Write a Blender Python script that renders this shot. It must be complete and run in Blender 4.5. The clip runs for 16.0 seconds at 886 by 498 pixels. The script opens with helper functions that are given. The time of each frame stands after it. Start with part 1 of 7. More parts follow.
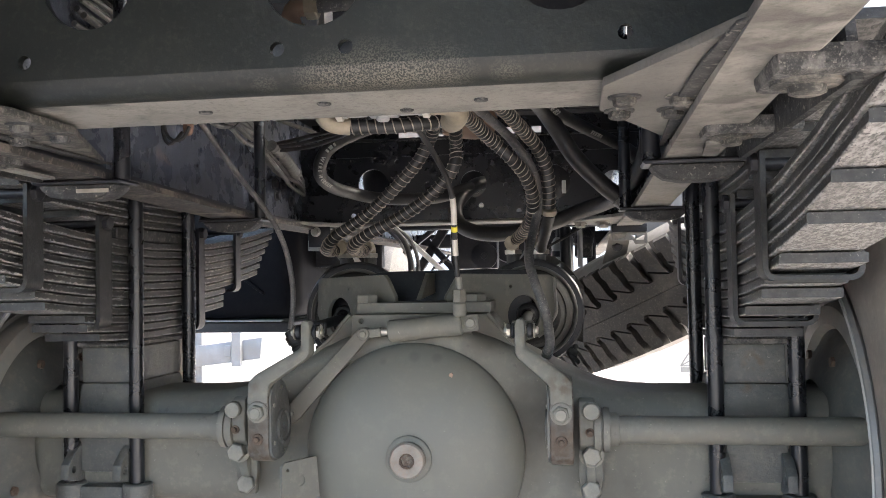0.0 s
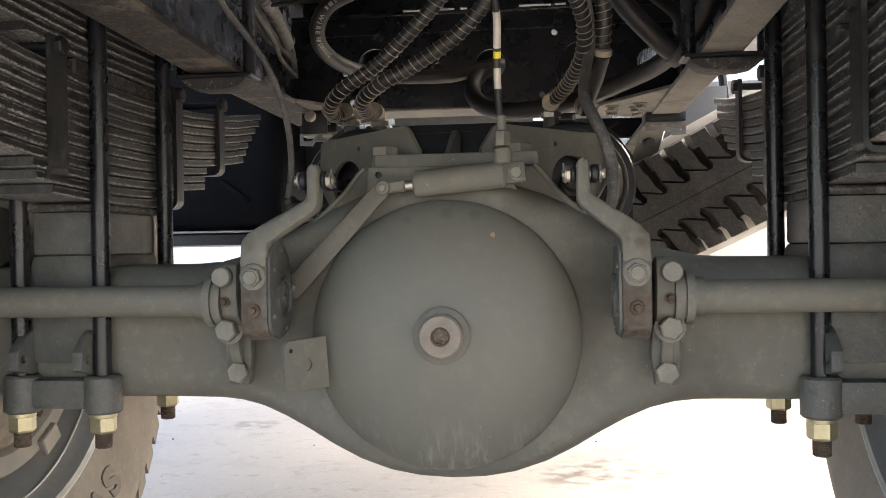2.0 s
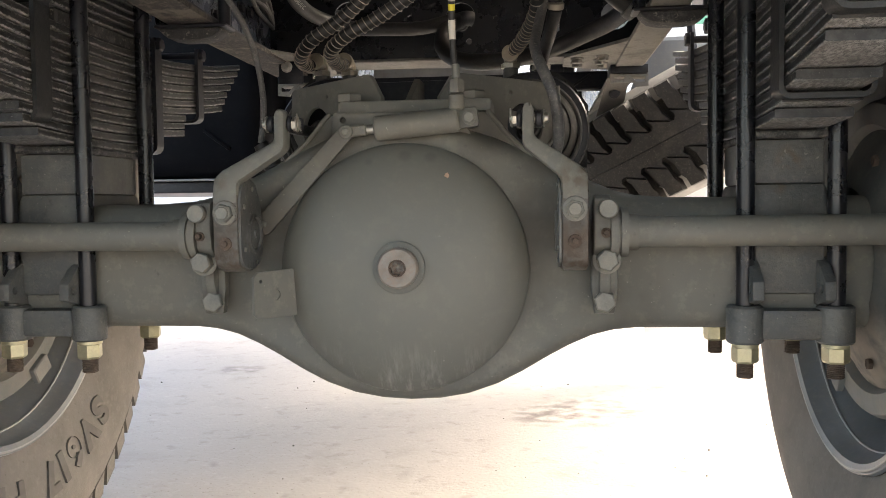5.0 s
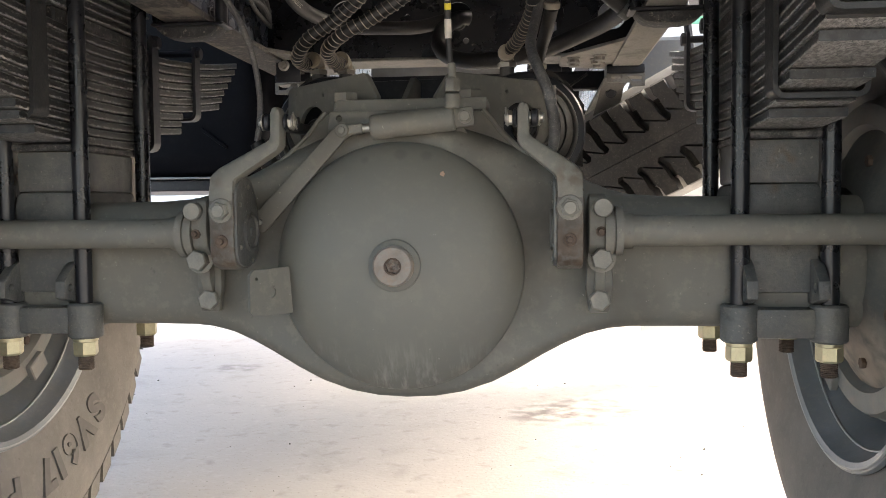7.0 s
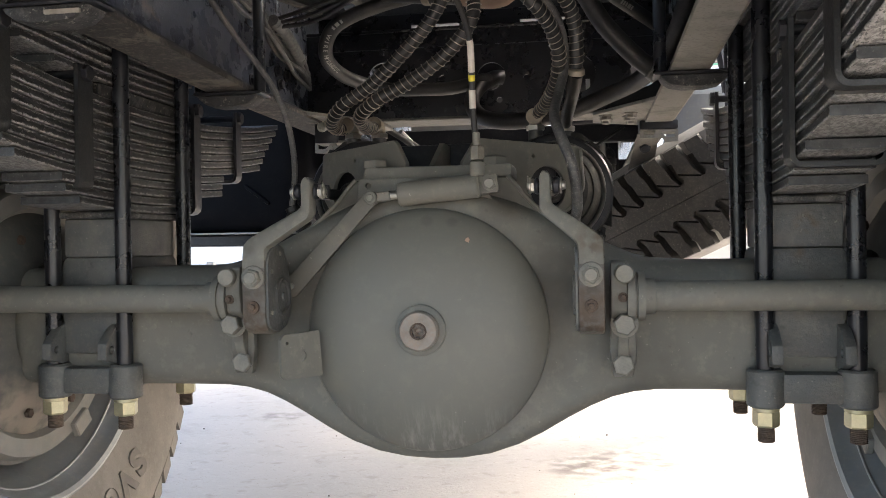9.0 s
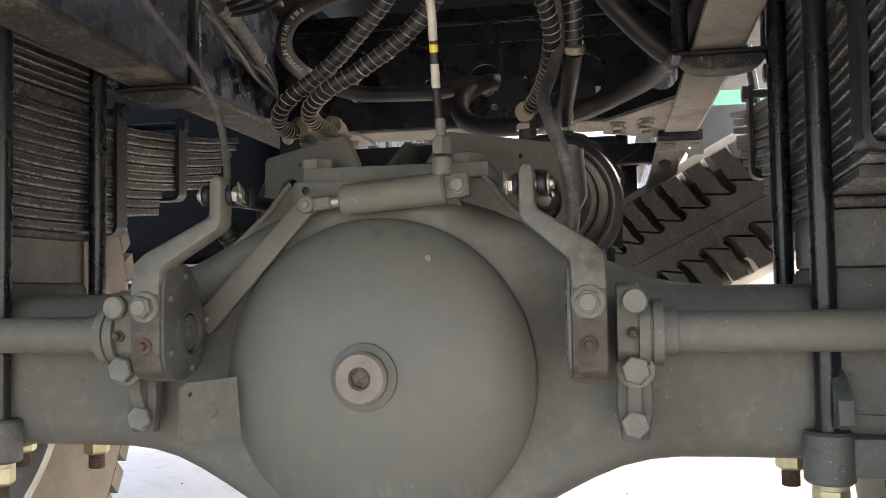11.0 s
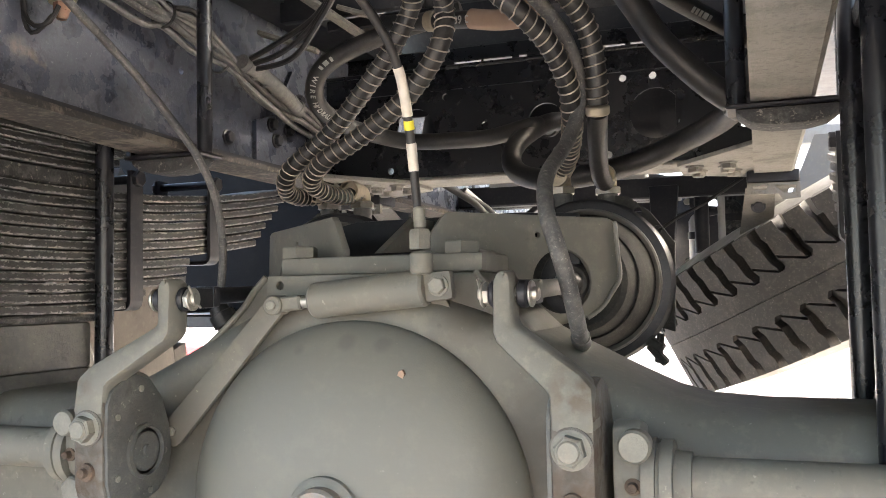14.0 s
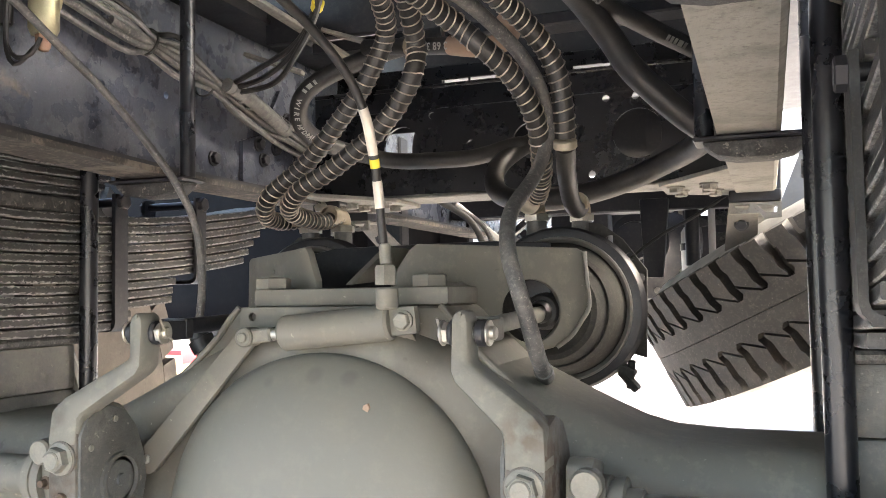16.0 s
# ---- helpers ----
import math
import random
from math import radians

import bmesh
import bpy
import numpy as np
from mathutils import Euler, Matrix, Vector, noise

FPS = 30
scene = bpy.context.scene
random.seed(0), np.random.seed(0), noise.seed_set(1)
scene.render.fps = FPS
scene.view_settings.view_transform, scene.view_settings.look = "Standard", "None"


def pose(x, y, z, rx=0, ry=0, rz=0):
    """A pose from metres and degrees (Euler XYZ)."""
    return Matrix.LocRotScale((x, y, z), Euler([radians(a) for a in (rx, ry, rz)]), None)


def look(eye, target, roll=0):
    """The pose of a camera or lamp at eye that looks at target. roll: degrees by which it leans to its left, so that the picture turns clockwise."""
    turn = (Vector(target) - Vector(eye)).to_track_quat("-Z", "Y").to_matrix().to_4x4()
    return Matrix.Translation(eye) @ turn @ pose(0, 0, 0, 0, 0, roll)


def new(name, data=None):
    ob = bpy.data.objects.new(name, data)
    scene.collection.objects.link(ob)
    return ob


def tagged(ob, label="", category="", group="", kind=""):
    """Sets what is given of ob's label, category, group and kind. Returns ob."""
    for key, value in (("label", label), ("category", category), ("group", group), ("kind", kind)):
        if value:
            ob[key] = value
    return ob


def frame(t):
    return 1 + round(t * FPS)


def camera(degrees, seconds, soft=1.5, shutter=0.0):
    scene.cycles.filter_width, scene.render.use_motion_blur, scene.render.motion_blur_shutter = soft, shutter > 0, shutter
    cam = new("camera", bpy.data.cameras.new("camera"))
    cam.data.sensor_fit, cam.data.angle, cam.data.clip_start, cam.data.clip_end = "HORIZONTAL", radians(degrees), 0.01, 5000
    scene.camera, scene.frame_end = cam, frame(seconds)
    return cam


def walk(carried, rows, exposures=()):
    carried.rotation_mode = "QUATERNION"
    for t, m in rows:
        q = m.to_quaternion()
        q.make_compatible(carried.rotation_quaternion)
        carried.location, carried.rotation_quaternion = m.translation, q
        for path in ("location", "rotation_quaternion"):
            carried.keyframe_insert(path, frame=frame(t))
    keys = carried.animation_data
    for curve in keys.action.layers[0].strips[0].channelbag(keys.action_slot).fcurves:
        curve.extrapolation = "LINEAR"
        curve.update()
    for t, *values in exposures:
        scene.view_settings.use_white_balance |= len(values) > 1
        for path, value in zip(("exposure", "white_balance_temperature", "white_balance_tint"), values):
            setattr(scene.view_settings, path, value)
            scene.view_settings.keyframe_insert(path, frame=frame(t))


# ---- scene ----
cam = camera(54.0, 16.0, 0.65)
METRES = 1.42
BASE = pose(0.2416, -1.526, 0.815, 0, 0, 8.4)
ROWS = [
    (0.0, 0.0, 0.0, 0.0, 0.03, 1.84, 0.99),
    (0.5, -0.0154, 0.1028, -0.0174, -0.73, 1.93, 0.94),
    (1.0, -0.0546, 0.1689, -0.0294, -1.01, 1.97, 0.94),
    (1.5, -0.059, 0.1803, -0.0671, -1.13, 1.94, 0.85),
    (2.0, -0.0573, 0.1803, -0.1139, -1.61, -0.1, 0.92),
    (2.5, -0.0626, 0.1657, -0.1448, -1.82, -1.8, 0.89),
    (3.0, -0.0478, 0.1249, -0.1354, -1.94, -2.63, 0.9),
    (3.5, -0.0465, 0.1067, -0.1319, -2.03, -2.82, 0.86),
    (4.0, -0.0334, 0.1082, -0.1262, -2.09, -2.89, 0.83),
    (6.5, -0.0258, 0.1192, -0.138, -2.2, -2.97, 0.61),
    (7.0, -0.0254, 0.1125, -0.1312, -2.25, -2.99, 0.58),
    (7.5, -0.0218, 0.1078, -0.1305, -1.27, -3.39, 0.71),
    (8.0, -0.0279, 0.1011, -0.13, 0.05, -3.32, 0.8),
    (8.5, -0.0158, 0.102, -0.1137, 1.21, -1.57, 0.9),
    (9.0, -0.0026, 0.0948, -0.1086, 1.01, -0.23, 0.89),
    (9.5, -0.0021, 0.1074, -0.1253, 0.73, 0.81, 0.83),
    (12.0, 0.096, 0.4058, -0.127, 5.67, 3.1, 0.93),
    (12.5, 0.1134, 0.4188, -0.137, 7.47, 3.15, 0.89),
    (13.0, 0.1094, 0.4067, -0.0911, 8.62, 3.1, 1.04),
    (13.5, 0.1205, 0.3962, -0.0666, 10.49, 3.01, 1.0),
    (14.0, 0.1399, 0.4006, -0.0556, 11.62, 3.02, 1.01),
    (14.5, 0.1618, 0.4027, -0.0456, 12.02, 3.03, 1.01),
    (15.0, 0.1615, 0.3979, -0.0489, 12.1, 3.02, 1.0),
    (15.5, 0.1606, 0.3902, -0.0397, 12.08, 2.99, 0.94),
    (16.0, 0.1688, 0.3937, -0.0333, 12.05, 2.97, 0.92),
]
EXPOSURES = [(t, e, k, 10) for t, e, k in ((0.0, 3.25, 6600), (0.5, 3.45, 6800), (1.5, 3.48, 7100), (2.0, 2.82, 7300), (2.5, 2.74, 7300), (3.0, 2.72, 7400), (4.0, 2.70, 7400), (8.0, 2.72, 7050), (9.5, 2.74, 6950), (12.0, 3.00, 7300), (12.5, 2.94, 7300), (13.0, 3.18, 7200), (13.5, 3.62, 7200), (14.0, 3.82, 7150), (14.5, 3.93, 7150), (16.0, 4.04, 7100))]
walk(cam, [(t, BASE @ pose(METRES * x, METRES * y, METRES * z, 90 + pitch, roll, yaw)) for t, x, y, z, yaw, pitch, roll in ROWS], EXPOSURES)

# ---- world and light ----
world = bpy.data.worlds.new("sky")
scene.world = world
world.use_nodes = True
wn = world.node_tree
sky = wn.nodes.new("ShaderNodeTexSky")
sky.sky_type, sky.sun_disc = "NISHITA", False
sky.sun_elevation, sky.sun_rotation = radians(42), radians(66)
sky.air_density, sky.dust_density = 1.0, 4.0
wn.links.new(sky.outputs[0], wn.nodes["Background"].inputs[0])
wn.nodes["Background"].inputs[1].default_value = 0.15
sun_data = bpy.data.lights.new("sun", "SUN")
sun_data.energy, sun_data.angle, sun_data.color = 1.25, radians(40), (1.0, 0.97, 0.93)
sun = new("sun", sun_data)
sun.matrix_world = look((10, 4.5, 9.9), (0, 0, 0))

# ---- materials ----
def material(name, color, rough=0.6, metal=0.0, alt=None, scale=18.0, amount=0.6, bump=0.15, bump_scale=60.0, dust=None, dust_amount=0.0, dust_scale=9.0, rough_var=0.12, stretch=None, dust_range=(0.46, 0.66), spec=0.5):
    """Base colour broken up by a second tone at a large scale, a dust tone in patches, fine relief and varied gloss."""
    m = bpy.data.materials.new(name)
    m.use_nodes = True
    nt = m.node_tree
    n, l = nt.nodes, nt.links
    b = n["Principled BSDF"]
    geo = n.new("ShaderNodeNewGeometry")
    pos = geo.outputs["Position"]
    if stretch:
        vm = n.new("ShaderNodeVectorMath")
        vm.operation = "MULTIPLY"
        vm.inputs[1].default_value = stretch
        l.new(pos, vm.inputs[0])
        pos = vm.outputs[0]
    def noise_node(sc, detail=5.0, rg=0.6):
        t = n.new("ShaderNodeTexNoise")
        t.inputs["Scale"].default_value, t.inputs["Detail"].default_value, t.inputs["Roughness"].default_value = sc, detail, rg
        l.new(pos, t.inputs["Vector"])
        return t.outputs["Fac"]
    def ramp(sock, lo, hi):
        r = n.new("ShaderNodeMapRange")
        r.inputs["From Min"].default_value, r.inputs["From Max"].default_value = lo, hi
        l.new(sock, r.inputs["Value"])
        return r.outputs["Result"]
    def mix(fac, c1, c2, k=1.0):
        x = n.new("ShaderNodeMix")
        x.data_type = "RGBA"
        mul = n.new("ShaderNodeMath")
        mul.operation = "MULTIPLY"
        mul.inputs[1].default_value = k
        l.new(fac, mul.inputs[0])
        l.new(mul.outputs[0], x.inputs["Factor"])
        for i, c in ((6, c1), (7, c2)):
            if isinstance(c, tuple):
                x.inputs[i].default_value = (*c, 1)
            else:
                l.new(c, x.inputs[i])
        return x.outputs[2]
    alt = alt or tuple(c * 0.6 for c in color)
    col = mix(ramp(noise_node(scale), 0.35, 0.7), color, alt, amount)
    if dust:
        col = mix(ramp(noise_node(dust_scale, 8.0, 0.7), *dust_range), col, dust, dust_amount)
        col = mix(ramp(noise_node(dust_scale * 11, 5.0, 0.7), 0.52, 0.64), col, dust, dust_amount * 0.7)
    l.new(col, b.inputs["Base Color"])
    rr = n.new("ShaderNodeMapRange")
    rr.inputs["To Min"].default_value, rr.inputs["To Max"].default_value = max(0.05, rough - rough_var), min(1.0, rough + rough_var)
    l.new(noise_node(scale * 2.3), rr.inputs["Value"])
    l.new(rr.outputs["Result"], b.inputs["Roughness"])
    b.inputs["Metallic"].default_value = metal
    b.inputs["Specular IOR Level"].default_value = spec
    if bump:
        bp = n.new("ShaderNodeBump")
        bp.inputs["Strength"].default_value, bp.inputs["Distance"].default_value = bump, 0.002
        l.new(noise_node(bump_scale, 6.0, 0.65), bp.inputs["Height"])
        l.new(bp.outputs["Normal"], b.inputs["Normal"])
    return m

DUST = (0.30, 0.26, 0.21)
AXLE = material("axle_grey_paint", (0.132, 0.130, 0.113), 0.62, 0.0, (0.118, 0.113, 0.095), 5, 0.8, 0.10, 130, (0.24, 0.222, 0.18), 0.35, 5, dust_range=(0.45, 0.75), spec=0.35)
CAST = material("cast_grey_paint", (0.088, 0.091, 0.088), 0.55, 0.0, (0.050, 0.052, 0.050), 12, 0.8, 0.5, 170, (0.19, 0.175, 0.145), 0.35, 11)
BOLT = material("painted_bolt", (0.165, 0.161, 0.135), 0.5, 0.1, (0.105, 0.103, 0.09), 60, 0.7, 0.25, 300, DUST, 0.25, 40)
RUST = material("rusty_steel", (0.085, 0.058, 0.042), 0.85, 0.1, (0.05, 0.034, 0.026), 90, 0.9, 0.5, 300, (0.17, 0.125, 0.09), 0.5, 80)
BLACK = material("black_chassis_paint", (0.0105, 0.0118, 0.0160), 0.42, 0.0, (0.018, 0.018, 0.021), 10, 0.8, 0.15, 120, (0.13, 0.12, 0.105), 0.13, 9, dust_range=(0.52, 0.74), spec=0.4)
GLOSS = material("gloss_black_paint", (0.0085, 0.0095, 0.0125), 0.28, 0.0, (0.014, 0.014, 0.017), 10, 0.6, 0.05, 90, (0.10, 0.096, 0.09), 0.05, 12, spec=0.5)
MUDDY = material("dusty_black_steel", (0.028, 0.0285, 0.029), 0.72, 0.0, (0.015, 0.0155, 0.016), 25, 0.8, 0.6, 170, (0.19, 0.182, 0.168), 0.6, 46, dust_range=(0.48, 0.62))
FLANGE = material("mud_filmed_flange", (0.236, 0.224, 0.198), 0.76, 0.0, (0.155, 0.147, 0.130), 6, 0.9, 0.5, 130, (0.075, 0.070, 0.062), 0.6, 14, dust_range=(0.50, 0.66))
# Left flange: darker base than the right one, with tan patches.
LEFTFLANGE = material("dark_left_flange", (0.045, 0.041, 0.037), 0.75, 0.0, (0.022, 0.021, 0.020), 10, 0.8, 0.4, 150, (0.21, 0.18, 0.145), 0.65, 11, dust_range=(0.54, 0.62))
RAIL = material("rail_paint", (0.088, 0.098, 0.126), 0.28, 0.0, (0.056, 0.062, 0.080), 9, 0.9, 0.30, 130, (0.18, 0.188, 0.205), 0.40, 30, dust_range=(0.52, 0.72))
CHAMBER = material("chamber_dark_paint", (0.042, 0.042, 0.040), 0.80, 0.0, (0.024, 0.024, 0.023), 14, 0.8, 0.25, 140, (0.12, 0.113, 0.102), 0.24, 24, spec=0.10)
STAINED = material("rust_stained_casting", (0.125, 0.125, 0.112), 0.65, 0.0, (0.08, 0.08, 0.072), 14, 0.8, 0.5, 170, (0.13, 0.095, 0.062), 0.6, 17)
TAN = material("tan_sleeve", (0.30, 0.21, 0.15), 0.8, 0.0, (0.22, 0.15, 0.11), 30, 0.7, 0.1)
HOSE = material("black_rubber_hose", (0.0105, 0.0102, 0.0102), 0.5, 0.0, (0.018, 0.0175, 0.017), 30, 0.7, 0.2, 200, (0.11, 0.10, 0.086), 0.14, 26)
GREYHOSE = material("dusty_grey_hose", (0.080, 0.079, 0.077), 0.62, 0.0, (0.036, 0.036, 0.037), 40, 0.8, 0.25, 200, (0.24, 0.23, 0.21), 0.4, 30)
WIRE = material("coil_wire", (0.40, 0.355, 0.30), 0.45, 0.5, (0.22, 0.18, 0.14), 60, 0.9, 0.0)
BRASS = material("brass_fitting", (0.32, 0.275, 0.20), 0.55, 0.4, (0.20, 0.17, 0.125), 60, 0.8, 0.2, 260, DUST, 0.5, 50)
YZINC = material("yellow_zinc", (0.50, 0.46, 0.30), 0.42, 0.7, (0.40, 0.37, 0.24), 70, 0.8, 0.1, 260, (0.34, 0.30, 0.22), 0.45, 60)
COPPER = material("dull_copper", (0.33, 0.19, 0.13), 0.5, 0.4, (0.21, 0.125, 0.09), 60, 0.8, 0.2, 260, DUST, 0.3, 60)
ZINC = material("bright_zinc", (0.47, 0.45, 0.40), 0.35, 0.8, (0.33, 0.315, 0.28), 70, 0.7, 0.1, 260, DUST, 0.4, 60)
RIM = material("rim_grey_paint", (0.20, 0.21, 0.218), 0.38, 0.15, (0.11, 0.116, 0.12), 9, 0.8, 0.1, 120, (0.28, 0.26, 0.225), 0.35, 9)
DRUM = material("drum_dusty_paint", (0.195, 0.195, 0.182), 0.6, 0.0, (0.115, 0.117, 0.108), 9, 0.8, 0.3, 120, (0.24, 0.19, 0.15), 0.35, 6)
TYRE = material("dusty_tyre_rubber", (0.185, 0.166, 0.146), 0.85, 0.0, (0.125, 0.113, 0.10), 10, 0.8, 0.3, 200, (0.25, 0.225, 0.195), 0.4, 8)
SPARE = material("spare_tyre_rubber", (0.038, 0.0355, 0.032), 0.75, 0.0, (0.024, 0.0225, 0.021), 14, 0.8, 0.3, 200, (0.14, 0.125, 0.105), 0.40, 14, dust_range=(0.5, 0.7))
# Daylight on the dusty wall is put into this pale base colour.
LITWALL = material("spare_tyre_wall_lit", (0.36, 0.352, 0.335), 0.7, 0.0, (0.13, 0.122, 0.11), 12, 0.8, 0.3, 200, (0.26, 0.24, 0.21), 0.45, 10)
LETTER = material("tyre_lettering", (0.135, 0.122, 0.108), 0.8, 0.0, None, 40, 0.5, 0.1)
TANK = material("tank_black_paint", (0.0045, 0.005, 0.0068), 0.5, 0.0, (0.008, 0.008, 0.010), 6, 0.8, 0.05, 60, (0.08, 0.075, 0.07), 0.04, 5, spec=0.05)
ALLOY = material("pale_alloy", (0.40, 0.40, 0.39), 0.5, 0.3, (0.28, 0.28, 0.27), 14, 0.8, 0.2, 120, DUST, 0.25, 14)
WHITE = material("white_paint", (0.78, 0.78, 0.76), 0.5, 0.0, (0.70, 0.69, 0.66), 5, 0.6, 0.05)
TAPE = material("white_tape", (0.60, 0.56, 0.49), 0.6, 0.0, (0.42, 0.385, 0.33), 60, 0.8, 0.1)
PAPER = material("soiled_paper", (0.34, 0.31, 0.26), 0.8, 0.0, (0.20, 0.18, 0.15), 70, 0.8, 0.2)
YTAPE = material("yellow_tape", (0.72, 0.60, 0.05), 0.55, 0.0, None, 50, 0.3, 0.0)
GREEN = material("green_cladding", (0.17, 0.42, 0.27), 0.6, 0.0, None, 2, 0.4, 0.0)
CARD = material("cardboard", (0.45, 0.31, 0.19), 0.85, 0.0, (0.36, 0.24, 0.15), 6, 0.7, 0.1)
RED = material("red_plastic", (0.55, 0.03, 0.04), 0.5, 0.0, None, 5, 0.4, 0.0)
PRINT = material("hose_print", (0.34, 0.33, 0.30), 0.7, 0.0, None, 60, 0.6, 0.0)

def spring_steel():
    """Spring leaf: mud film along the lower edge, bare dark steel broken through above it."""
    m = bpy.data.materials.new("spring_steel_mud")
    m.use_nodes = True
    n, l = m.node_tree.nodes, m.node_tree.links
    b = n["Principled BSDF"]
    geo, att = n.new("ShaderNodeNewGeometry"), n.new("ShaderNodeAttribute")
    att.attribute_name = "across"
    vm = n.new("ShaderNodeVectorMath")
    vm.operation = "MULTIPLY"
    vm.inputs[1].default_value = (1.0, 0.5, 1.0)
    l.new(geo.outputs["Position"], vm.inputs[0])
    def noise_node(sc, detail, rg):
        t = n.new("ShaderNodeTexNoise")
        t.inputs["Scale"].default_value, t.inputs["Detail"].default_value, t.inputs["Roughness"].default_value = sc, detail, rg
        l.new(vm.outputs[0], t.inputs["Vector"])
        return t.outputs["Fac"]
    def calc(op, a, c):
        t = n.new("ShaderNodeMath")
        t.operation = op
        for k, v in enumerate((a, c)):
            if isinstance(v, float):
                t.inputs[k].default_value = v
            else:
                l.new(v, t.inputs[k])
        return t.outputs[0]
    def ramp(v, lo, hi, a=0.0, c=1.0):
        r = n.new("ShaderNodeMapRange")
        for key, val in (("From Min", lo), ("From Max", hi), ("To Min", a), ("To Max", c)):
            r.inputs[key].default_value = val
        l.new(v, r.inputs["Value"])
        return r.outputs["Result"]
    def mix(f, c1, c2):
        x = n.new("ShaderNodeMix")
        x.data_type = "RGBA"
        l.new(f, x.inputs["Factor"])
        for k, c in ((6, c1), (7, c2)):
            if isinstance(c, tuple):
                x.inputs[k].default_value = (*c, 1)
            else:
                l.new(c, x.inputs[k])
        return x.outputs[2]
    middle = calc("MAXIMUM", calc("SUBTRACT", 0.41, calc("ABSOLUTE", calc("SUBTRACT", att.outputs["Fac"], 0.53), 0.0)), 0.0)
    edge = calc("MULTIPLY", middle, 2.1)
    v = calc("SUBTRACT", calc("MULTIPLY", calc("SUBTRACT", noise_node(310.0, 6.0, 0.7), 0.298), 2.8), edge)
    mud = mix(ramp(noise_node(9.0, 4.0, 0.6), 0.35, 0.65), (0.36, 0.352, 0.335), (0.19, 0.186, 0.177))
    mud = mix(ramp(noise_node(190.0, 4.0, 0.7), 0.42, 0.60, 0.0, 0.75), mud, (0.080, 0.078, 0.074))
    steel = mix(ramp(noise_node(65.0, 7.0, 0.7), 0.42, 0.62), (0.009, 0.0092, 0.0095), (0.030, 0.0295, 0.0285))
    col = mix(ramp(v, 0.36, 0.43), steel, mud)
    col = mix(ramp(noise_node(240.0, 3.0, 0.7), 0.64, 0.72, 0.0, 0.6), col, (0.25, 0.235, 0.21))
    l.new(col, b.inputs["Base Color"])
    l.new(ramp(v, 0.33, 0.46, 0.42, 0.85), b.inputs["Roughness"])
    bp = n.new("ShaderNodeBump")
    bp.inputs["Strength"].default_value, bp.inputs["Distance"].default_value = 0.55, 0.0015
    l.new(noise_node(150.0, 6.0, 0.7), bp.inputs["Height"])
    l.new(bp.outputs["Normal"], b.inputs["Normal"])
    return m

def blotch(m, spots, color, k=0.7, scale=70.0, lo=0.38, hi=0.58, core=0.35):
    """Adds ragged-edged spots of one tone round the given places (x, y, z, radius)."""
    n, l = m.node_tree.nodes, m.node_tree.links
    b = n["Principled BSDF"]
    geo = n.new("ShaderNodeNewGeometry")
    t = n.new("ShaderNodeTexNoise")
    t.inputs["Scale"].default_value, t.inputs["Detail"].default_value = scale, 6.0
    l.new(geo.outputs["Position"], t.inputs["Vector"])
    grain = n.new("ShaderNodeMapRange")
    grain.inputs["From Min"].default_value, grain.inputs["From Max"].default_value = lo, hi
    grain.inputs["To Max"].default_value = k
    l.new(t.outputs["Fac"], grain.inputs["Value"])
    for x, y, z, r in spots:
        d = n.new("ShaderNodeVectorMath")
        d.operation = "DISTANCE"
        d.inputs[1].default_value = (x, y, z)
        l.new(geo.outputs["Position"], d.inputs[0])
        fade = n.new("ShaderNodeMapRange")
        fade.inputs["From Min"].default_value, fade.inputs["From Max"].default_value = r, r * core
        l.new(d.outputs["Value"], fade.inputs["Value"])
        mul = n.new("ShaderNodeMath")
        mul.operation = "MULTIPLY"
        l.new(fade.outputs["Result"], mul.inputs[0])
        l.new(grain.outputs["Result"], mul.inputs[1])
        x_ = n.new("ShaderNodeMix")
        x_.data_type = "RGBA"
        l.new(mul.outputs[0], x_.inputs["Factor"])
        l.new(b.inputs["Base Color"].links[0].from_socket, x_.inputs[6])
        x_.inputs[7].default_value = (*color, 1)
        l.new(x_.outputs[2], b.inputs["Base Color"])

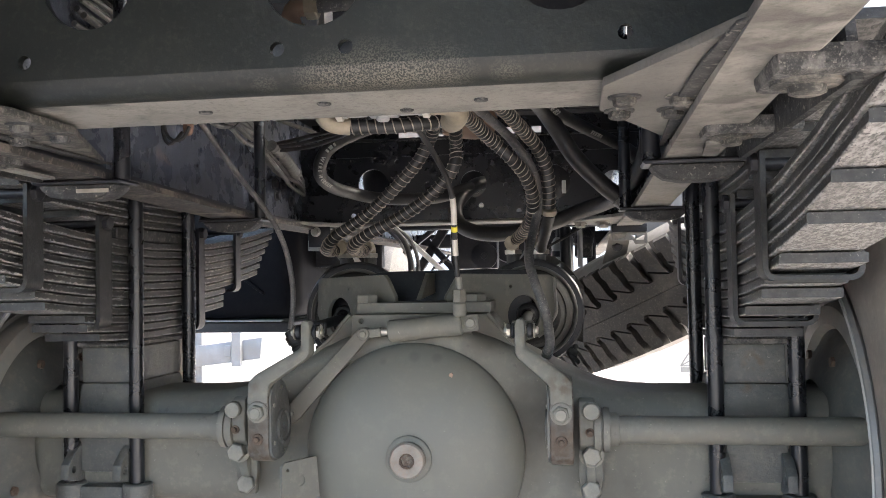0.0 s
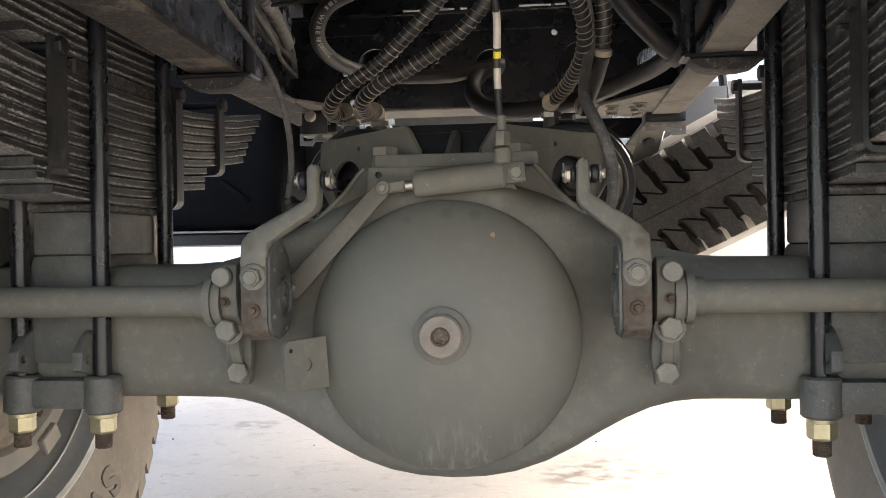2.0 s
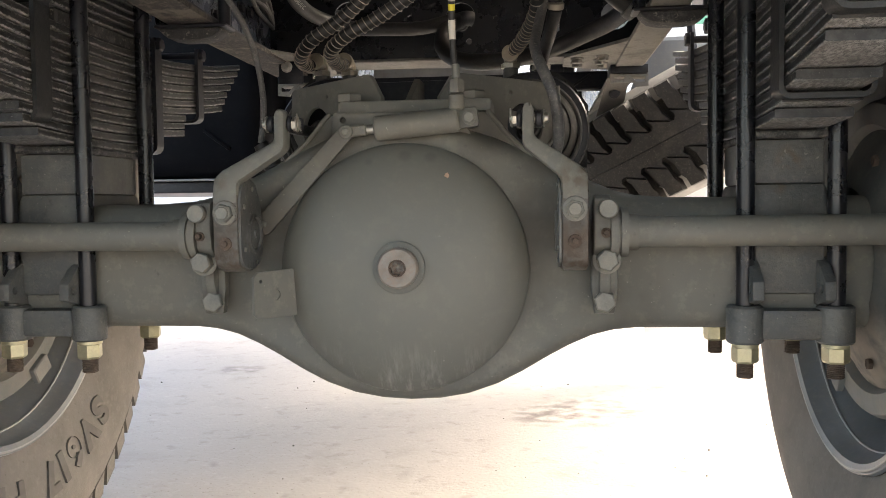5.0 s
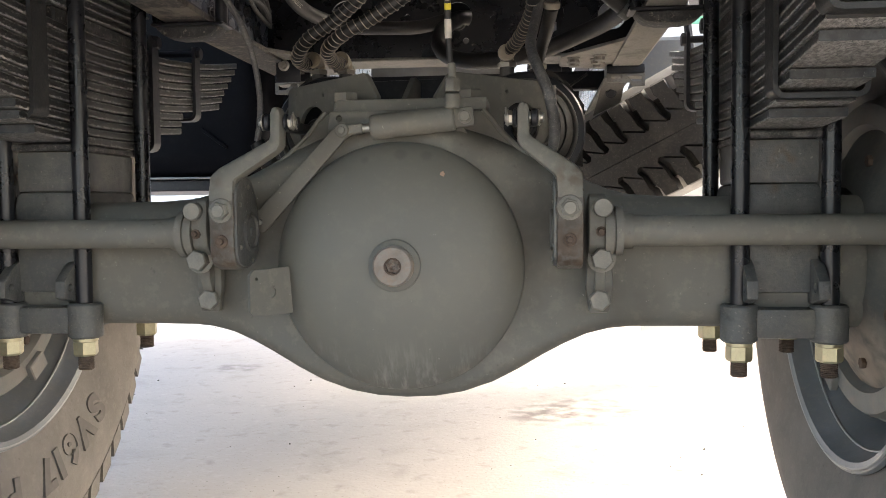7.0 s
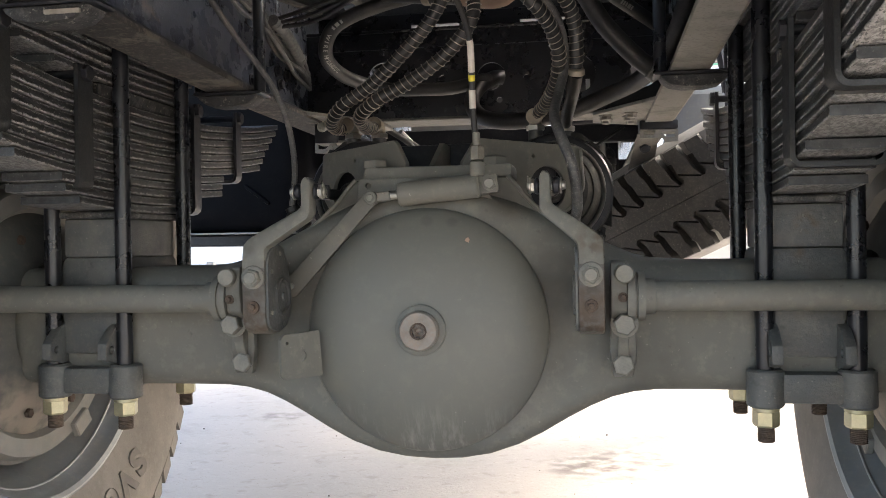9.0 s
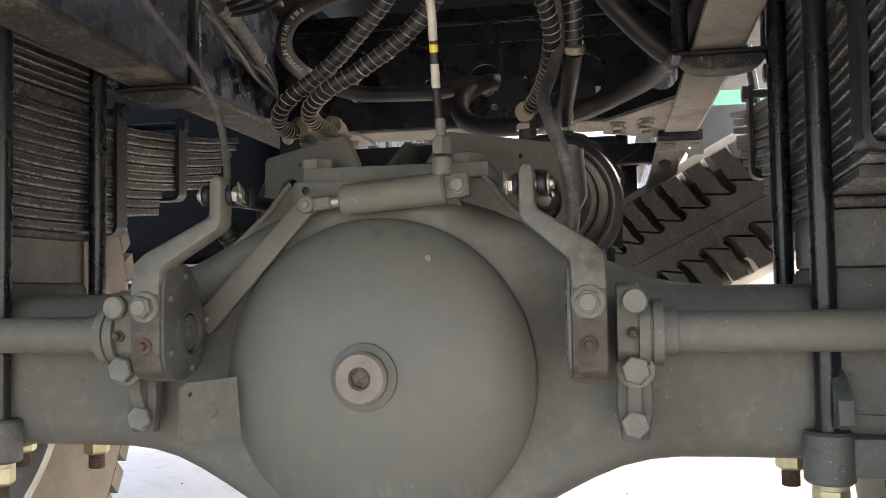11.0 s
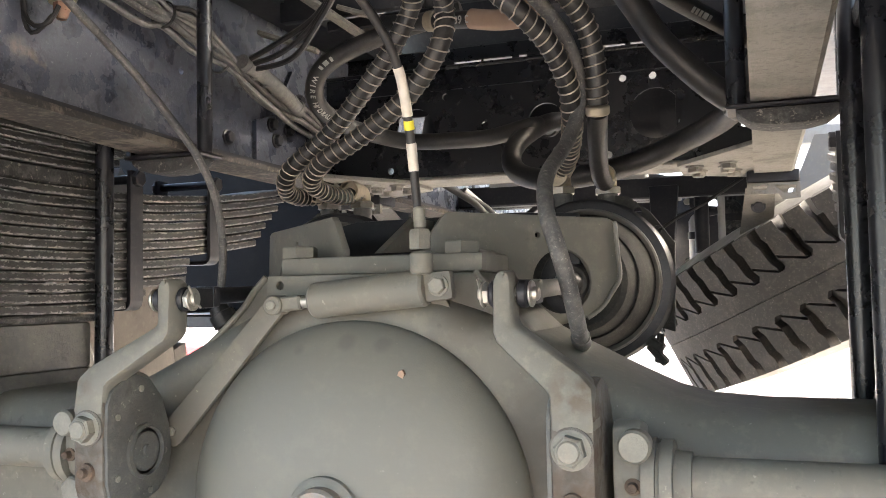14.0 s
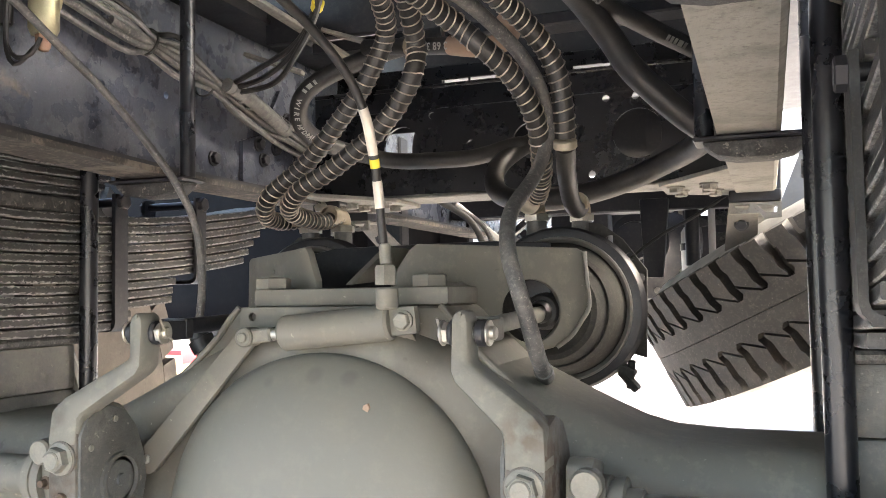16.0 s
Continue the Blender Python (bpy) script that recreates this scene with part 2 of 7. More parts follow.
def splash(m, top, bottom, color, k=0.8):
    """Pale dried splash streaks running down the lower part of a cover."""
    n, l = m.node_tree.nodes, m.node_tree.links
    b = n["Principled BSDF"]
    geo = n.new("ShaderNodeNewGeometry")
    sep = n.new("ShaderNodeSeparateXYZ")
    l.new(geo.outputs["Position"], sep.inputs[0])
    band = n.new("ShaderNodeMapRange")
    band.inputs["From Min"].default_value, band.inputs["From Max"].default_value = top, bottom
    l.new(sep.outputs["Z"], band.inputs["Value"])
    vm = n.new("ShaderNodeVectorMath")
    vm.operation = "MULTIPLY"
    vm.inputs[1].default_value = (1.0, 0.3, 0.10)
    l.new(geo.outputs["Position"], vm.inputs[0])
    t = n.new("ShaderNodeTexNoise")
    t.inputs["Scale"].default_value, t.inputs["Detail"].default_value, t.inputs["Roughness"].default_value = 85.0, 6.0, 0.7
    l.new(vm.outputs[0], t.inputs["Vector"])
    r = n.new("ShaderNodeMapRange")
    r.inputs["From Min"].default_value, r.inputs["From Max"].default_value, r.inputs["To Max"].default_value = 0.50, 0.68, k
    l.new(t.outputs["Fac"], r.inputs["Value"])
    mul = n.new("ShaderNodeMath")
    mul.operation = "MULTIPLY"
    l.new(band.outputs["Result"], mul.inputs[0])
    l.new(r.outputs["Result"], mul.inputs[1])
    x = n.new("ShaderNodeMix")
    x.data_type = "RGBA"
    l.new(mul.outputs[0], x.inputs["Factor"])
    l.new(b.inputs["Base Color"].links[0].from_socket, x.inputs[6])
    x.inputs[7].default_value = (*color, 1)
    l.new(x.outputs[2], b.inputs["Base Color"])

def speckle(m, scale, lo, hi, color, k=0.6):
    """Fine grit, chips and splashes of one tone all over a surface."""
    n, l = m.node_tree.nodes, m.node_tree.links
    b = n["Principled BSDF"]
    geo, t, r, x = n.new("ShaderNodeNewGeometry"), n.new("ShaderNodeTexNoise"), n.new("ShaderNodeMapRange"), n.new("ShaderNodeMix")
    t.inputs["Scale"].default_value, t.inputs["Detail"].default_value, t.inputs["Roughness"].default_value = scale, 3.0, 0.65
    l.new(geo.outputs["Position"], t.inputs["Vector"])
    r.inputs["From Min"].default_value, r.inputs["From Max"].default_value, r.inputs["To Max"].default_value = lo, hi, k
    l.new(t.outputs["Fac"], r.inputs["Value"])
    x.data_type = "RGBA"
    l.new(r.outputs["Result"], x.inputs["Factor"])
    l.new(b.inputs["Base Color"].links[0].from_socket, x.inputs[6])
    x.inputs[7].default_value = (*color, 1)
    l.new(x.outputs[2], b.inputs["Base Color"])

# Brown stains round the cover, with the shade behind the levers painted in too.
blotch(AXLE, [(0.186, -0.19, 0.55, 0.11), (0.170, -0.19, 0.63, 0.075), (-0.190, -0.19, 0.60, 0.08), (0.11, -0.176, 0.715, 0.055), (-0.10, -0.176, 0.715, 0.06), (0.0, -0.176, 0.735, 0.05), (0.235, -0.195, 0.60, 0.06), (-0.235, -0.195, 0.58, 0.06), (0.30, -0.19, 0.50, 0.06)], (0.050, 0.043, 0.034), 0.7, 9.0, 0.28, 0.60, 0.25)
blotch(CAST, [(-0.204, -0.25, 0.62, 0.06), (0.503, -0.19, 0.60, 0.05)], (0.045, 0.040, 0.034), 0.6, 14.0, 0.3, 0.6)
# Contact shadows round bolts and joints, painted in with rust-brown grime.
GRIME_SHADE = (0.040, 0.032, 0.024)
SHIELD = material("shield_grey_paint", (0.075, 0.079, 0.074), 0.65, 0.0, (0.045, 0.047, 0.044), 9, 0.8, 0.3, 120, (0.16, 0.135, 0.11), 0.35, 8)
for x in (-0.655, 0.625):
    blotch(SHIELD, [(x, -0.105, 0.385, 0.10), (x, -0.02, 0.39, 0.08), (x, -0.19, 0.42, 0.07)], (0.27, 0.225, 0.18), 0.85, 30.0, 0.30, 0.55, 0.3)
for q in (-1, 1):
    blotch(AXLE, [(q * 0.264, -0.25, 0.557, 0.030), (q * 0.262, -0.265, 0.592, 0.016), (q * 0.264, -0.225, 0.500, 0.026), (q * 0.249, -0.25, 0.60, 0.028), (q * 0.292, -0.25, 0.565, 0.022), (q * 0.2645, -0.268, 0.612, 0.017)], GRIME_SHADE, 0.8, 60.0, 0.30, 0.60, 0.35)
    blotch(STAINED, [(q * 0.2225, -0.304, 0.606, 0.022), (q * 0.2225, -0.304, 0.578, 0.018), (q * 0.2225, -0.300, 0.553, 0.024), (q * 0.2225, -0.300, 0.650, 0.024)], GRIME_SHADE, 0.8, 80.0, 0.34, 0.60, 0.3)
blotch(FLANGE, [(-0.345, -0.745, 0.985, 0.07), (-0.27, -0.757, 0.985, 0.05), (-0.19, -0.762, 0.985, 0.035), (-0.34, -0.68, 0.985, 0.045)], (0.030, 0.030, 0.028), 0.85, 30.0, 0.34, 0.58, 0.3)
blotch(RAIL, [(-0.426, -0.185, 1.026, 0.016), (-0.426, -0.166, 1.019, 0.014), (-0.426, -0.150, 1.014, 0.011)], (0.27, 0.225, 0.19), 0.75, 90.0, 0.40, 0.58, 0.3)
blotch(FLANGE, [(0.39, -0.60, 0.952, 0.12), (0.40, -0.75, 0.958, 0.11), (0.39, -0.95, 0.966, 0.14), (0.38, -0.48, 0.95, 0.08)], (0.055, 0.051, 0.045), 0.85, 32.0, 0.40, 0.60, 0.2)
SPRING = spring_steel()
COVER = material("cover_grey_paint", (0.132, 0.130, 0.113), 0.58, 0.0, (0.138, 0.134, 0.109), 4, 0.8, 0.10, 130, (0.22, 0.205, 0.165), 0.16, 4, dust_range=(0.45, 0.75), spec=0.4)
blotch(COVER, [(0.002, -0.219, 0.692, 0.012), (0.036, -0.217, 0.690, 0.011), (-0.004, -0.232, 0.655, 0.010), (-0.045, -0.219, 0.685, 0.009)], (0.085, 0.086, 0.075), 0.5, 40.0, 0.25, 0.45, 0.6)
splash(COVER, 0.455, 0.38, (0.36, 0.345, 0.31), 0.55)
blotch(STAINED, [(0.2225, -0.25, 0.60, 0.075), (-0.2225, -0.25, 0.60, 0.075)], (0.060, 0.048, 0.036), 0.40, 22.0, 0.36, 0.58, 0.2)
for q in (-1, 1):
    blotch(STAINED, [(q * (0.2075 + 0.031 * i), -0.298, 0.553 + 0.022 * j, 0.014) for i in (0, 1) for j in range(5)], (0.050, 0.030, 0.018), 0.85, 90.0, 0.36, 0.58, 0.3)
blotch(STAINED, [(0.2225, -0.305, 0.585, 0.030), (0.2225, -0.29, 0.655, 0.035), (-0.2225, -0.305, 0.583, 0.016), (0.24, -0.29, 0.56, 0.02)], (0.070, 0.045, 0.027), 0.85)
blotch(STAINED, [(0.215, -0.30, 0.555, 0.028), (0.237, -0.27, 0.62, 0.05), (0.2065, -0.28, 0.66, 0.03), (-0.225, -0.30, 0.56, 0.022)], (0.045, 0.026, 0.015), 0.8, 110.0, 0.44, 0.58)
ARM = material("arm_grey_paint", (0.132, 0.130, 0.113), 0.60, 0.0, (0.118, 0.113, 0.095), 8, 0.8, 0.2, 130, (0.24, 0.222, 0.18), 0.35, 6, dust_range=(0.45, 0.75), spec=0.4)
blotch(ARM, [(0.225, -0.29, 0.662, 0.03), (-0.225, -0.29, 0.655, 0.02)], (0.075, 0.054, 0.034), 0.8)
blotch(CAST, [(0.503, -0.191, 0.682, 0.022), (0.49, -0.19, 0.645, 0.012)], (0.085, 0.06, 0.04), 0.8)
CRUST = material("mud_crusted_steel", (0.040, 0.039, 0.035), 0.8, 0.0, (0.02, 0.02, 0.02), 18, 0.8, 0.9, 120, (0.19, 0.175, 0.148), 0.7, 34, dust_range=(0.48, 0.62))
WEB = material("web_black_paint", (0.0085, 0.0098, 0.0085), 0.40, 0.0, (0.016, 0.018, 0.015), 6, 0.8, 0.35, 60, (0.12, 0.118, 0.09), 0.12, 16, dust_range=(0.55, 0.75), spec=0.42)
blotch(WEB, [(0.03, -0.785, 0.985, 0.040), (0.07, -0.785, 0.988, 0.045), (0.13, -0.785, 0.985, 0.040), (0.19, -0.785, 0.983, 0.022), (-0.03, -0.785, 0.982, 0.02), (0.10, -0.785, 0.985, 0.035)], (0.17, 0.156, 0.125), 0.5, 620.0, 0.43, 0.60)
STRAP = material("strap_black_paint", (0.0125, 0.0135, 0.0140), 0.5, 0.0, (0.020, 0.021, 0.021), 20, 0.8, 0.4, 90, (0.11, 0.107, 0.10), 0.22, 40, dust_range=(0.54, 0.68), spec=0.4)
DARKGRIT = material("dark_grit", (0.018, 0.0182, 0.0185), 0.7, 0.0, (0.030, 0.030, 0.030), 20, 0.8, 0.9, 90, (0.15, 0.146, 0.136), 0.34, 40, dust_range=(0.52, 0.64))
DIRTY = material("scuffed_gusset", (0.165, 0.156, 0.138), 0.70, 0.0, (0.075, 0.071, 0.063), 9, 0.9, 0.6, 120, (0.045, 0.042, 0.038), 0.5, 20, dust_range=(0.57, 0.68))
PALECABLE = material("pale_dusty_cable", (0.135, 0.133, 0.128), 0.65, 0.0, (0.055, 0.055, 0.054), 60, 0.8, 0.2, 220, (0.29, 0.28, 0.255), 0.5, 50)
for m, sc, lo, hi, tone, k in ((AXLE, 170, 0.69, 0.73, (0.30, 0.28, 0.24), 0.6), (AXLE, 60, 0.66, 0.74, (0.07, 0.066, 0.056), 0.5), (COVER, 150, 0.72, 0.75, (0.30, 0.28, 0.24), 0.5), (CAST, 160, 0.67, 0.71, (0.26, 0.245, 0.21), 0.6), (CAST, 50, 0.62, 0.72, (0.04, 0.038, 0.034), 0.5), (RAIL, 210, 0.66, 0.70, (0.30, 0.30, 0.31), 0.6), (RAIL, 48, 0.54, 0.66, (0.018, 0.020, 0.026), 0.65), (GLOSS, 230, 0.70, 0.74, (0.16, 0.155, 0.145), 0.35), (GREYHOSE, 240, 0.62, 0.68, (0.28, 0.26, 0.23), 0.6), (MUDDY, 220, 0.62, 0.68, (0.26, 0.24, 0.21), 0.6), (DARKGRIT, 150, 0.60, 0.66, (0.22, 0.205, 0.175), 0.7), (SPARE, 230, 0.66, 0.70, (0.24, 0.22, 0.19), 0.6), (FLANGE, 120, 0.64, 0.70, (0.07, 0.065, 0.058), 0.6), (TYRE, 160, 0.66, 0.72, (0.09, 0.082, 0.072), 0.5)):
    speckle(m, sc, lo, hi, tone, k)
# Sky glint on the glossy rims is put into this paler tone.
LIP = material("chamber_lip_glint", (0.17, 0.163, 0.148), 0.5, 0.15, (0.075, 0.073, 0.068), 30, 0.8, 0.15, 200, (0.2, 0.185, 0.16), 0.4, 30)

def concrete():
    m = bpy.data.materials.new("worn_concrete")
    m.use_nodes = True
    nt = m.node_tree
    n, l = nt.nodes, nt.links
    b = n["Principled BSDF"]
    geo = n.new("ShaderNodeNewGeometry")
    def noise_node(sc, detail, lo, hi, distort=0.0):
        t = n.new("ShaderNodeTexNoise")
        t.inputs["Scale"].default_value, t.inputs["Detail"].default_value, t.inputs["Distortion"].default_value = sc, detail, distort
        l.new(geo.outputs["Position"], t.inputs["Vector"])
        r = n.new("ShaderNodeMapRange")
        r.inputs["From Min"].default_value, r.inputs["From Max"].default_value = lo, hi
        l.new(t.outputs["Fac"], r.inputs["Value"])
        return r.outputs["Result"], t.outputs["Fac"]
    col = (0.41, 0.380, 0.348)
    for sc, det, lo, hi, dis, tone, k in ((1.3, 6, 0.4, 0.75, 0.4, (0.36, 0.332, 0.302), 0.7), (5.0, 8, 0.55, 0.78, 0.8, (0.22, 0.198, 0.178), 0.4), (17.0, 8, 0.58, 0.70, 0.3, (0.24, 0.216, 0.195), 0.45), (42, 5, 0.55, 0.8, 0, (0.50, 0.465, 0.43), 0.5), (120, 4, 0.62, 0.75, 0, (0.15, 0.135, 0.12), 0.6)):
        f, _ = noise_node(sc, det, lo, hi, dis)
        x = n.new("ShaderNodeMix")
        x.data_type = "RGBA"
        mul = n.new("ShaderNodeMath")
        mul.operation = "MULTIPLY"
        mul.inputs[1].default_value = k
        l.new(f, mul.inputs[0])
        l.new(mul.outputs[0], x.inputs["Factor"])
        if isinstance(col, tuple):
            x.inputs[6].default_value = (*col, 1)
        else:
            l.new(col, x.inputs[6])
        x.inputs[7].default_value = (*tone, 1)
        col = x.outputs[2]
    l.new(col, b.inputs["Base Color"])
    b.inputs["Roughness"].default_value = 0.85
    _, h = noise_node(90, 6, 0, 1)
    bp = n.new("ShaderNodeBump")
    bp.inputs["Strength"].default_value, bp.inputs["Distance"].default_value = 0.3, 0.004
    l.new(h, bp.inputs["Height"])
    l.new(bp.outputs["Normal"], b.inputs["Normal"])
    return m

CONCRETE = concrete()
blotch(CONCRETE, [(0.34, 1.27, 0.0, 0.27), (0.20, 1.20, 0.0, 0.16), (0.496, 0.684, 0.0, 0.045), (-0.97, 1.86, 0.0, 0.12)], (0.11, 0.098, 0.086), 0.6, 17.0, 0.42, 0.62)

# ---- mesh helpers ----
def box(bm, c, size, rot=None, bevel=0.0, seg=1):
    vs = bmesh.ops.create_cube(bm, size=1.0)["verts"]
    m = Matrix.Translation(c) @ (rot.to_4x4() if rot else Matrix()) @ Matrix.Diagonal((*size, 1))
    bmesh.ops.transform(bm, matrix=m, verts=vs)
    if bevel:
        es = list({e for v in vs for e in v.link_edges})
        bmesh.ops.bevel(bm, geom=es, offset=bevel, segments=seg, affect="EDGES", profile=0.6)
    return bm

def axes(d):
    d = Vector(d).normalized()
    u = d.orthogonal().normalized()
    return d, u, d.cross(u)

def lathe(bm, origin, direction, profile, seg=32, start=None):
    """profile: (distance along the axis, radius); ends at radius 0 are closed to a point."""
    d, u, v = axes(direction)
    if start:
        u = Vector(start).normalized()
        v = d.cross(u)
    o = Vector(origin)
    rings = []
    for h, r in profile:
        if r < 1e-6:
            rings.append([bm.verts.new(o + d * h)])
        else:
            rings.append([bm.verts.new(o + d * h + (u * math.cos(a) + v * math.sin(a)) * r) for a in (2 * math.pi * i / seg for i in range(seg))])
    for r0, r1 in zip(rings, rings[1:]):
        for i in range(seg):
            j = (i + 1) % seg
            if len(r0) == 1 and len(r1) == 1:
                continue
            if len(r0) == 1:
                bm.faces.new((r0[0], r1[i], r1[j]))
            elif len(r1) == 1:
                bm.faces.new((r0[i], r0[j], r1[0]))
            else:
                bm.faces.new((r0[i], r0[j], r1[j], r1[i]))
    return bm

def rod(bm, p0, p1, r, r1=None, seg=20, cham=0.0015):
    p0, p1 = Vector(p0), Vector(p1)
    L = (p1 - p0).length
    r1 = r if r1 is None else r1
    c = min(cham, r * 0.4, L * 0.3)
    return lathe(bm, p0, p1 - p0, [(0, 0), (0, r - c), (c, r), (L - c, r1), (L, r1 - c), (L, 0)], seg)

def hexhead(bm, c, direction, r, h, washer=0.0):
    """A hexagonal head whose seat is at c; r across corners / 2."""
    d = Vector(direction).normalized()
    c = Vector(c)
    if washer:
        lathe(bm, c, d, [(0, 0), (0, washer), (0.0025, washer), (0.003, washer * 0.9), (0.003, 0)], 22)
        c = c + d * 0.003
    lathe(bm, c, d, [(0, 0), (0, r), (h * 0.85, r), (h, r * 0.86), (h, 0)], 6)
    return bm

def prism(bm, outline, axis, a, b, holes=(), bevel=0.0):
    """Extrudes a 2D outline (y,z for x; x,z for y; x,y for z) from a to b, with round or free holes."""
    put = {"x": lambda p, h: (h, p[0], p[1]), "y": lambda p, h: (p[0], h, p[1]), "z": lambda p, h: (p[0], p[1], h)}[axis]
    tmp = bmesh.new()
    es = []
    for loop in (outline, *holes):
        vs = [tmp.verts.new(put(p, a)) for p in loop]
        es += [tmp.edges.new((vs[i], vs[(i + 1) % len(vs)])) for i in range(len(vs))]
    if holes:
        bmesh.ops.triangle_fill(tmp, use_beauty=True, edges=es)
    else:
        tmp.faces.new(tmp.verts)
    g = bmesh.ops.extrude_face_region(tmp, geom=tmp.faces[:])
    mv = [x for x in g["geom"] if isinstance(x, bmesh.types.BMVert)]
    off = Vector(put((0, 0), b)) - Vector(put((0, 0), a))
    bmesh.ops.translate(tmp, vec=off, verts=mv)
    bmesh.ops.recalc_face_normals(tmp, faces=tmp.faces[:])
    if bevel:
        sharp = [e for e in tmp.edges if len(e.link_faces) == 2 and e.calc_face_angle(0) > 0.5]
        bmesh.ops.bevel(tmp, geom=sharp, offset=bevel, segments=2, affect="EDGES", profile=0.5)
    me = bpy.data.meshes.new("tmp")
    tmp.to_mesh(me)
    tmp.free()
    bm.from_mesh(me)
    bpy.data.meshes.remove(me)
    return bm

def circle(cx, cy, r, n=28):
    return [(cx + r * math.cos(2 * math.pi * i / n), cy + r * math.sin(2 * math.pi * i / n)) for i in range(n)]

def spline(pts, step=0.008):
    """Catmull-Rom through the points, sampled at even steps."""
    P = [Vector(p) for p in pts]
    P = [2 * P[0] - P[1]] + P + [2 * P[-1] - P[-2]]
    out = []
    for i in range(1, len(P) - 2):
        p0, p1, p2, p3 = P[i - 1:i + 3]
        n = max(2, int((p2 - p1).length / step))
        for k in range(n):
            t = k / n
            out.append(0.5 * ((2 * p1) + (p2 - p0) * t + (2 * p0 - 5 * p1 + 4 * p2 - p3) * t * t + (3 * p1 - p0 - 3 * p2 + p3) * t ** 3))
    out.append(P[-2])
    return out

def frames_along(pts):
    """Point, tangent and two normals that turn as little as may be."""
    T = [(pts[min(i + 1, len(pts) - 1)] - pts[max(i - 1, 0)]).normalized() for i in range(len(pts))]
    u = T[0].orthogonal().normalized()
    out = []
    for p, t in zip(pts, T):
        u = (u - t * u.dot(t)).normalized()
        out.append((p, t, u, t.cross(u)))
    return out

def pipe(bm, pts, r, seg=14, step=0.008, smooth=True, radii=None):
    path = frames_along(spline(pts, step) if smooth else [Vector(p) for p in pts])
    rings = []
    for i, (p, t, u, v) in enumerate(path):
        rr = r if radii is None else radii(i / (len(path) - 1))
        rings.append([bm.verts.new(p + (u * math.cos(a) + v * math.sin(a)) * rr) for a in (2 * math.pi * k / seg for k in range(seg))])
    for r0, r1 in zip(rings, rings[1:]):
        for k in range(seg):
            bm.faces.new((r0[k], r0[(k + 1) % seg], r1[(k + 1) % seg], r1[k]))
    bm.faces.new(rings[0][::-1])
    bm.faces.new(rings[-1])
    return bm

def coil(bm, pts, R, pitch, r, seg=6, t0=0.0, t1=1.0):
    """A wire wound round a path."""
    path = frames_along(spline(pts, 0.004))
    L = [0.0]
    for a, b in zip(path, path[1:]):
        L.append(L[-1] + (b[0] - a[0]).length)
    total = L[-1]
    n = int(total * (t1 - t0) / pitch * 14)
    line, j = [], 0
    for k in range(n + 1):
        s = total * (t0 + (t1 - t0) * k / n)
        while j < len(L) - 2 and L[j + 1] < s:
            j += 1
        f = (s - L[j]) / max(1e-9, L[j + 1] - L[j])
        p = path[j][0].lerp(path[j + 1][0], f)
        wob = 1 + 0.04 * math.sin(s * 190)
        a = 2 * math.pi * s / pitch + 0.5 * math.sin(s * 37)
        line.append(p + (path[j][2] * math.cos(a) + path[j][3] * math.sin(a)) * R * wob)
    return pipe(bm, line, r, seg, smooth=False)

def thing(name, label, category, loc, group="", kind=""):
    e = new(name)
    e.empty_display_size = 0.05
    e.location = loc
    return tagged(e, label, category, group, kind)

def finish(bm, name, mat, origin=(0, 0, 0), sharp=0.6):
    bmesh.ops.recalc_face_normals(bm, faces=bm.faces[:])
    for f in bm.faces:
        f.smooth = True
    for e in bm.edges:
        e.smooth = not (len(e.link_faces) == 2 and e.calc_face_angle(0) > sharp)
    bmesh.ops.translate(bm, vec=-Vector(origin), verts=bm.verts[:])
    me = bpy.data.meshes.new(name)
    bm.to_mesh(me)
    bm.free()
    me.materials.append(mat)
    return me

def base_of(parent):
    o = Vector((0, 0, 0))
    while parent:
        o += parent.location
        parent = parent.parent
    return o

def part(name, bm, mat, parent, label=""):
    """One mesh, built in world coordinates, as a part of a thing or of a part."""
    ob = new(name, finish(bm, name, mat, base_of(parent)))
    ob.parent = parent
    return tagged(ob, label)

def solid(name, bm, mat, label, category, group="", kind=""):
    """A thing of one mesh."""
    bb = [Vector(v.co) for v in bm.verts]
    o = Vector((sum(v.x for v in bb) / len(bb), sum(v.y for v in bb) / len(bb), min(v.z for v in bb)))
    ob = new(name, finish(bm, name, mat, o))
    ob.location = o
    return tagged(ob, label, category, group, kind)

def B():
    return bmesh.new()

# ---- ground and surroundings ----
bm = B()
bmesh.ops.create_grid(bm, x_segments=2, y_segments=2, size=250)
ground = new("ground", finish(bm, "ground", CONCRETE))
tagged(ground, "pale worn concrete yard with stains and grit", "ground", "", "structure")

AY, AZ = -0.105, 0.546     # the axle's line
CX = -0.006                # middle of the springs

# ---- frame ----
def rise(y):
    """The frame climbs a little behind the axle."""
    return 0.034 * max(0.0, 0.04 - y)

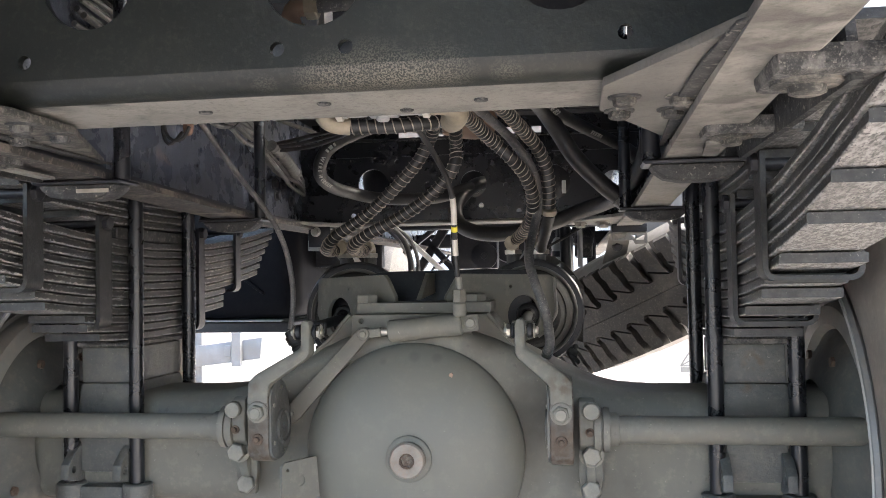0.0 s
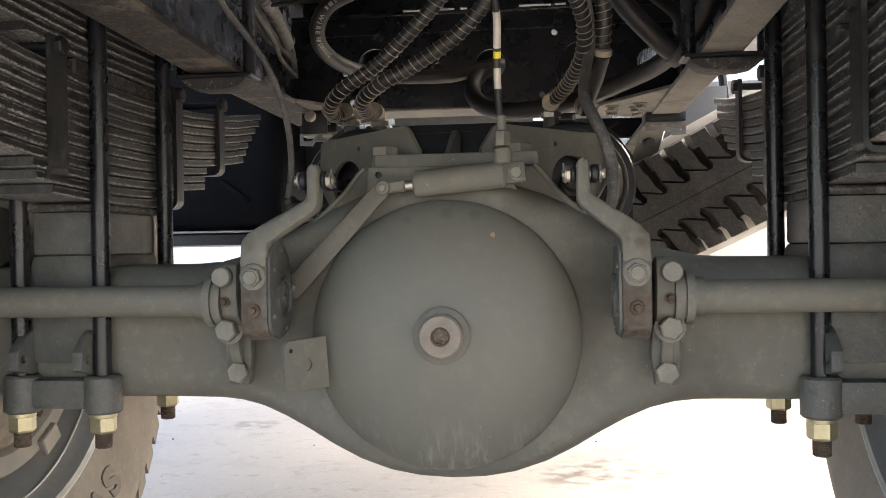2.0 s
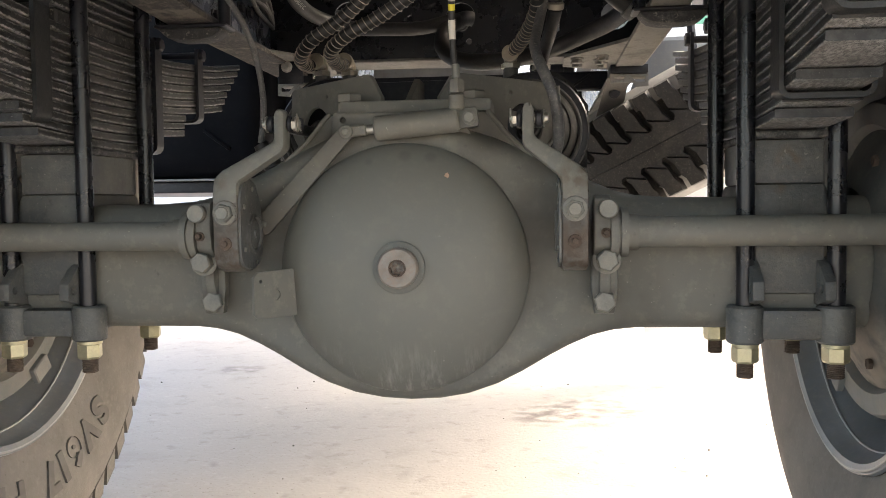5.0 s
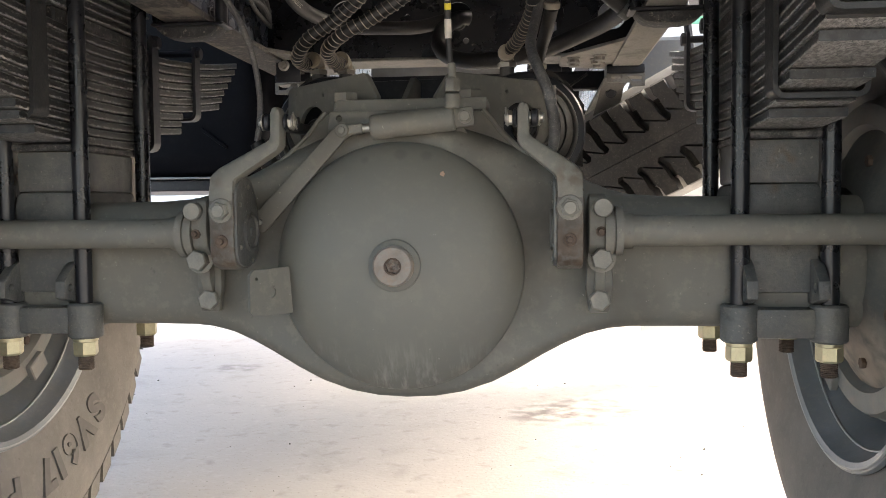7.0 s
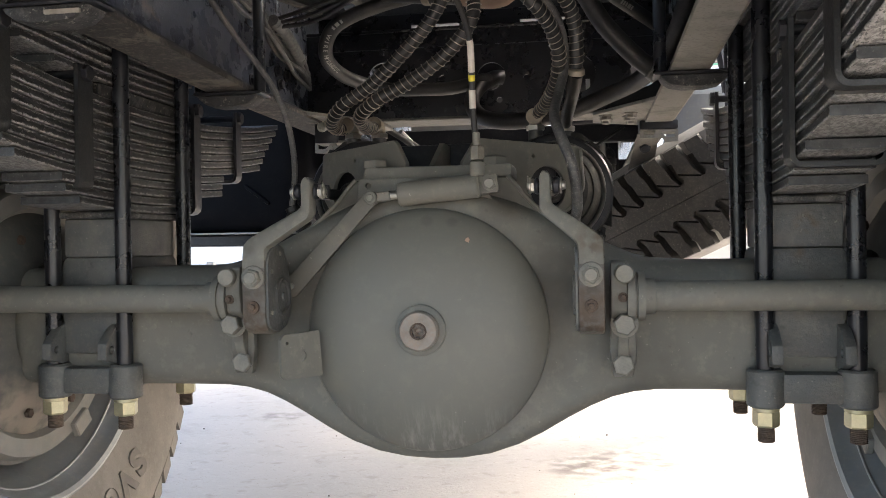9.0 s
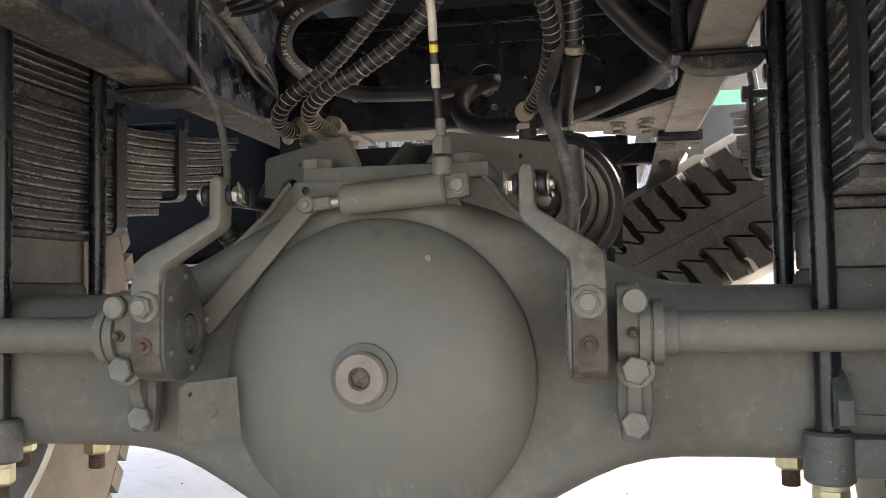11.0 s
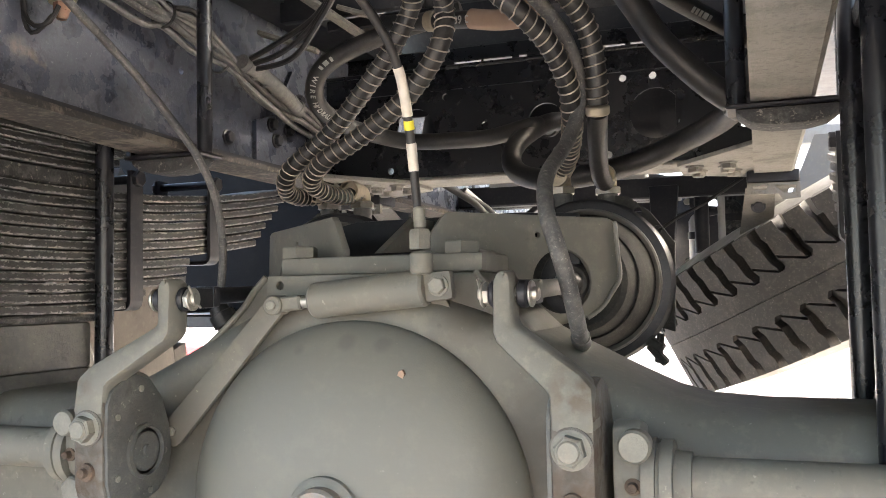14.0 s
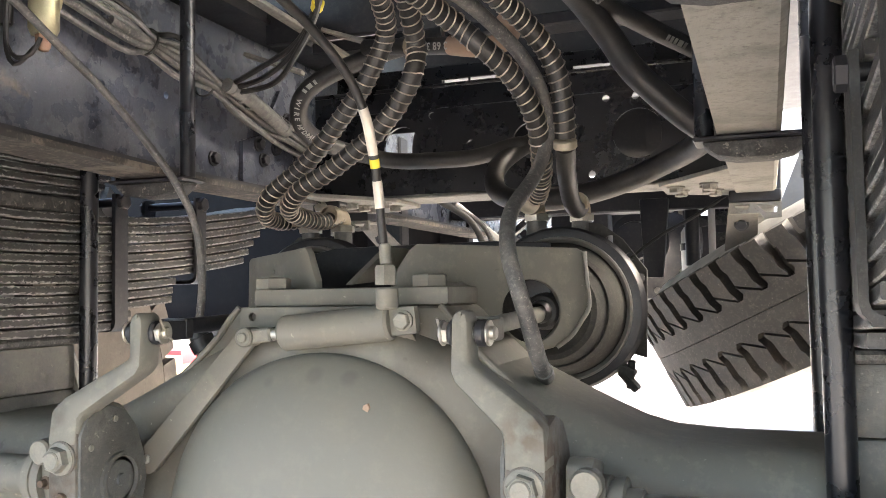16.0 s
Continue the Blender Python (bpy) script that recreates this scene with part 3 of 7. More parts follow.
def rail(s, name):
    o = thing(name, "black painted truck frame rail with dusty lower flange", "frame rail", (s * 0.4, 0.5, 0.932), "frame rails")
    d = 0.434 if s < 0 else 0.417            # outer edge of the flange
    xo, xi = s * d, s * 0.352
    b = B()
    web_holes = [circle(y, z, 0.0055, 12) for y, z in ((-0.02, 1.053), (0.112, 1.068), (-0.2, 1.10), (-0.3, 1.02), (0.33, 1.0), (0.36, 1.06))]
    prism(b, [(-2.6, 0.9405), (0.04, 0.9405), (3.9, 0.9405), (3.9, 1.212), (0.04, 1.212), (-2.6, 1.212)], "x", s * (d - 0.008), xo, web_holes)
    part("web", b, RAIL, o)
    b = B()
    prism(b, [(xi, 0.932), (s * (d - 0.006), 0.932), (s * (d - 0.001), 0.9355), (xo, 0.9405), (xi, 0.9405)], "y", -2.6, 0.04)
    prism(b, [(xi, 0.932), (s * (d - 0.006), 0.932), (s * (d - 0.001), 0.9355), (xo, 0.9405), (xi, 0.9405)], "y", 0.04, 3.9)
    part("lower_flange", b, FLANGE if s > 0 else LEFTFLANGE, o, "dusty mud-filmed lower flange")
    b = B()
    box(b, (s * (0.352 + d) / 2, -1.28, 1.2163), (d - 0.352, 2.64, 0.0085))
    box(b, (s * (0.352 + d) / 2, 1.97, 1.2163), (d - 0.352, 3.86, 0.0085))
    part("upper_flange", b, BLACK, o)
    b = B()
    prism(b, [(xi + s * 0.006, 0.9405), (s * (d - 0.008), 0.9405), (s * (d - 0.008), 0.947), (xi + s * 0.006, 0.947)], "y", -1.2, 0.04)
    prism(b, [(xi + s * 0.006, 0.9405), (s * (d - 0.008), 0.9405), (s * (d - 0.008), 0.947), (xi + s * 0.006, 0.947)], "y", 0.04, 2.2)
    part("liner", b, BLACK, o)
    b = B()
    prism(b, [(0.30, 0.9475), (0.78, 0.9475), (0.78, 1.14), (0.42, 1.14), (0.36, 1.05), (0.30, 1.03)], "x", s * (d - 0.0165), s * (d - 0.0085))
    part("web_plate", b, RAIL, o)
    for y, z in ((0.227, 0.99), (0.36, 1.005), (0.345, 1.03), (0.40, 1.03), (0.46, 1.0), (0.5, 1.06), (0.44, 1.09), (0.33, 1.085)):
        b = B()
        hexhead(b, (s * (d - 0.017 if y > 0.3 else d - 0.0085), y, z), (-s, 0, 0), 0.010, 0.007, 0.0125)
        part("rail_bolt", b, BLACK, o)
    for ch in o.children:
        for v in ch.data.vertices:
            v.co.z += rise(v.co.y + o.location.y)
    return o

rail(-1, "frame_rail")
rail(1, "frame_rail")

def rail_clamp(s, y):
    o = thing("rail_clamp", "black pressed-steel clamp plate with two rods under a frame rail", "clamp", (s * 0.39, y, 0.906), "rail clamps")
    b = B()
    prism(b, [(s * 0.336, 0.9255), (s * 0.340, 0.919), (s * 0.352, 0.910), (s * 0.372, 0.906), (s * 0.408, 0.906), (s * 0.428, 0.910), (s * 0.440, 0.919), (s * 0.444, 0.9255)], "y", y - 0.022, y + 0.022, (), 0.003)
    part("saddle", b, DARKGRIT, o, "dusty dished clamp saddle")
    b = B()
    box(b, (s * 0.389, y, 0.9285), (0.124, 0.052, 0.0055), None, 0.002)
    part("lip", b, BLACK, o)
    for x in (0.338, 0.447):
        b = B()
        rod(b, (s * x, y, 0.931), (s * x, y, 1.30), 0.0105)
        part("clamp_rod", b, GLOSS, o, "glossy black clamp rod")
    if s < 0 and y < 0:
        b = B()
        box(b, (-0.366, y - 0.0235, 0.9165), (0.044, 0.003, 0.005))
        part("label", b, PAPER, o, "pale paper strip")
    o.location.z += rise(y)
    return o

for s in (-1, 1):
    for y in (0.045, -0.465):
        rail_clamp(s, y)

def near_crossmember():
    o = thing("rear_crossmember", "black pressed-steel crossmember with lightening holes and dusty underside", "crossmember", (0, -0.72, 0.98), "crossmembers")
    b = B()
    holes = [circle(-0.199, 1.095, 0.045), circle(0.018, 1.088, 0.047), circle(0.237, 1.088, 0.046), circle(0.40, 1.09, 0.035), circle(-0.40, 1.09, 0.035)]
    holes += [circle(x, z, 0.0068, 14) for x, z in ((-0.016, 1.022), (0.047, 1.021), (0.291, 1.02), (-0.263, 1.023), (-0.1, 1.15), (0.13, 1.15))]
    prism(b, [(-0.425, 1.005), (0.425, 1.005), (0.425, 1.21), (-0.425, 1.21)], "y", -0.781, -0.773, holes)
    prism(b, [(-0.781, 1.005), (-0.780, 0.999), (-0.776, 0.992), (-0.769, 0.987), (-0.758, 0.985), (-0.758, 0.993), (-0.767, 0.996), (-0.773, 1.005)], "x", -0.345, 0.345)
    part("web", b, WEB, o)
    b = B()
    prism(b, [(-0.7575, 0.985), (-0.7575, 0.993), (-0.64, 0.993), (-0.64, 0.985)], "x", -0.345, 0.345)
    part("lower_flange", b, FLANGE, o, "dusty folded lower flange")
    for x, y in ((-0.119, -0.70), (0.008, -0.715), (0.159, -0.70), (0.08, -0.665)):
        b = B()
        rod(b, (x, y, 0.983), (x, y, 0.987), 0.007, None, 14, 0.0008)
        part("rivet", b, MUDDY, o)
    b = B()
    box(b, (0, -0.71, 1.206), (0.85, 0.14, 0.008))
    part("upper_flange", b, BLACK, o)
    for s in (-1, 1):
        g = thing("gusset_plate", "dusty grey steel corner gusset with four bolts", "gusset plate", (s * 0.33, -0.7, 0.975), "gusset plates")
        b = B()
        prism(b, [(s * 0.271, -0.79), (s * 0.271, -0.685), (s * 0.369, -0.455), (s * 0.376, -0.455), (s * 0.376, -1.0)], "z", 0.972, 0.980, (), 0.001)
        part("plate", b, DIRTY if s > 0 else CRUST, g)
        for x, y in ((0.291, -0.745), (0.290, -0.68), (0.341, -0.738), (0.340, -0.676)):
            b = B()
            # washer is darkened to paint in the bolt's shadow side
            lathe(b, (s * x, y, 0.972), (0, 0, -1), [(0, 0), (0, 0.0150), (0.0018, 0.0145), (0.002, 0.011), (0.002, 0)], 20)
            washer = part("washer", b, DARKGRIT, g, "gritty washer with the bolt's shadow put into its dark tone")
            b = B()
            lathe(b, (s * x, y, 0.970), (0, 0, -1), [(0, 0), (0, 0.0108), (0.005, 0.0105), (0.0068, 0.0085), (0.0075, 0.004), (0.0075, 0)], 6)
            part("bolt_head", b, CRUST if s > 0 else MUDDY, washer, "mud-caked bolt head")
        # dark strip paints in the shadow beside the rail edge, with grit
        b = B()
        prism(b, [(s * 0.346, -0.97), (s * 0.362, -0.99), (s * 0.354, -0.455), (s * 0.349, -0.455), (s * 0.337, -0.75), (s * 0.338, -0.86)], "z", 0.9685, 0.9715, (), 0.001)
        part("seam", b, DARKGRIT, g, "dark gritty strip with the shadow beside the rail painted in")
    return o

near_crossmember()

def spring_stop(s):
    """Brackets hanging below the rail behind the axle, above the spring's ends."""
    o = thing("spring_bracket", "mud-caked steel bracket bolted under the frame rail", "bracket", (s * 0.43, -0.67, 0.88), "spring brackets")
    b = B()
    box(b, (s * 0.417, -0.645, 0.9565), (0.092, 0.050, 0.017), None, 0.006, 2)
    part("bar", b, MUDDY, o)
    b = B()
    box(b, (s * 0.475, -0.868, 0.961), (0.184, 0.082, 0.021), None, 0.008, 2)
    part("bar", b, MUDDY, o)
    for y, z in ((-0.53, 0.975), (-0.475, 0.99), (-0.415, 0.985)):
        b = B()
        box(b, (s * 0.505, y, z), (0.14, 0.04, 0.014), None, 0.003, 2)
        part("strip", b, MUDDY, o)
    b = B()
    prism(b, [(-0.90, 0.945), (-0.40, 0.945), (-0.44, 1.1), (-0.85, 1.1)], "x", s * 0.4345, s * 0.442)
    part("side_plate", b, DARKGRIT, o)
    for x, y, z, r in ((0.399, -0.645, 0.9480, 0.020), (0.412, -0.872, 0.9505, 0.026)):
        b = B()
        lathe(b, (s * x, y, z), (0, 0, -1), [(0, 0), (0, r), (0.002, r * 0.98), (0.003, r * 0.85), (0.0022, r * 0.66), (0.003, r * 0.52), (0.008, r * 0.5), (0.0095, r * 0.36), (0.0095, 0)], 24)
        part("bolt", b, CRUST, o, "mud-caked bolt and washer")
    b = B()
    box(b, (s * 0.390, -0.585, 0.9450), (0.016, 0.095, 0.003), Matrix.Rotation(-s * radians(6), 3, "Z"))
    part("tongue", b, FLANGE, o, "pale bent lock tab")
    # bump stop over the helper leaves
    b = B()
    box(b, (s * 0.505, -0.335, 1.005), (0.11, 0.14, 0.03), None, 0.006, 2)
    box(b, (s * 0.50, -0.335, 0.975), (0.085, 0.09, 0.035), None, 0.006, 2)
    part("stop_block", b, MUDDY, o)
    b = B()
    hexhead(b, (s * 0.462, -0.335, 0.965), (-s, 0, 0), 0.013, 0.012, 0.017)
    part("stop_bolt", b, MUDDY, o)
    return o

for s in (-1, 1):
    spring_stop(s)

def far_crossmember():
    o = thing("middle_crossmember", "black crossmember with round holes between the frame rails", "crossmember", (0, 0.6, 0.945), "crossmembers")
    b = B()
    holes = [circle(0.2, 1.036, 0.043), circle(-0.235, 1.044, 0.037), circle(0.012, 1.038, 0.032), circle(0.345, 1.03, 0.030)]
    holes += [circle(x, z, 0.0065, 12) for x, z in ((-0.229, 1.103), (-0.1745, 1.098), (0.147, 1.10), (0.197, 1.10), (0.09, 1.033), (-0.10, 1.04), (-0.30, 1.03), (0.03, 0.985), (-0.285, 0.968), (0.12, 0.97))]
    prism(b, [(-0.417, 0.953), (0.417, 0.953), (0.417, 1.148), (-0.417, 1.148)], "y", 0.550, 0.557, holes)
    part("web", b, GLOSS, o)
    b = B()
    box(b, (0, 0.60, 0.949), (0.834, 0.105, 0.007), None, 0.002)
    part("lower_flange", b, FLANGE, o, "dusty lower flange")
    b = B()
    box(b, (0, 0.575, 1.152), (0.834, 0.06, 0.007), None, 0.002)
    box(b, (0, 0.646, 1.201), (0.834, 0.008, 0.028), None, 0.002)
    for xa, xb in ((-0.417, -0.188), (-0.133, -0.129), (-0.072, -0.058), (-0.043, 0.072), (0.141, 0.150), (0.174, 0.417)):
        box(b, ((xa + xb) / 2, 0.646, 1.169), (xb - xa, 0.006, 0.0385))
    box(b, (0, 0.547, 1.112), (0.80, 0.006, 0.004))
    part("upper_flange", b, GLOSS, o)
    for s in (-1, 1):
        g = thing("gusset_plate", "dusty steel gusset bolted under a crossmember end", "gusset plate", (s * 0.31, 0.52, 0.93), "gusset plates")
        b = B()
        prism(b, [(s * 0.235, 0.52), (s * 0.36, 0.33), (s * 0.36, 0.72), (s * 0.235, 0.64)], "z", 0.9375, 0.9445, (), 0.001)
        part("plate", b, FLANGE, g)
        for x, y in ((0.262, 0.525), (0.315, 0.50), (0.312, 0.547), (0.265, 0.585), (0.32, 0.60)):
            b = B()
            hexhead(b, (s * x, y, 0.9375), (0, 0, -1), 0.0115, 0.008, 0.0145)
            part("bolt", b, FLANGE, g)
        h = thing("spring_hanger", "black cast hanger under the frame rail", "spring hanger", (s * 0.39, 0.68, 0.89), "spring hangers")
        b = B()
        box(b, (s * 0.382, 0.66, 0.9265), (0.084, 0.080, 0.020), None, 0.003, 2)
        part("block", b, BLACK, h)
        b = B()
        prism(b, [(s * 0.340, 0.916), (s * 0.424, 0.914), (s * 0.424, 0.888), (s * 0.396, 0.886), (s * 0.390, 0.896), (s * 0.340, 0.896)], "y", 0.622, 0.630, [[(s * 0.348, 0.911), (s * 0.374, 0.911), (s * 0.370, 0.903), (s * 0.352, 0.903)], [(s * 0.384, 0.910), (s * 0.418, 0.909), (s * 0.416, 0.897), (s * 0.398, 0.897)]])
        box(b, (s * 0.382, 0.655, 0.913), (0.084, 0.055, 0.005), None, 0.001)
        part("slotted_strap", b, FLANGE, h, "dusty slotted steel strap")
        b = B()
        prism(b, [(s * 0.337, 0.9125), (s * 0.386, 0.9125), (s * 0.384, 0.872), (s * 0.366, 0.79), (s * 0.350, 0.72), (s * 0.296, 0.72), (s * 0.313, 0.80)], "y", 0.664, 0.672, (), 0.001)
        for v in b.verts:
            v.co.y += 2.2 * (0.9125 - v.co.z)      # it leans away forward
        part("hanger_plate", b, DIRTY, h, "pale dusty hanging plate")
        b = B()
        hexhead(b, (s * 0.357, 0.720, 0.886), (0, -1, -0.4), 0.010, 0.007, 0.013)
        part("bolt", b, BLACK, h)
        if s < 0:
            k = thing("angle_bracket", "small black angle bracket with a zinc bolt under the crossmember", "bracket", (-0.345, 0.45, 0.89))
            b = B()
            prism(b, [(-0.370, 0.939), (-0.318, 0.939), (-0.318, 0.890), (-0.370, 0.890)], "y", 0.452, 0.458, (), 0.001)
            box(b, (-0.344, 0.47, 0.936), (0.052, 0.036, 0.005), None, 0.001)
            part("angle", b, BLACK, k)
            b = B()
            hexhead(b, (-0.352, 0.452, 0.926), (0, -1, 0), 0.009, 0.012, 0.012)
            part("bolt", b, ZINC, k, "zinc bolt")
    return o

far_crossmember()

# ---- body above ----
def upper_body():
    o = thing("superstructure", "dark underside of the truck body with sills, cross beams and an added shading deck", "truck body", (0, -0.4, 1.22))
    for s in (-1, 1):
        b = B()
        box(b, (s * 0.393, -0.7, 1.233), (0.07, 4.0, 0.024), None, 0.003)
        part("sill", b, BLACK, o)
    for y in (-1.55, -0.95, -0.2, 0.36):
        b = B()
        prism(b, [(-0.50, 1.36), (-0.50, 1.30), (-0.43, 1.247), (0.43, 1.247), (0.50, 1.30), (0.50, 1.36)], "y", y - 0.03, y + 0.03, (), 0.002)
        part("cross_beam", b, BLACK, o)
    b = B()
    prism(b, [(-0.40, 1.12), (-0.24, 1.12), (-0.24, 1.2375), (0.215, 1.2375), (0.215, 1.12), (0.40, 1.12), (0.40, 1.58), (-0.40, 1.58)], "y", 0.795, 0.805, (), 0.002)
    part("front_panel", b, BLACK, o)
    b = B()
    prism(b, [(-0.36, 1.180), (-0.12, 1.180), (-0.10, 1.23), (-0.10, 1.30), (-0.36, 1.30)], "y", 0.28, 0.30, (), 0.002)
    part("hanger_plate", b, BLACK, o)
    b = B()
    box(b, (0.02, 0.33, 1.172), (0.62, 0.05, 0.02), None, 0.003)
    part("cross_strip", b, BLACK, o)
    # the pale flange tone paints in the braces' sunlit top edges
    for x0, y0, x1, y1, z in ((-0.402, 0.28, -0.299, 0.30, 1.15), (-0.256, 0.28, -0.17, 0.28, 1.176), (-0.35, 0.1, -0.22, 0.34, 1.195), (0.12, 0.42, 0.30, 0.2, 1.20)):
        b = B()
        d = Vector((x1 - x0, y1 - y0, 0))
        box(b, ((x0 + x1) / 2, (y0 + y1) / 2, z), (d.length, 0.020, 0.007), Matrix.Rotation(math.atan2(d.y, d.x), 3, "Z") @ Matrix.Rotation(radians(20), 3, "Y"), 0.001)
        part("brace", b, FLANGE, o)
    for y in (-1.9, -0.95, -0.2, 0.36, 0.8):
        for x in (-0.33, 0.33):
            b = B()
            box(b, (x, y, 1.47), (0.05, 0.05, 0.235), None, 0.003)
            part("post", b, BLACK, o)
    # unseen deck added to shade the axle, notched for sun on the spare
    b = B()
    prism(b, [(-1.15, -3.1), (1.15, -3.1), (1.15, 0.72), (0.58, 0.72), (0.58, 1.60), (1.15, 1.60), (1.15, 3.3), (-1.15, 3.3)], "z", 1.585, 1.615)
    part("deck_plate", b, BLACK, o)
    return o

upper_body()

# made-up cylinder, added so the crossmember's holes look dark
o = thing("air_reservoir", "black cylinder added behind the crossmember to darken its holes", "air tank", (0, 0.86, 1.0))
b = B()
lathe(b, (-0.33, 0.85, 1.085), (1, 0, 0), [(0, 0), (0.004, 0.03), (0.02, 0.062), (0.045, 0.078), (0.62, 0.078), (0.645, 0.062), (0.661, 0.03), (0.665, 0)], 32)
part("shell", b, BLACK, o)
for x in (-0.2, 0.2):
    b = B()
    lathe(b, (x, 0.85, 1.085), (1, 0, 0), [(-0.015, 0.079), (-0.015, 0.082), (0.015, 0.082), (0.015, 0.079)], 32)
    part("strap", b, BLACK, o)

b = B()
box(b, (0.172, 0.762, 1.008), (0.060, 0.006, 0.040), None, 0.001)
part("bracket", b, RIM, o)
b = B()
box(b, (0.226, 0.762, 1.045), (0.011, 0.005, 0.034), None, 0.001)
part("bracket", b, WHITE, o, "small white strip behind the right hole")

# ---- rear axle ----
def rear_axle():
    o = thing("rear_axle", "grey painted banjo rear axle with a domed cover, dusty", "axle", (0, AY, 0.34))
    # housing: lofted along its length
    xs = [-0.66, -0.44, -0.36, -0.31, -0.28, -0.25, -0.22, -0.19, -0.155, -0.12, -0.08, -0.04]
    ht = [0.089, 0.089, 0.0895, 0.093, 0.100, 0.113, 0.127, 0.142, 0.160, 0.176, 0.189, 0.195]
    hb = [0.089, 0.089, 0.089, 0.0895, 0.0915, 0.099, 0.112, 0.128, 0.149, 0.167, 0.181, 0.188]
    xs = xs + [0.0] + [-x for x in xs[::-1]]
    ht = ht + [0.1965] + ht[::-1]
    hb = hb + [0.190] + hb[::-1]
    b = B()
    rings = []
    for x, h, hl in zip(xs, ht, hb):
        c = 0.036 if h < 0.095 else 0.03
        d = 0.085 + 0.004 * min(1, (h - 0.089) / 0.05)
        ring = []
        for sy, sz, a0 in ((-1, 1, 90), (-1, -1, 180), (1, -1, 270), (1, 1, 0)):
            for k in range(6):
                a = radians(a0 + 18 * k)
                ring.append(b.verts.new((x, AY + sy * (d - c) + c * math.cos(a), AZ + (h - c if sz > 0 else c - hl) + c * math.sin(a))))
        rings.append(ring)
    n = len(rings[0])
    for r0, r1 in zip(rings, rings[1:]):
        for i in range(n):
            b.faces.new((r0[i], r0[(i + 1) % n], r1[(i + 1) % n], r1[i]))
    part("housing", b, AXLE, o)
    b = B()
    prism(b, [(-0.112, 0.757), (0.112, 0.757), (0.134, 0.728), (0.196, 0.672), (0.18, 0.60), (-0.18, 0.60), (-0.196, 0.672), (-0.134, 0.728)], "y", -0.175, -0.04, (), 0.006)
    part("upper_web", b, AXLE, o)
    for q in (-1, 1):
        b = B()
        pipe(b, [(q * 0.110, -0.1745, 0.757), (q * 0.122, -0.176, 0.744), (q * 0.134, -0.1765, 0.728), (q * 0.150, -0.177, 0.712), (q * 0.172, -0.178, 0.692), (q * 0.192, -0.180, 0.676)], 0.0034, 8, 0.005)
        part("weld_bead", b, AXLE, o)
    # domed cover
    b = B()
    lathe(b, (-0.004, 0, 0.5435), (0, -1, 0), [(0.15, 0.1695), (0.196, 0.1702), (0.201, 0.1698), (0.204, 0.1685), (0.210, 0.165), (0.222, 0.153), (0.235, 0.134), (0.247, 0.108), (0.256, 0.078), (0.2615, 0.045), (0.2635, 0.018), (0.2637, 0.0)], 72)
    cover = part("diff_cover", b, COVER, o, "domed grey differential cover with a rust-stained plug")
    b = B()
    lathe(b, (-0.001, 0, 0.549), (0, -1, 0), [(0.255, 0), (0.255, 0.0345), (0.2665, 0.034), (0.2685, 0.031), (0.2685, 0)], 36)
    part("plug_boss", b, AXLE, cover)
    b = B()
    lathe(b, (-0.001, 0, 0.549), (0, -1, 0), [(0.26, 0.0265), (0.2775, 0.0265), (0.281, 0.024), (0.281, 0.0115), (0.270, 0.0105), (0.270, 0)], 36)
    part("filler_plug", b, material("plug_paint", (0.22, 0.205, 0.18), 0.6, 0.1, (0.15, 0.12, 0.095), 60, 0.8, 0.3, 240, (0.24, 0.16, 0.11), 0.5, 50), cover, "grey screw plug with a rusty hexagon socket")
    b = B()
    lathe(b, (-0.001, 0, 0.549), (0, -1, 0), [(0.2705, 0), (0.2705, 0.0125), (0.2795, 0.0125), (0.2795, 0.0098), (0.271, 0.0095), (0.271, 0)], 6)
    b2 = B()
    lathe(b2, (-0.001, 0, 0.549), (0, -1, 0), [(0.2712, 0), (0.2712, 0.0100), (0.2750, 0.0098), (0.2755, 0.006), (0.2740, 0.003), (0.2745, 0)], 6)
    part("socket_floor", b2, material("socket_grime", (0.20, 0.18, 0.155), 0.6, 0.3, (0.03, 0.024, 0.02), 160, 0.95, 0.9, 300, (0.15, 0.08, 0.045), 0.6, 120), cover, "rusty grime in the hexagon socket")
    part("socket", b, RUST, cover)
    b = B()
    prism(b, [(0.0545, 0.6630), (0.0570, 0.6700), (0.0605, 0.6715), (0.0625, 0.6680), (0.0610, 0.6640), (0.0640, 0.6605), (0.0625, 0.6570), (0.0580, 0.6590)], "y", -0.2330, -0.2255)
    part("paint_chip", b, TAN, cover, "pale tan chip in the paint")
    # tab plate beside the cover
    b = B()
    ol = [(0.0, 0.490), (0.006, 0.4845), (0.068, 0.4835), (0.063, 0.5465), (0.006, 0.5445), (0.0, 0.5380)]
    prism(b, ol, "y", 0.0, 0.002, [circle(0.010, 0.533, 0.0026, 12), circle(0.034, 0.514, 0.0072, 20)])
    prism(b, ol, "y", 0.002, 0.0055, [circle(0.010, 0.533, 0.0026, 12)])
    b.transform(Matrix.Translation((-0.186, -0.288, 0)) @ Matrix.Rotation(math.atan2(0.802, 0.597), 4, "Z"))
    part("tab_plate", b, AXLE, o)
    for s in (-1, 1):
        x0 = CX + s * 0.509
        b = B()
        box(b, (x0, AY, 0.680), (0.092, 0.172, 0.058), None, 0.005, 2)
        prism(b, [(x0 - 0.048, 0.652), (x0 + 0.048, 0.652), (x0 + 0.058, 0.60), (x0 - 0.058, 0.60)], "y", AY - 0.088, AY + 0.088, (), 0.008)
        part("spring_seat", b, CAST, o, "grey cast spring seat block")
        b = B()
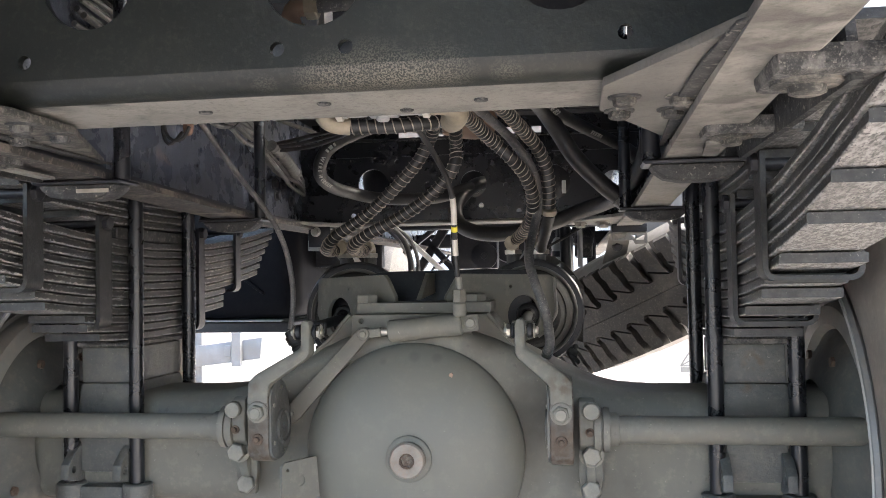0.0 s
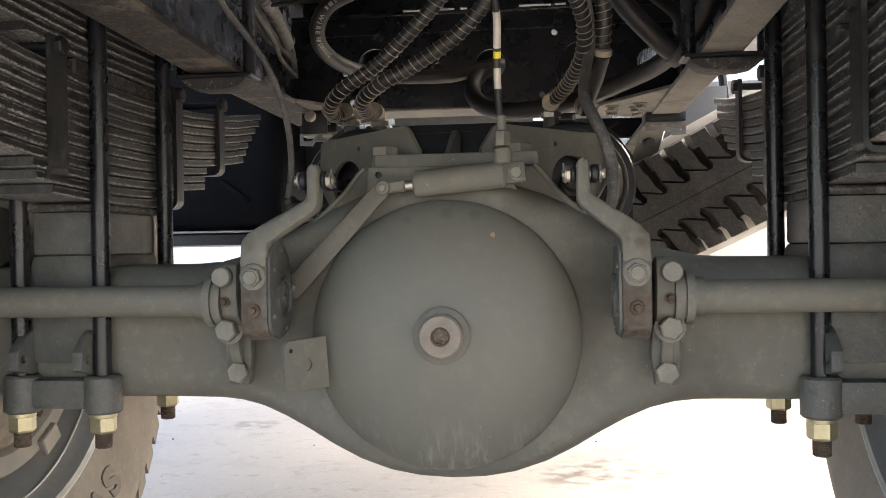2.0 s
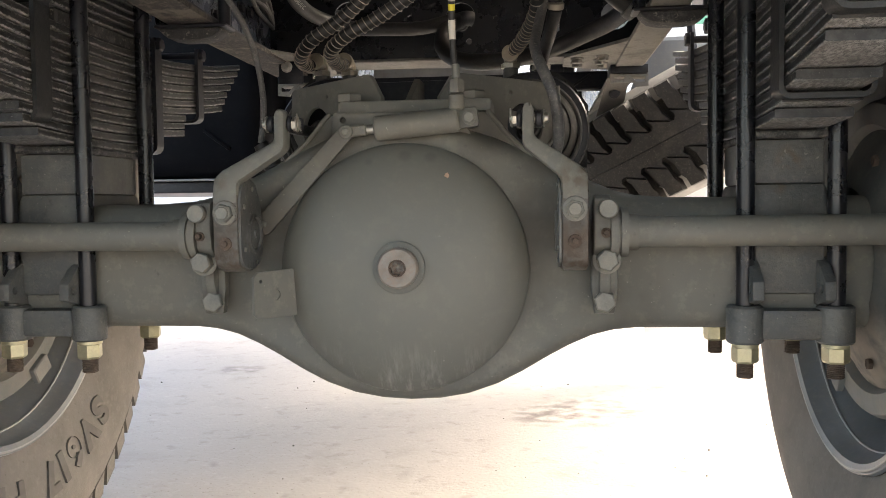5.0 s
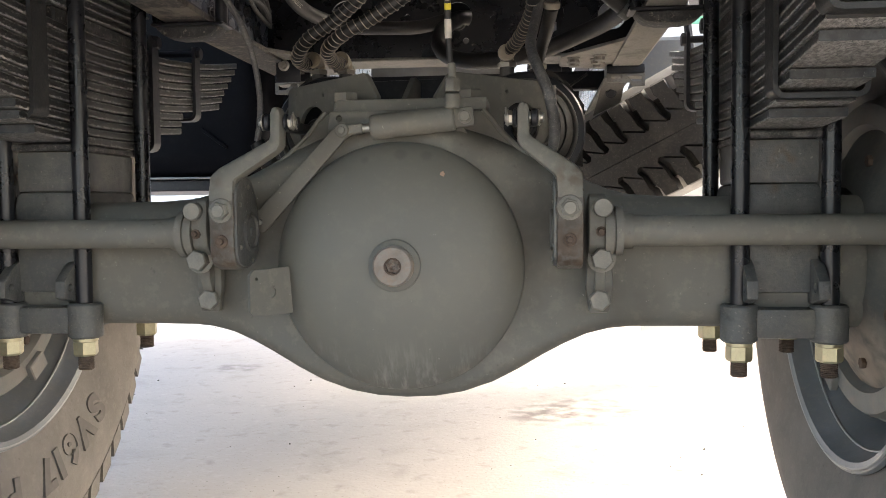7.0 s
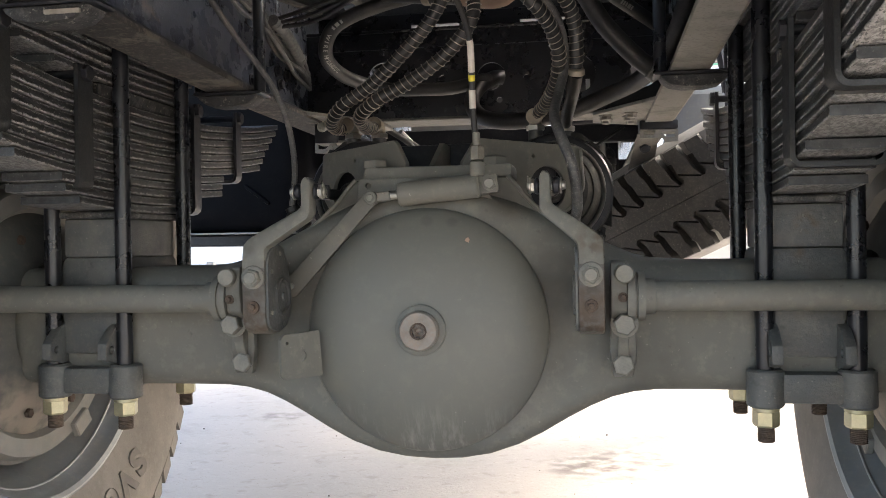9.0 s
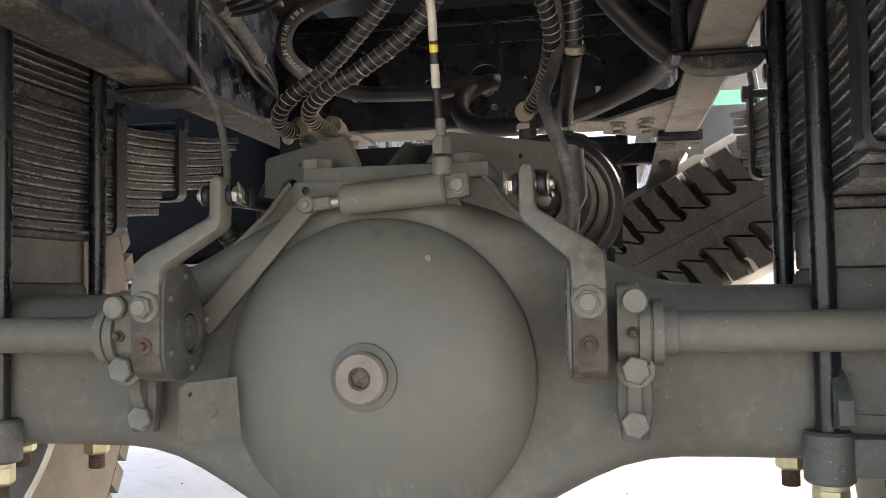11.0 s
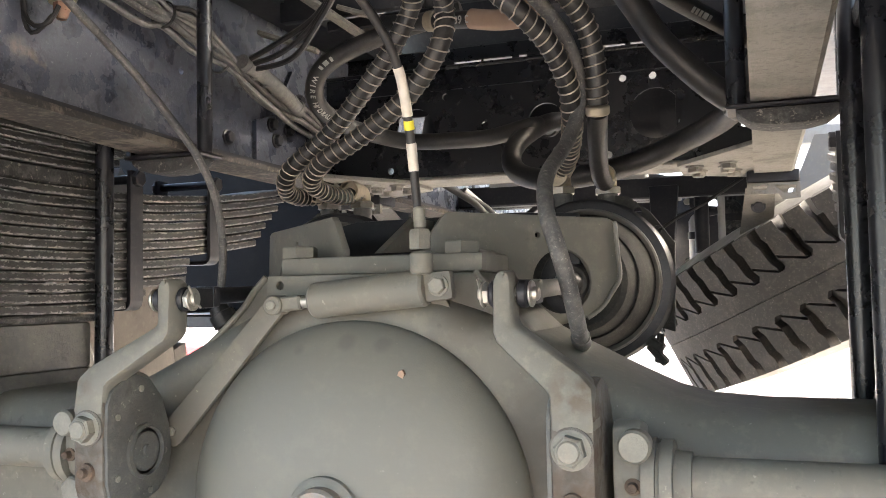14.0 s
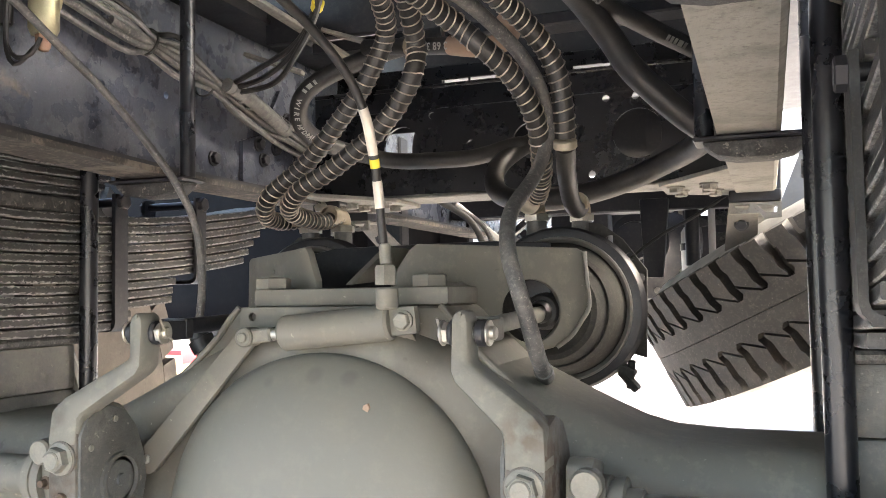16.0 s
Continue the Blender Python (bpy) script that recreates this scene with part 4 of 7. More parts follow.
        box(b, (x0, AY, 0.7145), (0.094, 0.20, 0.010), None, 0.003)
        part("seat_plate", b, MUDDY, o)
        # lower clamp plate with four bosses
        b = B()
        box(b, (x0, AY, 0.468), (0.10, 0.15, 0.036), None, 0.006, 2)
        box(b, (x0, -0.196, 0.468), (0.12, 0.034, 0.040), None, 0.008, 2)
        box(b, (x0, -0.012, 0.468), (0.12, 0.034, 0.040), None, 0.008, 2)
        plate = part("clamp_plate", b, CAST, o, "grey cast lower clamp plate with bolt bosses")
        for dx in (-0.057, 0.057):
            for y in (-0.201, -0.008):
                b = B()
                rod(b, (x0 + dx, y, 0.443), (x0 + dx, y, 0.493), 0.0238, None, 24, 0.003)
                part("boss", b, CAST, plate)
        for dx in (-0.048, 0.040):
            b = B()
            prism(b, [(-0.19, 0.556), (-0.214, 0.545), (-0.236, 0.526), (-0.238, 0.503), (-0.205, 0.494), (-0.19, 0.494)], "x", x0 + dx - 0.007, x0 + dx + 0.007, [circle(-0.221, 0.516, 0.006, 12)], 0.001)
            part("lug", b, CAST, o)
        b = B()
        box(b, (x0, -0.192, 0.552), (0.088, 0.016, 0.09), None, 0.006, 2)
        part("casting_web", b, CAST, o)
    return o

rear_axle()

def cam_tube(s):
    o = thing("camshaft_tube", "grey camshaft tube with a bolted bearing bracket on the axle", "camshaft tube", (s * 0.45, -0.25, 0.57), "camshaft tubes")
    b = B()
    rod(b, (s * 0.29, -0.25, 0.592), (s * 0.67, -0.25, 0.592), 0.0195, None, 32)
    part("tube", b, AXLE, o)
    b = B()
    lathe(b, (s * 0.268, -0.25, 0.592), (s, 0, 0), [(0, 0), (0, 0.0325), (0.0095, 0.0325), (0.010, 0.0285), (0.0125, 0.0285), (0.013, 0.0315), (0.022, 0.0315), (0.0225, 0.0235), (0.035, 0.0230), (0.0355, 0.0195)], 36)
    part("collar", b, AXLE, o)
    b = B()
    prism(b, [(-0.262, 0.566), (-0.272, 0.575), (-0.277, 0.60), (-0.274, 0.635), (-0.262, 0.640), (-0.228, 0.632), (-0.222, 0.560), (-0.25, 0.556)], "x", s * 0.247, s * 0.2685, (), 0.003)
    part("bearing_block", b, AXLE, o)
    b = B()
    prism(b, [(s * 0.248, 0.575), (s * 0.279, 0.575), (s * 0.281, 0.515), (s * 0.276, 0.484), (s * 0.250, 0.484), (s * 0.246, 0.52)], "y", -0.228, -0.212, (), 0.003)
    prism(b, [(-0.225, 0.60), (-0.245, 0.585), (-0.245, 0.53), (-0.228, 0.50), (-0.19, 0.50), (-0.19, 0.60)], "x", s * 0.256, s * 0.27, (), 0.002)
    part("leg", b, AXLE, o)
    for z, r, y in ((0.622, 0.0125, -0.268), (0.557, 0.0145, -0.256)):
        b = B()
        if z > 0.6:
            lathe(b, (s * 0.264, y, z), (0, -1, 0), [(0, 0), (0, r), (0.014, r), (0.0165, r * 0.85), (0.0165, 0)], 24)
        else:
            hexhead(b, (s * 0.264, y, z), (0, -1, 0), r, 0.014, 0.018)
        part("bolt", b, BOLT, o)
    b = B()
    hexhead(b, (s * 0.2635, -0.226, 0.501), (0, -1, 0), 0.0145, 0.011)
    part("bolt", b, BOLT, o)
    b = B()
    lathe(b, (s * 0.262, -0.272, 0.592), (0, -1, 0), [(0, 0), (0, 0.0065), (0.005, 0.0065), (0.006, 0.004), (0.012, 0.0035), (0.012, 0)], 12)
    part("grease_nipple", b, RUST, o, "rusty grease nipple")
    return o

def slack_adjuster(s):
    o = thing("slack_adjuster", "grey slack adjuster with a cranked arm and rusty nipple", "slack adjuster", (s * 0.222, -0.26, 0.55), "slack adjusters")
    b = B()
    ol = [(-0.290, 0.550), (-0.299, 0.557), (-0.303, 0.570), (-0.304, 0.62), (-0.303, 0.645), (-0.297, 0.658), (-0.282, 0.668), (-0.262, 0.672), (-0.240, 0.665), (-0.222, 0.645), (-0.210, 0.615), (-0.206, 0.588), (-0.212, 0.565), (-0.227, 0.550), (-0.248, 0.544), (-0.272, 0.545)]
    prism(b, ol, "x", s * 0.2065, s * 0.2395, (), 0.004)
    part("body", b, STAINED, o, "grey casting with rust stains")
    b = B()
    prism(b, [(y * 0.93 - 0.0185, (z - 0.6) * 0.93 + 0.6) for y, z in ol], "x", s * 0.203, s * 0.2068, (), 0.001)
    part("side_cover", b, CAST, o)
    for y, z in ((-0.288, 0.575), (-0.288, 0.63), (-0.256, 0.653), (-0.222, 0.59), (-0.243, 0.556)):
        b = B()
        rod(b, (s * 0.2035, y, z), (s * 0.2012, y, z), 0.0032, None, 10, 0.0006)
        part("cover_screw", b, BOLT, o)
    b = B()
    lathe(b, (s * 0.204, -0.25, 0.594), (-s, 0, 0), [(0, 0), (0, 0.026), (0.0045, 0.026), (0.005, 0.0225), (0.001, 0.0215), (0.001, 0.019), (0.003, 0.018), (0.003, 0.006), (0.005, 0.005), (0.005, 0)], 32)
    part("hub_ring", b, CAST, o, "worn grey hub ring")
    b = B()
    dx = -0.008 if s < 0 else 0.002
    x0, x1 = 0.1567 + dx, 0.1717 + dx
    prism(b, [(s * x0, 0.745), (s * (x0 + 0.0015), 0.752), (s * (x0 + x1) / 2, 0.756), (s * (x1 - 0.0015), 0.752), (s * x1, 0.745), (s * x1, 0.713), (s * 0.229, 0.676), (s * 0.2385, 0.666), (s * 0.2400, 0.632), (s * 0.2070, 0.632), (s * 0.206, 0.661), (s * (x0 + 0.004), 0.698), (s * x0, 0.706)], "y", -0.3045, -0.274, (), 0.005)
    for v in b.verts:
        v.co.y += 0.02 * min(1.0, max(0.0, (v.co.z - 0.655) / 0.06))   # the arm leans back to its pin
    part("arm", b, ARM, o)
    b = B()
    hexhead(b, (s * 0.2225, -0.304, 0.622), (0, -1, 0), 0.0120, 0.009, 0.0150)
    rod(b, (s * 0.2225, -0.314, 0.622), (s * 0.2225, -0.318, 0.622), 0.0085)
    part("adjuster_bolt", b, BOLT, o)
    # plain dark ring round the adjuster bolt
    b = B()
    lathe(b, (s * 0.2225, -0.3030, 0.622), (0, -1, 0), [(0, 0.0165), (0.0022, 0.0165), (0.0026, 0.0155), (0.0026, 0.012)], 24)
    part("grime_ring", b, STAINED, o, "dark ring round the bolt")
    b = B()
    lathe(b, (s * 0.2225, -0.304, 0.583), (0, -1, 0), [(0, 0), (0, 0.0085), (0.003, 0.008), (0.004, 0.0045), (0.009, 0.004), (0.009, 0)], 12)
    part("grease_nipple", b, RUST, o, "rusty grease nipple in a rust stain")
    b = B()
    rod(b, (s * (0.1405 + dx), -0.267, 0.736), (s * (0.1905 + dx), -0.267, 0.736), 0.0058)
    part("clevis_pin", b, ZINC, o)
    for x in (0.1435 + dx, 0.1830 + dx):
        b = B()
        rod(b, (s * x, -0.267, 0.736), (s * (x + 0.0025), -0.267, 0.736), 0.0108, None, 24, 0.0008)
        part("washer", b, ZINC, o, "bright zinc washer")
    b = B()
    hexhead(b, (s * (0.1458 + dx), -0.267, 0.736), (s, 0, 0), 0.0095, 0.0048)
    part("nut", b, ZINC, o, "pale zinc nut")
    b = B()
    pipe(b, [(s * (0.1425 + dx), -0.276, 0.748), (s * (0.1425 + dx), -0.268, 0.737), (s * (0.1425 + dx), -0.258, 0.728)], 0.0012, 6)
    part("split_pin", b, ZINC, o)
    for x0_, x1_ in ((0.1508 + dx, 0.1565 + dx), (0.1735 + dx, 0.1825 + dx)):
        b = B()
        rod(b, (s * x0_, -0.267, 0.736), (s * x1_, -0.267, 0.736), 0.0112, None, 24, 0.002)
        part("clevis_cheek", b, BLACK, o)
    b = B()
    box(b, (s * (0.1780 + dx), -0.244, 0.737), (0.0085, 0.045, 0.019), None, 0.003, 2)
    box(b, (s * (0.1535 + dx), -0.244, 0.737), (0.0060, 0.045, 0.019), None, 0.002, 2)
    box(b, (s * (0.1655 + dx), -0.222, 0.738), (0.033, 0.012, 0.020), None, 0.003, 2)
    part("clevis", b, BLACK if s < 0 else AXLE, o)
    if s < 0:
        o.location.x += 0.006
    return o

for s in (-1, 1):
    cam_tube(s)
    slack_adjuster(s)

def brake_chamber(s):
    o = thing("brake_chamber", "grey steel brake chamber with a clamp ring and brass elbows", "brake chamber", (s * 0.163, 0.1, 0.65), "brake chambers")
    cx, cz = s * 0.165, 0.748
    b = B()
    lathe(b, (cx, 0, cz), (0, 1, 0), [(0.034, 0), (0.034, 0.036), (0.016, 0.040), (0.014, 0.050), (0.018, 0.056), (0.040, 0.064), (0.038, 0.066), (0.044, 0.0695), (0.056, 0.0720), (0.062, 0.0745), (0.074, 0.0775), (0.09, 0.080), (0.09, 0)], 64)
    part("service_can", b, CHAMBER, o)
    b = B()
    lathe(b, (cx, 0, cz), (0, 1, 0), [(0.081, 0.079), (0.077, 0.0815), (0.0755, 0.0835), (0.0765, 0.0855), (0.081, 0.0862), (0.086, 0.0855)], 56)
    part("can_lip", b, LIP, o, "pressed lip of the chamber with the sky glint painted in")
    b = B()
    lathe(b, (cx, 0, cz), (0, 1, 0), [(0.083, 0.07), (0.083, 0.090), (0.0845, 0.0955), (0.089, 0.0985), (0.0925, 0.095), (0.095, 0.0935), (0.106, 0.0935), (0.109, 0.0955), (0.112, 0.0985), (0.116, 0.0955), (0.118, 0.089), (0.118, 0.07)], 56)
    ring = part("clamp_ring", b, BLACK, o, "black clamp ring")
    b = B()
    outline = [(cx + s * 0.095, cz - 0.06), (cx + s * 0.098, cz + 0.045), (cx + s * 0.070, cz + 0.083), (cx + s * 0.045, cz + 0.102), (cx + s * 0.015, cz + 0.107), (cx, cz + 0.06), (cx + s * 0.03, cz - 0.04)]
    prism(b, outline, "y", 0.1205, 0.1265, [circle(cx + s * 0.078, cz + 0.061, 0.0055, 12), circle(cx + s * 0.055, cz + 0.083, 0.0055, 12), circle(cx + s * 0.090, cz + 0.035, 0.0055, 12)], 0.001)
    part("mount_flange", b, CHAMBER, o, "drilled mounting flange")
    for a in (-45, 200):
        b = B()
        p = Vector((cx + s * 0.100 * math.cos(radians(a)), 0.10, cz + 0.100 * math.sin(radians(a))))
        box(b, p, (0.030, 0.028, 0.010), Matrix.Rotation(-s * radians(a + 12), 3, "Y"), 0.002)
        box(b, p + Vector((0.006 * s, 0, -0.014)), (0.030, 0.028, 0.008), Matrix.Rotation(-s * radians(a - 4), 3, "Y"), 0.002)
        rod(b, p + Vector((s * 0.010, 0, 0.010)), p + Vector((s * 0.006, 0, -0.024)), 0.0045, None, 10)
        part("clamp_lug", b, CHAMBER, ring)
    b = B()
    lathe(b, (cx, 0, cz), (0, 1, 0), [(0.108, 0.06), (0.108, 0.084), (0.15, 0.084), (0.165, 0.080), (0.19, 0.080), (0.235, 0.076), (0.262, 0.06), (0.27, 0.03), (0.27, 0)], 48)
    part("spring_can", b, CHAMBER, o)
    b = B()
    rod(b, (s * 0.165, -0.218, 0.738), (s * 0.164, 0.02, 0.745), 0.0085)
    part("push_rod", b, BLACK if s < 0 else AXLE, o)
    b = B()
    lathe(b, (cx, 0, cz - 0.001), (0, -1, 0), [(-0.014, 0.021), (0.004, 0.020), (0.010, 0.017), (0.012, 0.013), (0.020, 0.012), (0.024, 0.009)], 24)
    part("rubber_boot", b, HOSE, o, "black rubber boot")
    for x, y in ((0.1475 if s < 0 else 0.134, 0.133 if s < 0 else 0.10), (0.195 if s < 0 else 0.1845, 0.128)):
        b = B()
        rod(b, (s * x, y, 0.815), (s * x, y, 0.856), 0.0125, None, 20)
        part("port_boss", b, CAST, o)
        b = B()
        hexhead(b, (s * x, y, 0.855), (0, 0, 1), 0.0165, 0.009)
        part("port_nut", b, ZINC, o, "pale zinc hexagon nut")
        b = B()
        back = 0.035 if s < 0 else 0.026
        pipe(b, [(s * x, y, 0.861), (s * x, y, 0.870), (s * x, y - 0.006, 0.8755), (s * x, y - 0.016, 0.876), (s * x, y - back, 0.875)], 0.0112, 14, 0.003)
        lathe(b, (s * x, y - back, 0.875), (0, -1, -0.05), [(-0.006, 0.0112), (-0.006, 0.0138), (0.008, 0.0138), (0.008, 0.0112)], 16)
        part("elbow", b, BRASS, o, "dull brass hose elbow")
    return o

for s in (-1, 1):
    brake_chamber(s)

def chamber_bracket():
    o = thing("chamber_bracket", "grey folded steel plate carrying both brake chambers", "bracket", (0, 0, 0.66))
    length = math.hypot(0.172, 0.139)
    for q in (-1, 1):
        def along(x):
            return (x - 0.040) / 0.172 * length
        def put(bm):
            """From the wing's own plane to its slant place."""
            d = Vector((q * 0.172, 0.139, 0)).normalized()
            bm.transform(Matrix.Translation((q * 0.040, -0.127, 0)) @ Matrix(((d.x, -q * d.y, 0), (d.y, q * d.x, 0), (0, 0, 1))).to_4x4())
            return bm
        ol = [(0.0, 0.784), (along(0.056), 0.814), (along(0.062), 0.820), (along(0.203), 0.816), (along(0.209), 0.812), (along(0.2125), 0.752), (along(0.205), 0.736), (along(0.195), 0.720), (along(0.182), 0.709), (along(0.15), 0.700), (along(0.11), 0.680), (0.0, 0.680)]
        b = prism(B(), ol, "y", 0.0, 0.008 * q, [circle(along(0.160), 0.748, 0.034, 32), circle(along(0.1385), 0.797, 0.003, 8)], 0.001)
        part("wing", put(b), AXLE, o, "slanting grey plate with a push-rod hole")
        # bright line along the wing's edge, painted in as a pale bead
        b = pipe(B(), [(along(0.2095), -0.001, 0.812), (along(0.2115), -0.001, 0.78), (along(0.2125), -0.002, 0.752), (along(0.205), -0.002, 0.736), (along(0.195), -0.002, 0.720), (along(0.182), -0.001, 0.709)], 0.0026, 8, 0.004)
        part("edge_weld", put(b), LIP, o, "edge bead in the pale glint tone")
    b = B()
    prism(b, [(-0.135, 0.779), (0.016, 0.787), (0.016, 0.822), (-0.040, 0.822)], "x", -0.009, -0.001)
    part("rib", b, AXLE, o)
    b = B()
    prism(b, [(-0.20, 0.70), (0.17, 0.70), (0.17, 0.824), (0.10, 0.828), (-0.10, 0.826), (-0.17, 0.812), (-0.20, 0.79)], "y", 0.017, 0.024, (), 0.002)
    part("rear_plate", b, BLACK, o, "black back plate between the chambers")
    b = B()
    box(b, (0.0085, -0.122, 0.7665), (0.213, 0.09, 0.018), None, 0.004, 2)
    part("cross_plate", b, AXLE, o)
    for x in (-0.088, 0.088):
        b = B()
        hexhead(b, (x, -0.145, 0.7755), (0, 0, 1), 0.0185, 0.0125)
        part("bolt", b, AXLE, o)
    b = B()
    box(b, (0.103, -0.115, 0.742), (0.02, 0.07, 0.075), Matrix.Rotation(radians(-12), 3, "Y"), 0.004)
    part("riser", b, AXLE, o)
    b = B()
    box(b, (-0.103, -0.115, 0.742), (0.02, 0.07, 0.075), Matrix.Rotation(radians(12), 3, "Y"), 0.004)
    part("riser", b, AXLE, o)
    return o

chamber_bracket()

def lock_cylinder():
    o = thing("lock_cylinder", "grey differential-lock cylinder with a lever over the cover", "actuator", (0, -0.225, 0.6))
    p0, p1 = Vector((-0.040, -0.206, 0.7325)), Vector((0.0745, -0.206, 0.7430))
    b = B()
    L = (p1 - p0).length
    lathe(b, p0, p1 - p0, [(0, 0), (0, 0.0148), (0.003, 0.0170), (L - 0.003, 0.0170), (L, 0.0148), (L, 0)], 32)
    part("barrel", b, AXLE, o)
    d = (p1 - p0).normalized()
    b = B()
    rod(b, p0 - d * 0.018, p0, 0.006)
    part("piston_rod", b, ZINC, o)
    b = B()
    box(b, p0 - d * 0.0265, (0.031, 0.016, 0.014), Matrix.Rotation(radians(-6), 3, "Y"), 0.002)
    rod(b, p0 - d * 0.0385 + Vector((0, -0.012, 0)), p0 - d * 0.0385 + Vector((0, 0.012, 0)), 0.0095)
    part("fork", b, AXLE, o)
    b = B()
    rod(b, p0 - d * 0.0385 + Vector((0, -0.0145, 0)), p0 - d * 0.0385 + Vector((0, -0.011, 0)), 0.0048, None, 14, 0.0008)
    part("fork_pin", b, BOLT, o)
    b = B()
    box(b, p1 + d * 0.0105, (0.030, 0.012, 0.026), Matrix.Rotation(radians(-6), 3, "Y"), 0.004, 2)
    part("end_lug", b, AXLE, o)
    b = B()
    hexhead(b, p1 + d * 0.0135 + Vector((0, -0.006, 0)), (0, -1, 0), 0.008, 0.006, 0.0095)
    part("lug_bolt", b, BOLT, o)
    # tab with a hole and the long lever
    b = B()
    prism(b, [(-0.103, 0.7575), (0.07, 0.7575), (0.09, 0.722), (-0.106, 0.715)], "y", -0.184, -0.177, [circle(-0.0892, 0.7478, 0.0042, 14)], 0.001)
    part("tab", b, AXLE, o)
    b = B()
    a, e = Vector((-0.0785, 0, 0.7300)), Vector((-0.197, 0, 0.604))
    w = Vector((e.z - a.z, 0, -(e.x - a.x))).normalized() * 0.0142
    pts = [a + w * 0.75, e + w * 0.95]
    for k in range(1, 8):
        ang = math.pi * k / 8
        pts.append(e + w * 0.95 * math.cos(ang) + (e - a).normalized() * 0.0135 * math.sin(ang))
    pts += [e - w * 0.95, a - w * 0.75]
    prism(b, [(p.x, p.z) for p in pts], "y", -0.210, -0.202, (), 0.0015)
    part("lever", b, AXLE, o)
    b = B()
    rod(b, (-0.197, -0.213, 0.606), (-0.197, -0.18, 0.606), 0.0045, None, 12)
    part("pivot", b, BOLT, o)
    b = B()
    rod(b, (0.0715, -0.211, 0.7545), (0.0715, -0.211, 0.775), 0.0105, None, 24, 0.002)
    part("port", b, AXLE, o)
    return o

lock_cylinder()

# ---- springs ----
def leaf(bm, x0, w, zc, th, y0, ya, yb, k, seg=14):
    ys = [ya + (yb - ya) * i / seg for i in range(seg + 1)]
    c = th * 0.11
    sec = [(-w / 2 + c, -th / 2), (w / 2 - c, -th / 2), (w / 2, -th / 2 + c), (w / 2, th / 2 - c), (w / 2 - c, th / 2), (-w / 2 + c, th / 2), (-w / 2, th / 2 - c), (-w / 2, -th / 2 + c)]
    rings = []
    across = bm.verts.layers.float.new("across")
    for y in ys:
        z = zc + k * (y - y0) ** 2
        rings.append([bm.verts.new((x0 + px, y, z + pz)) for px, pz in sec])
        for v, (px, pz) in zip(rings[-1], sec):
            v[across] = pz / th + 0.5
    for r0, r1 in zip(rings, rings[1:]):
        for i in range(8):
            bm.faces.new((r0[i], r0[(i + 1) % 8], r1[(i + 1) % 8], r1[i]))
    for ring, turn in ((rings[0], 1), (rings[-1], -1)):
        cap = [bm.verts.new(v.co) for v in ring]
        for v in cap:
            v[across] = 0.55
        bm.faces.new(cap[::turn])
    return bm

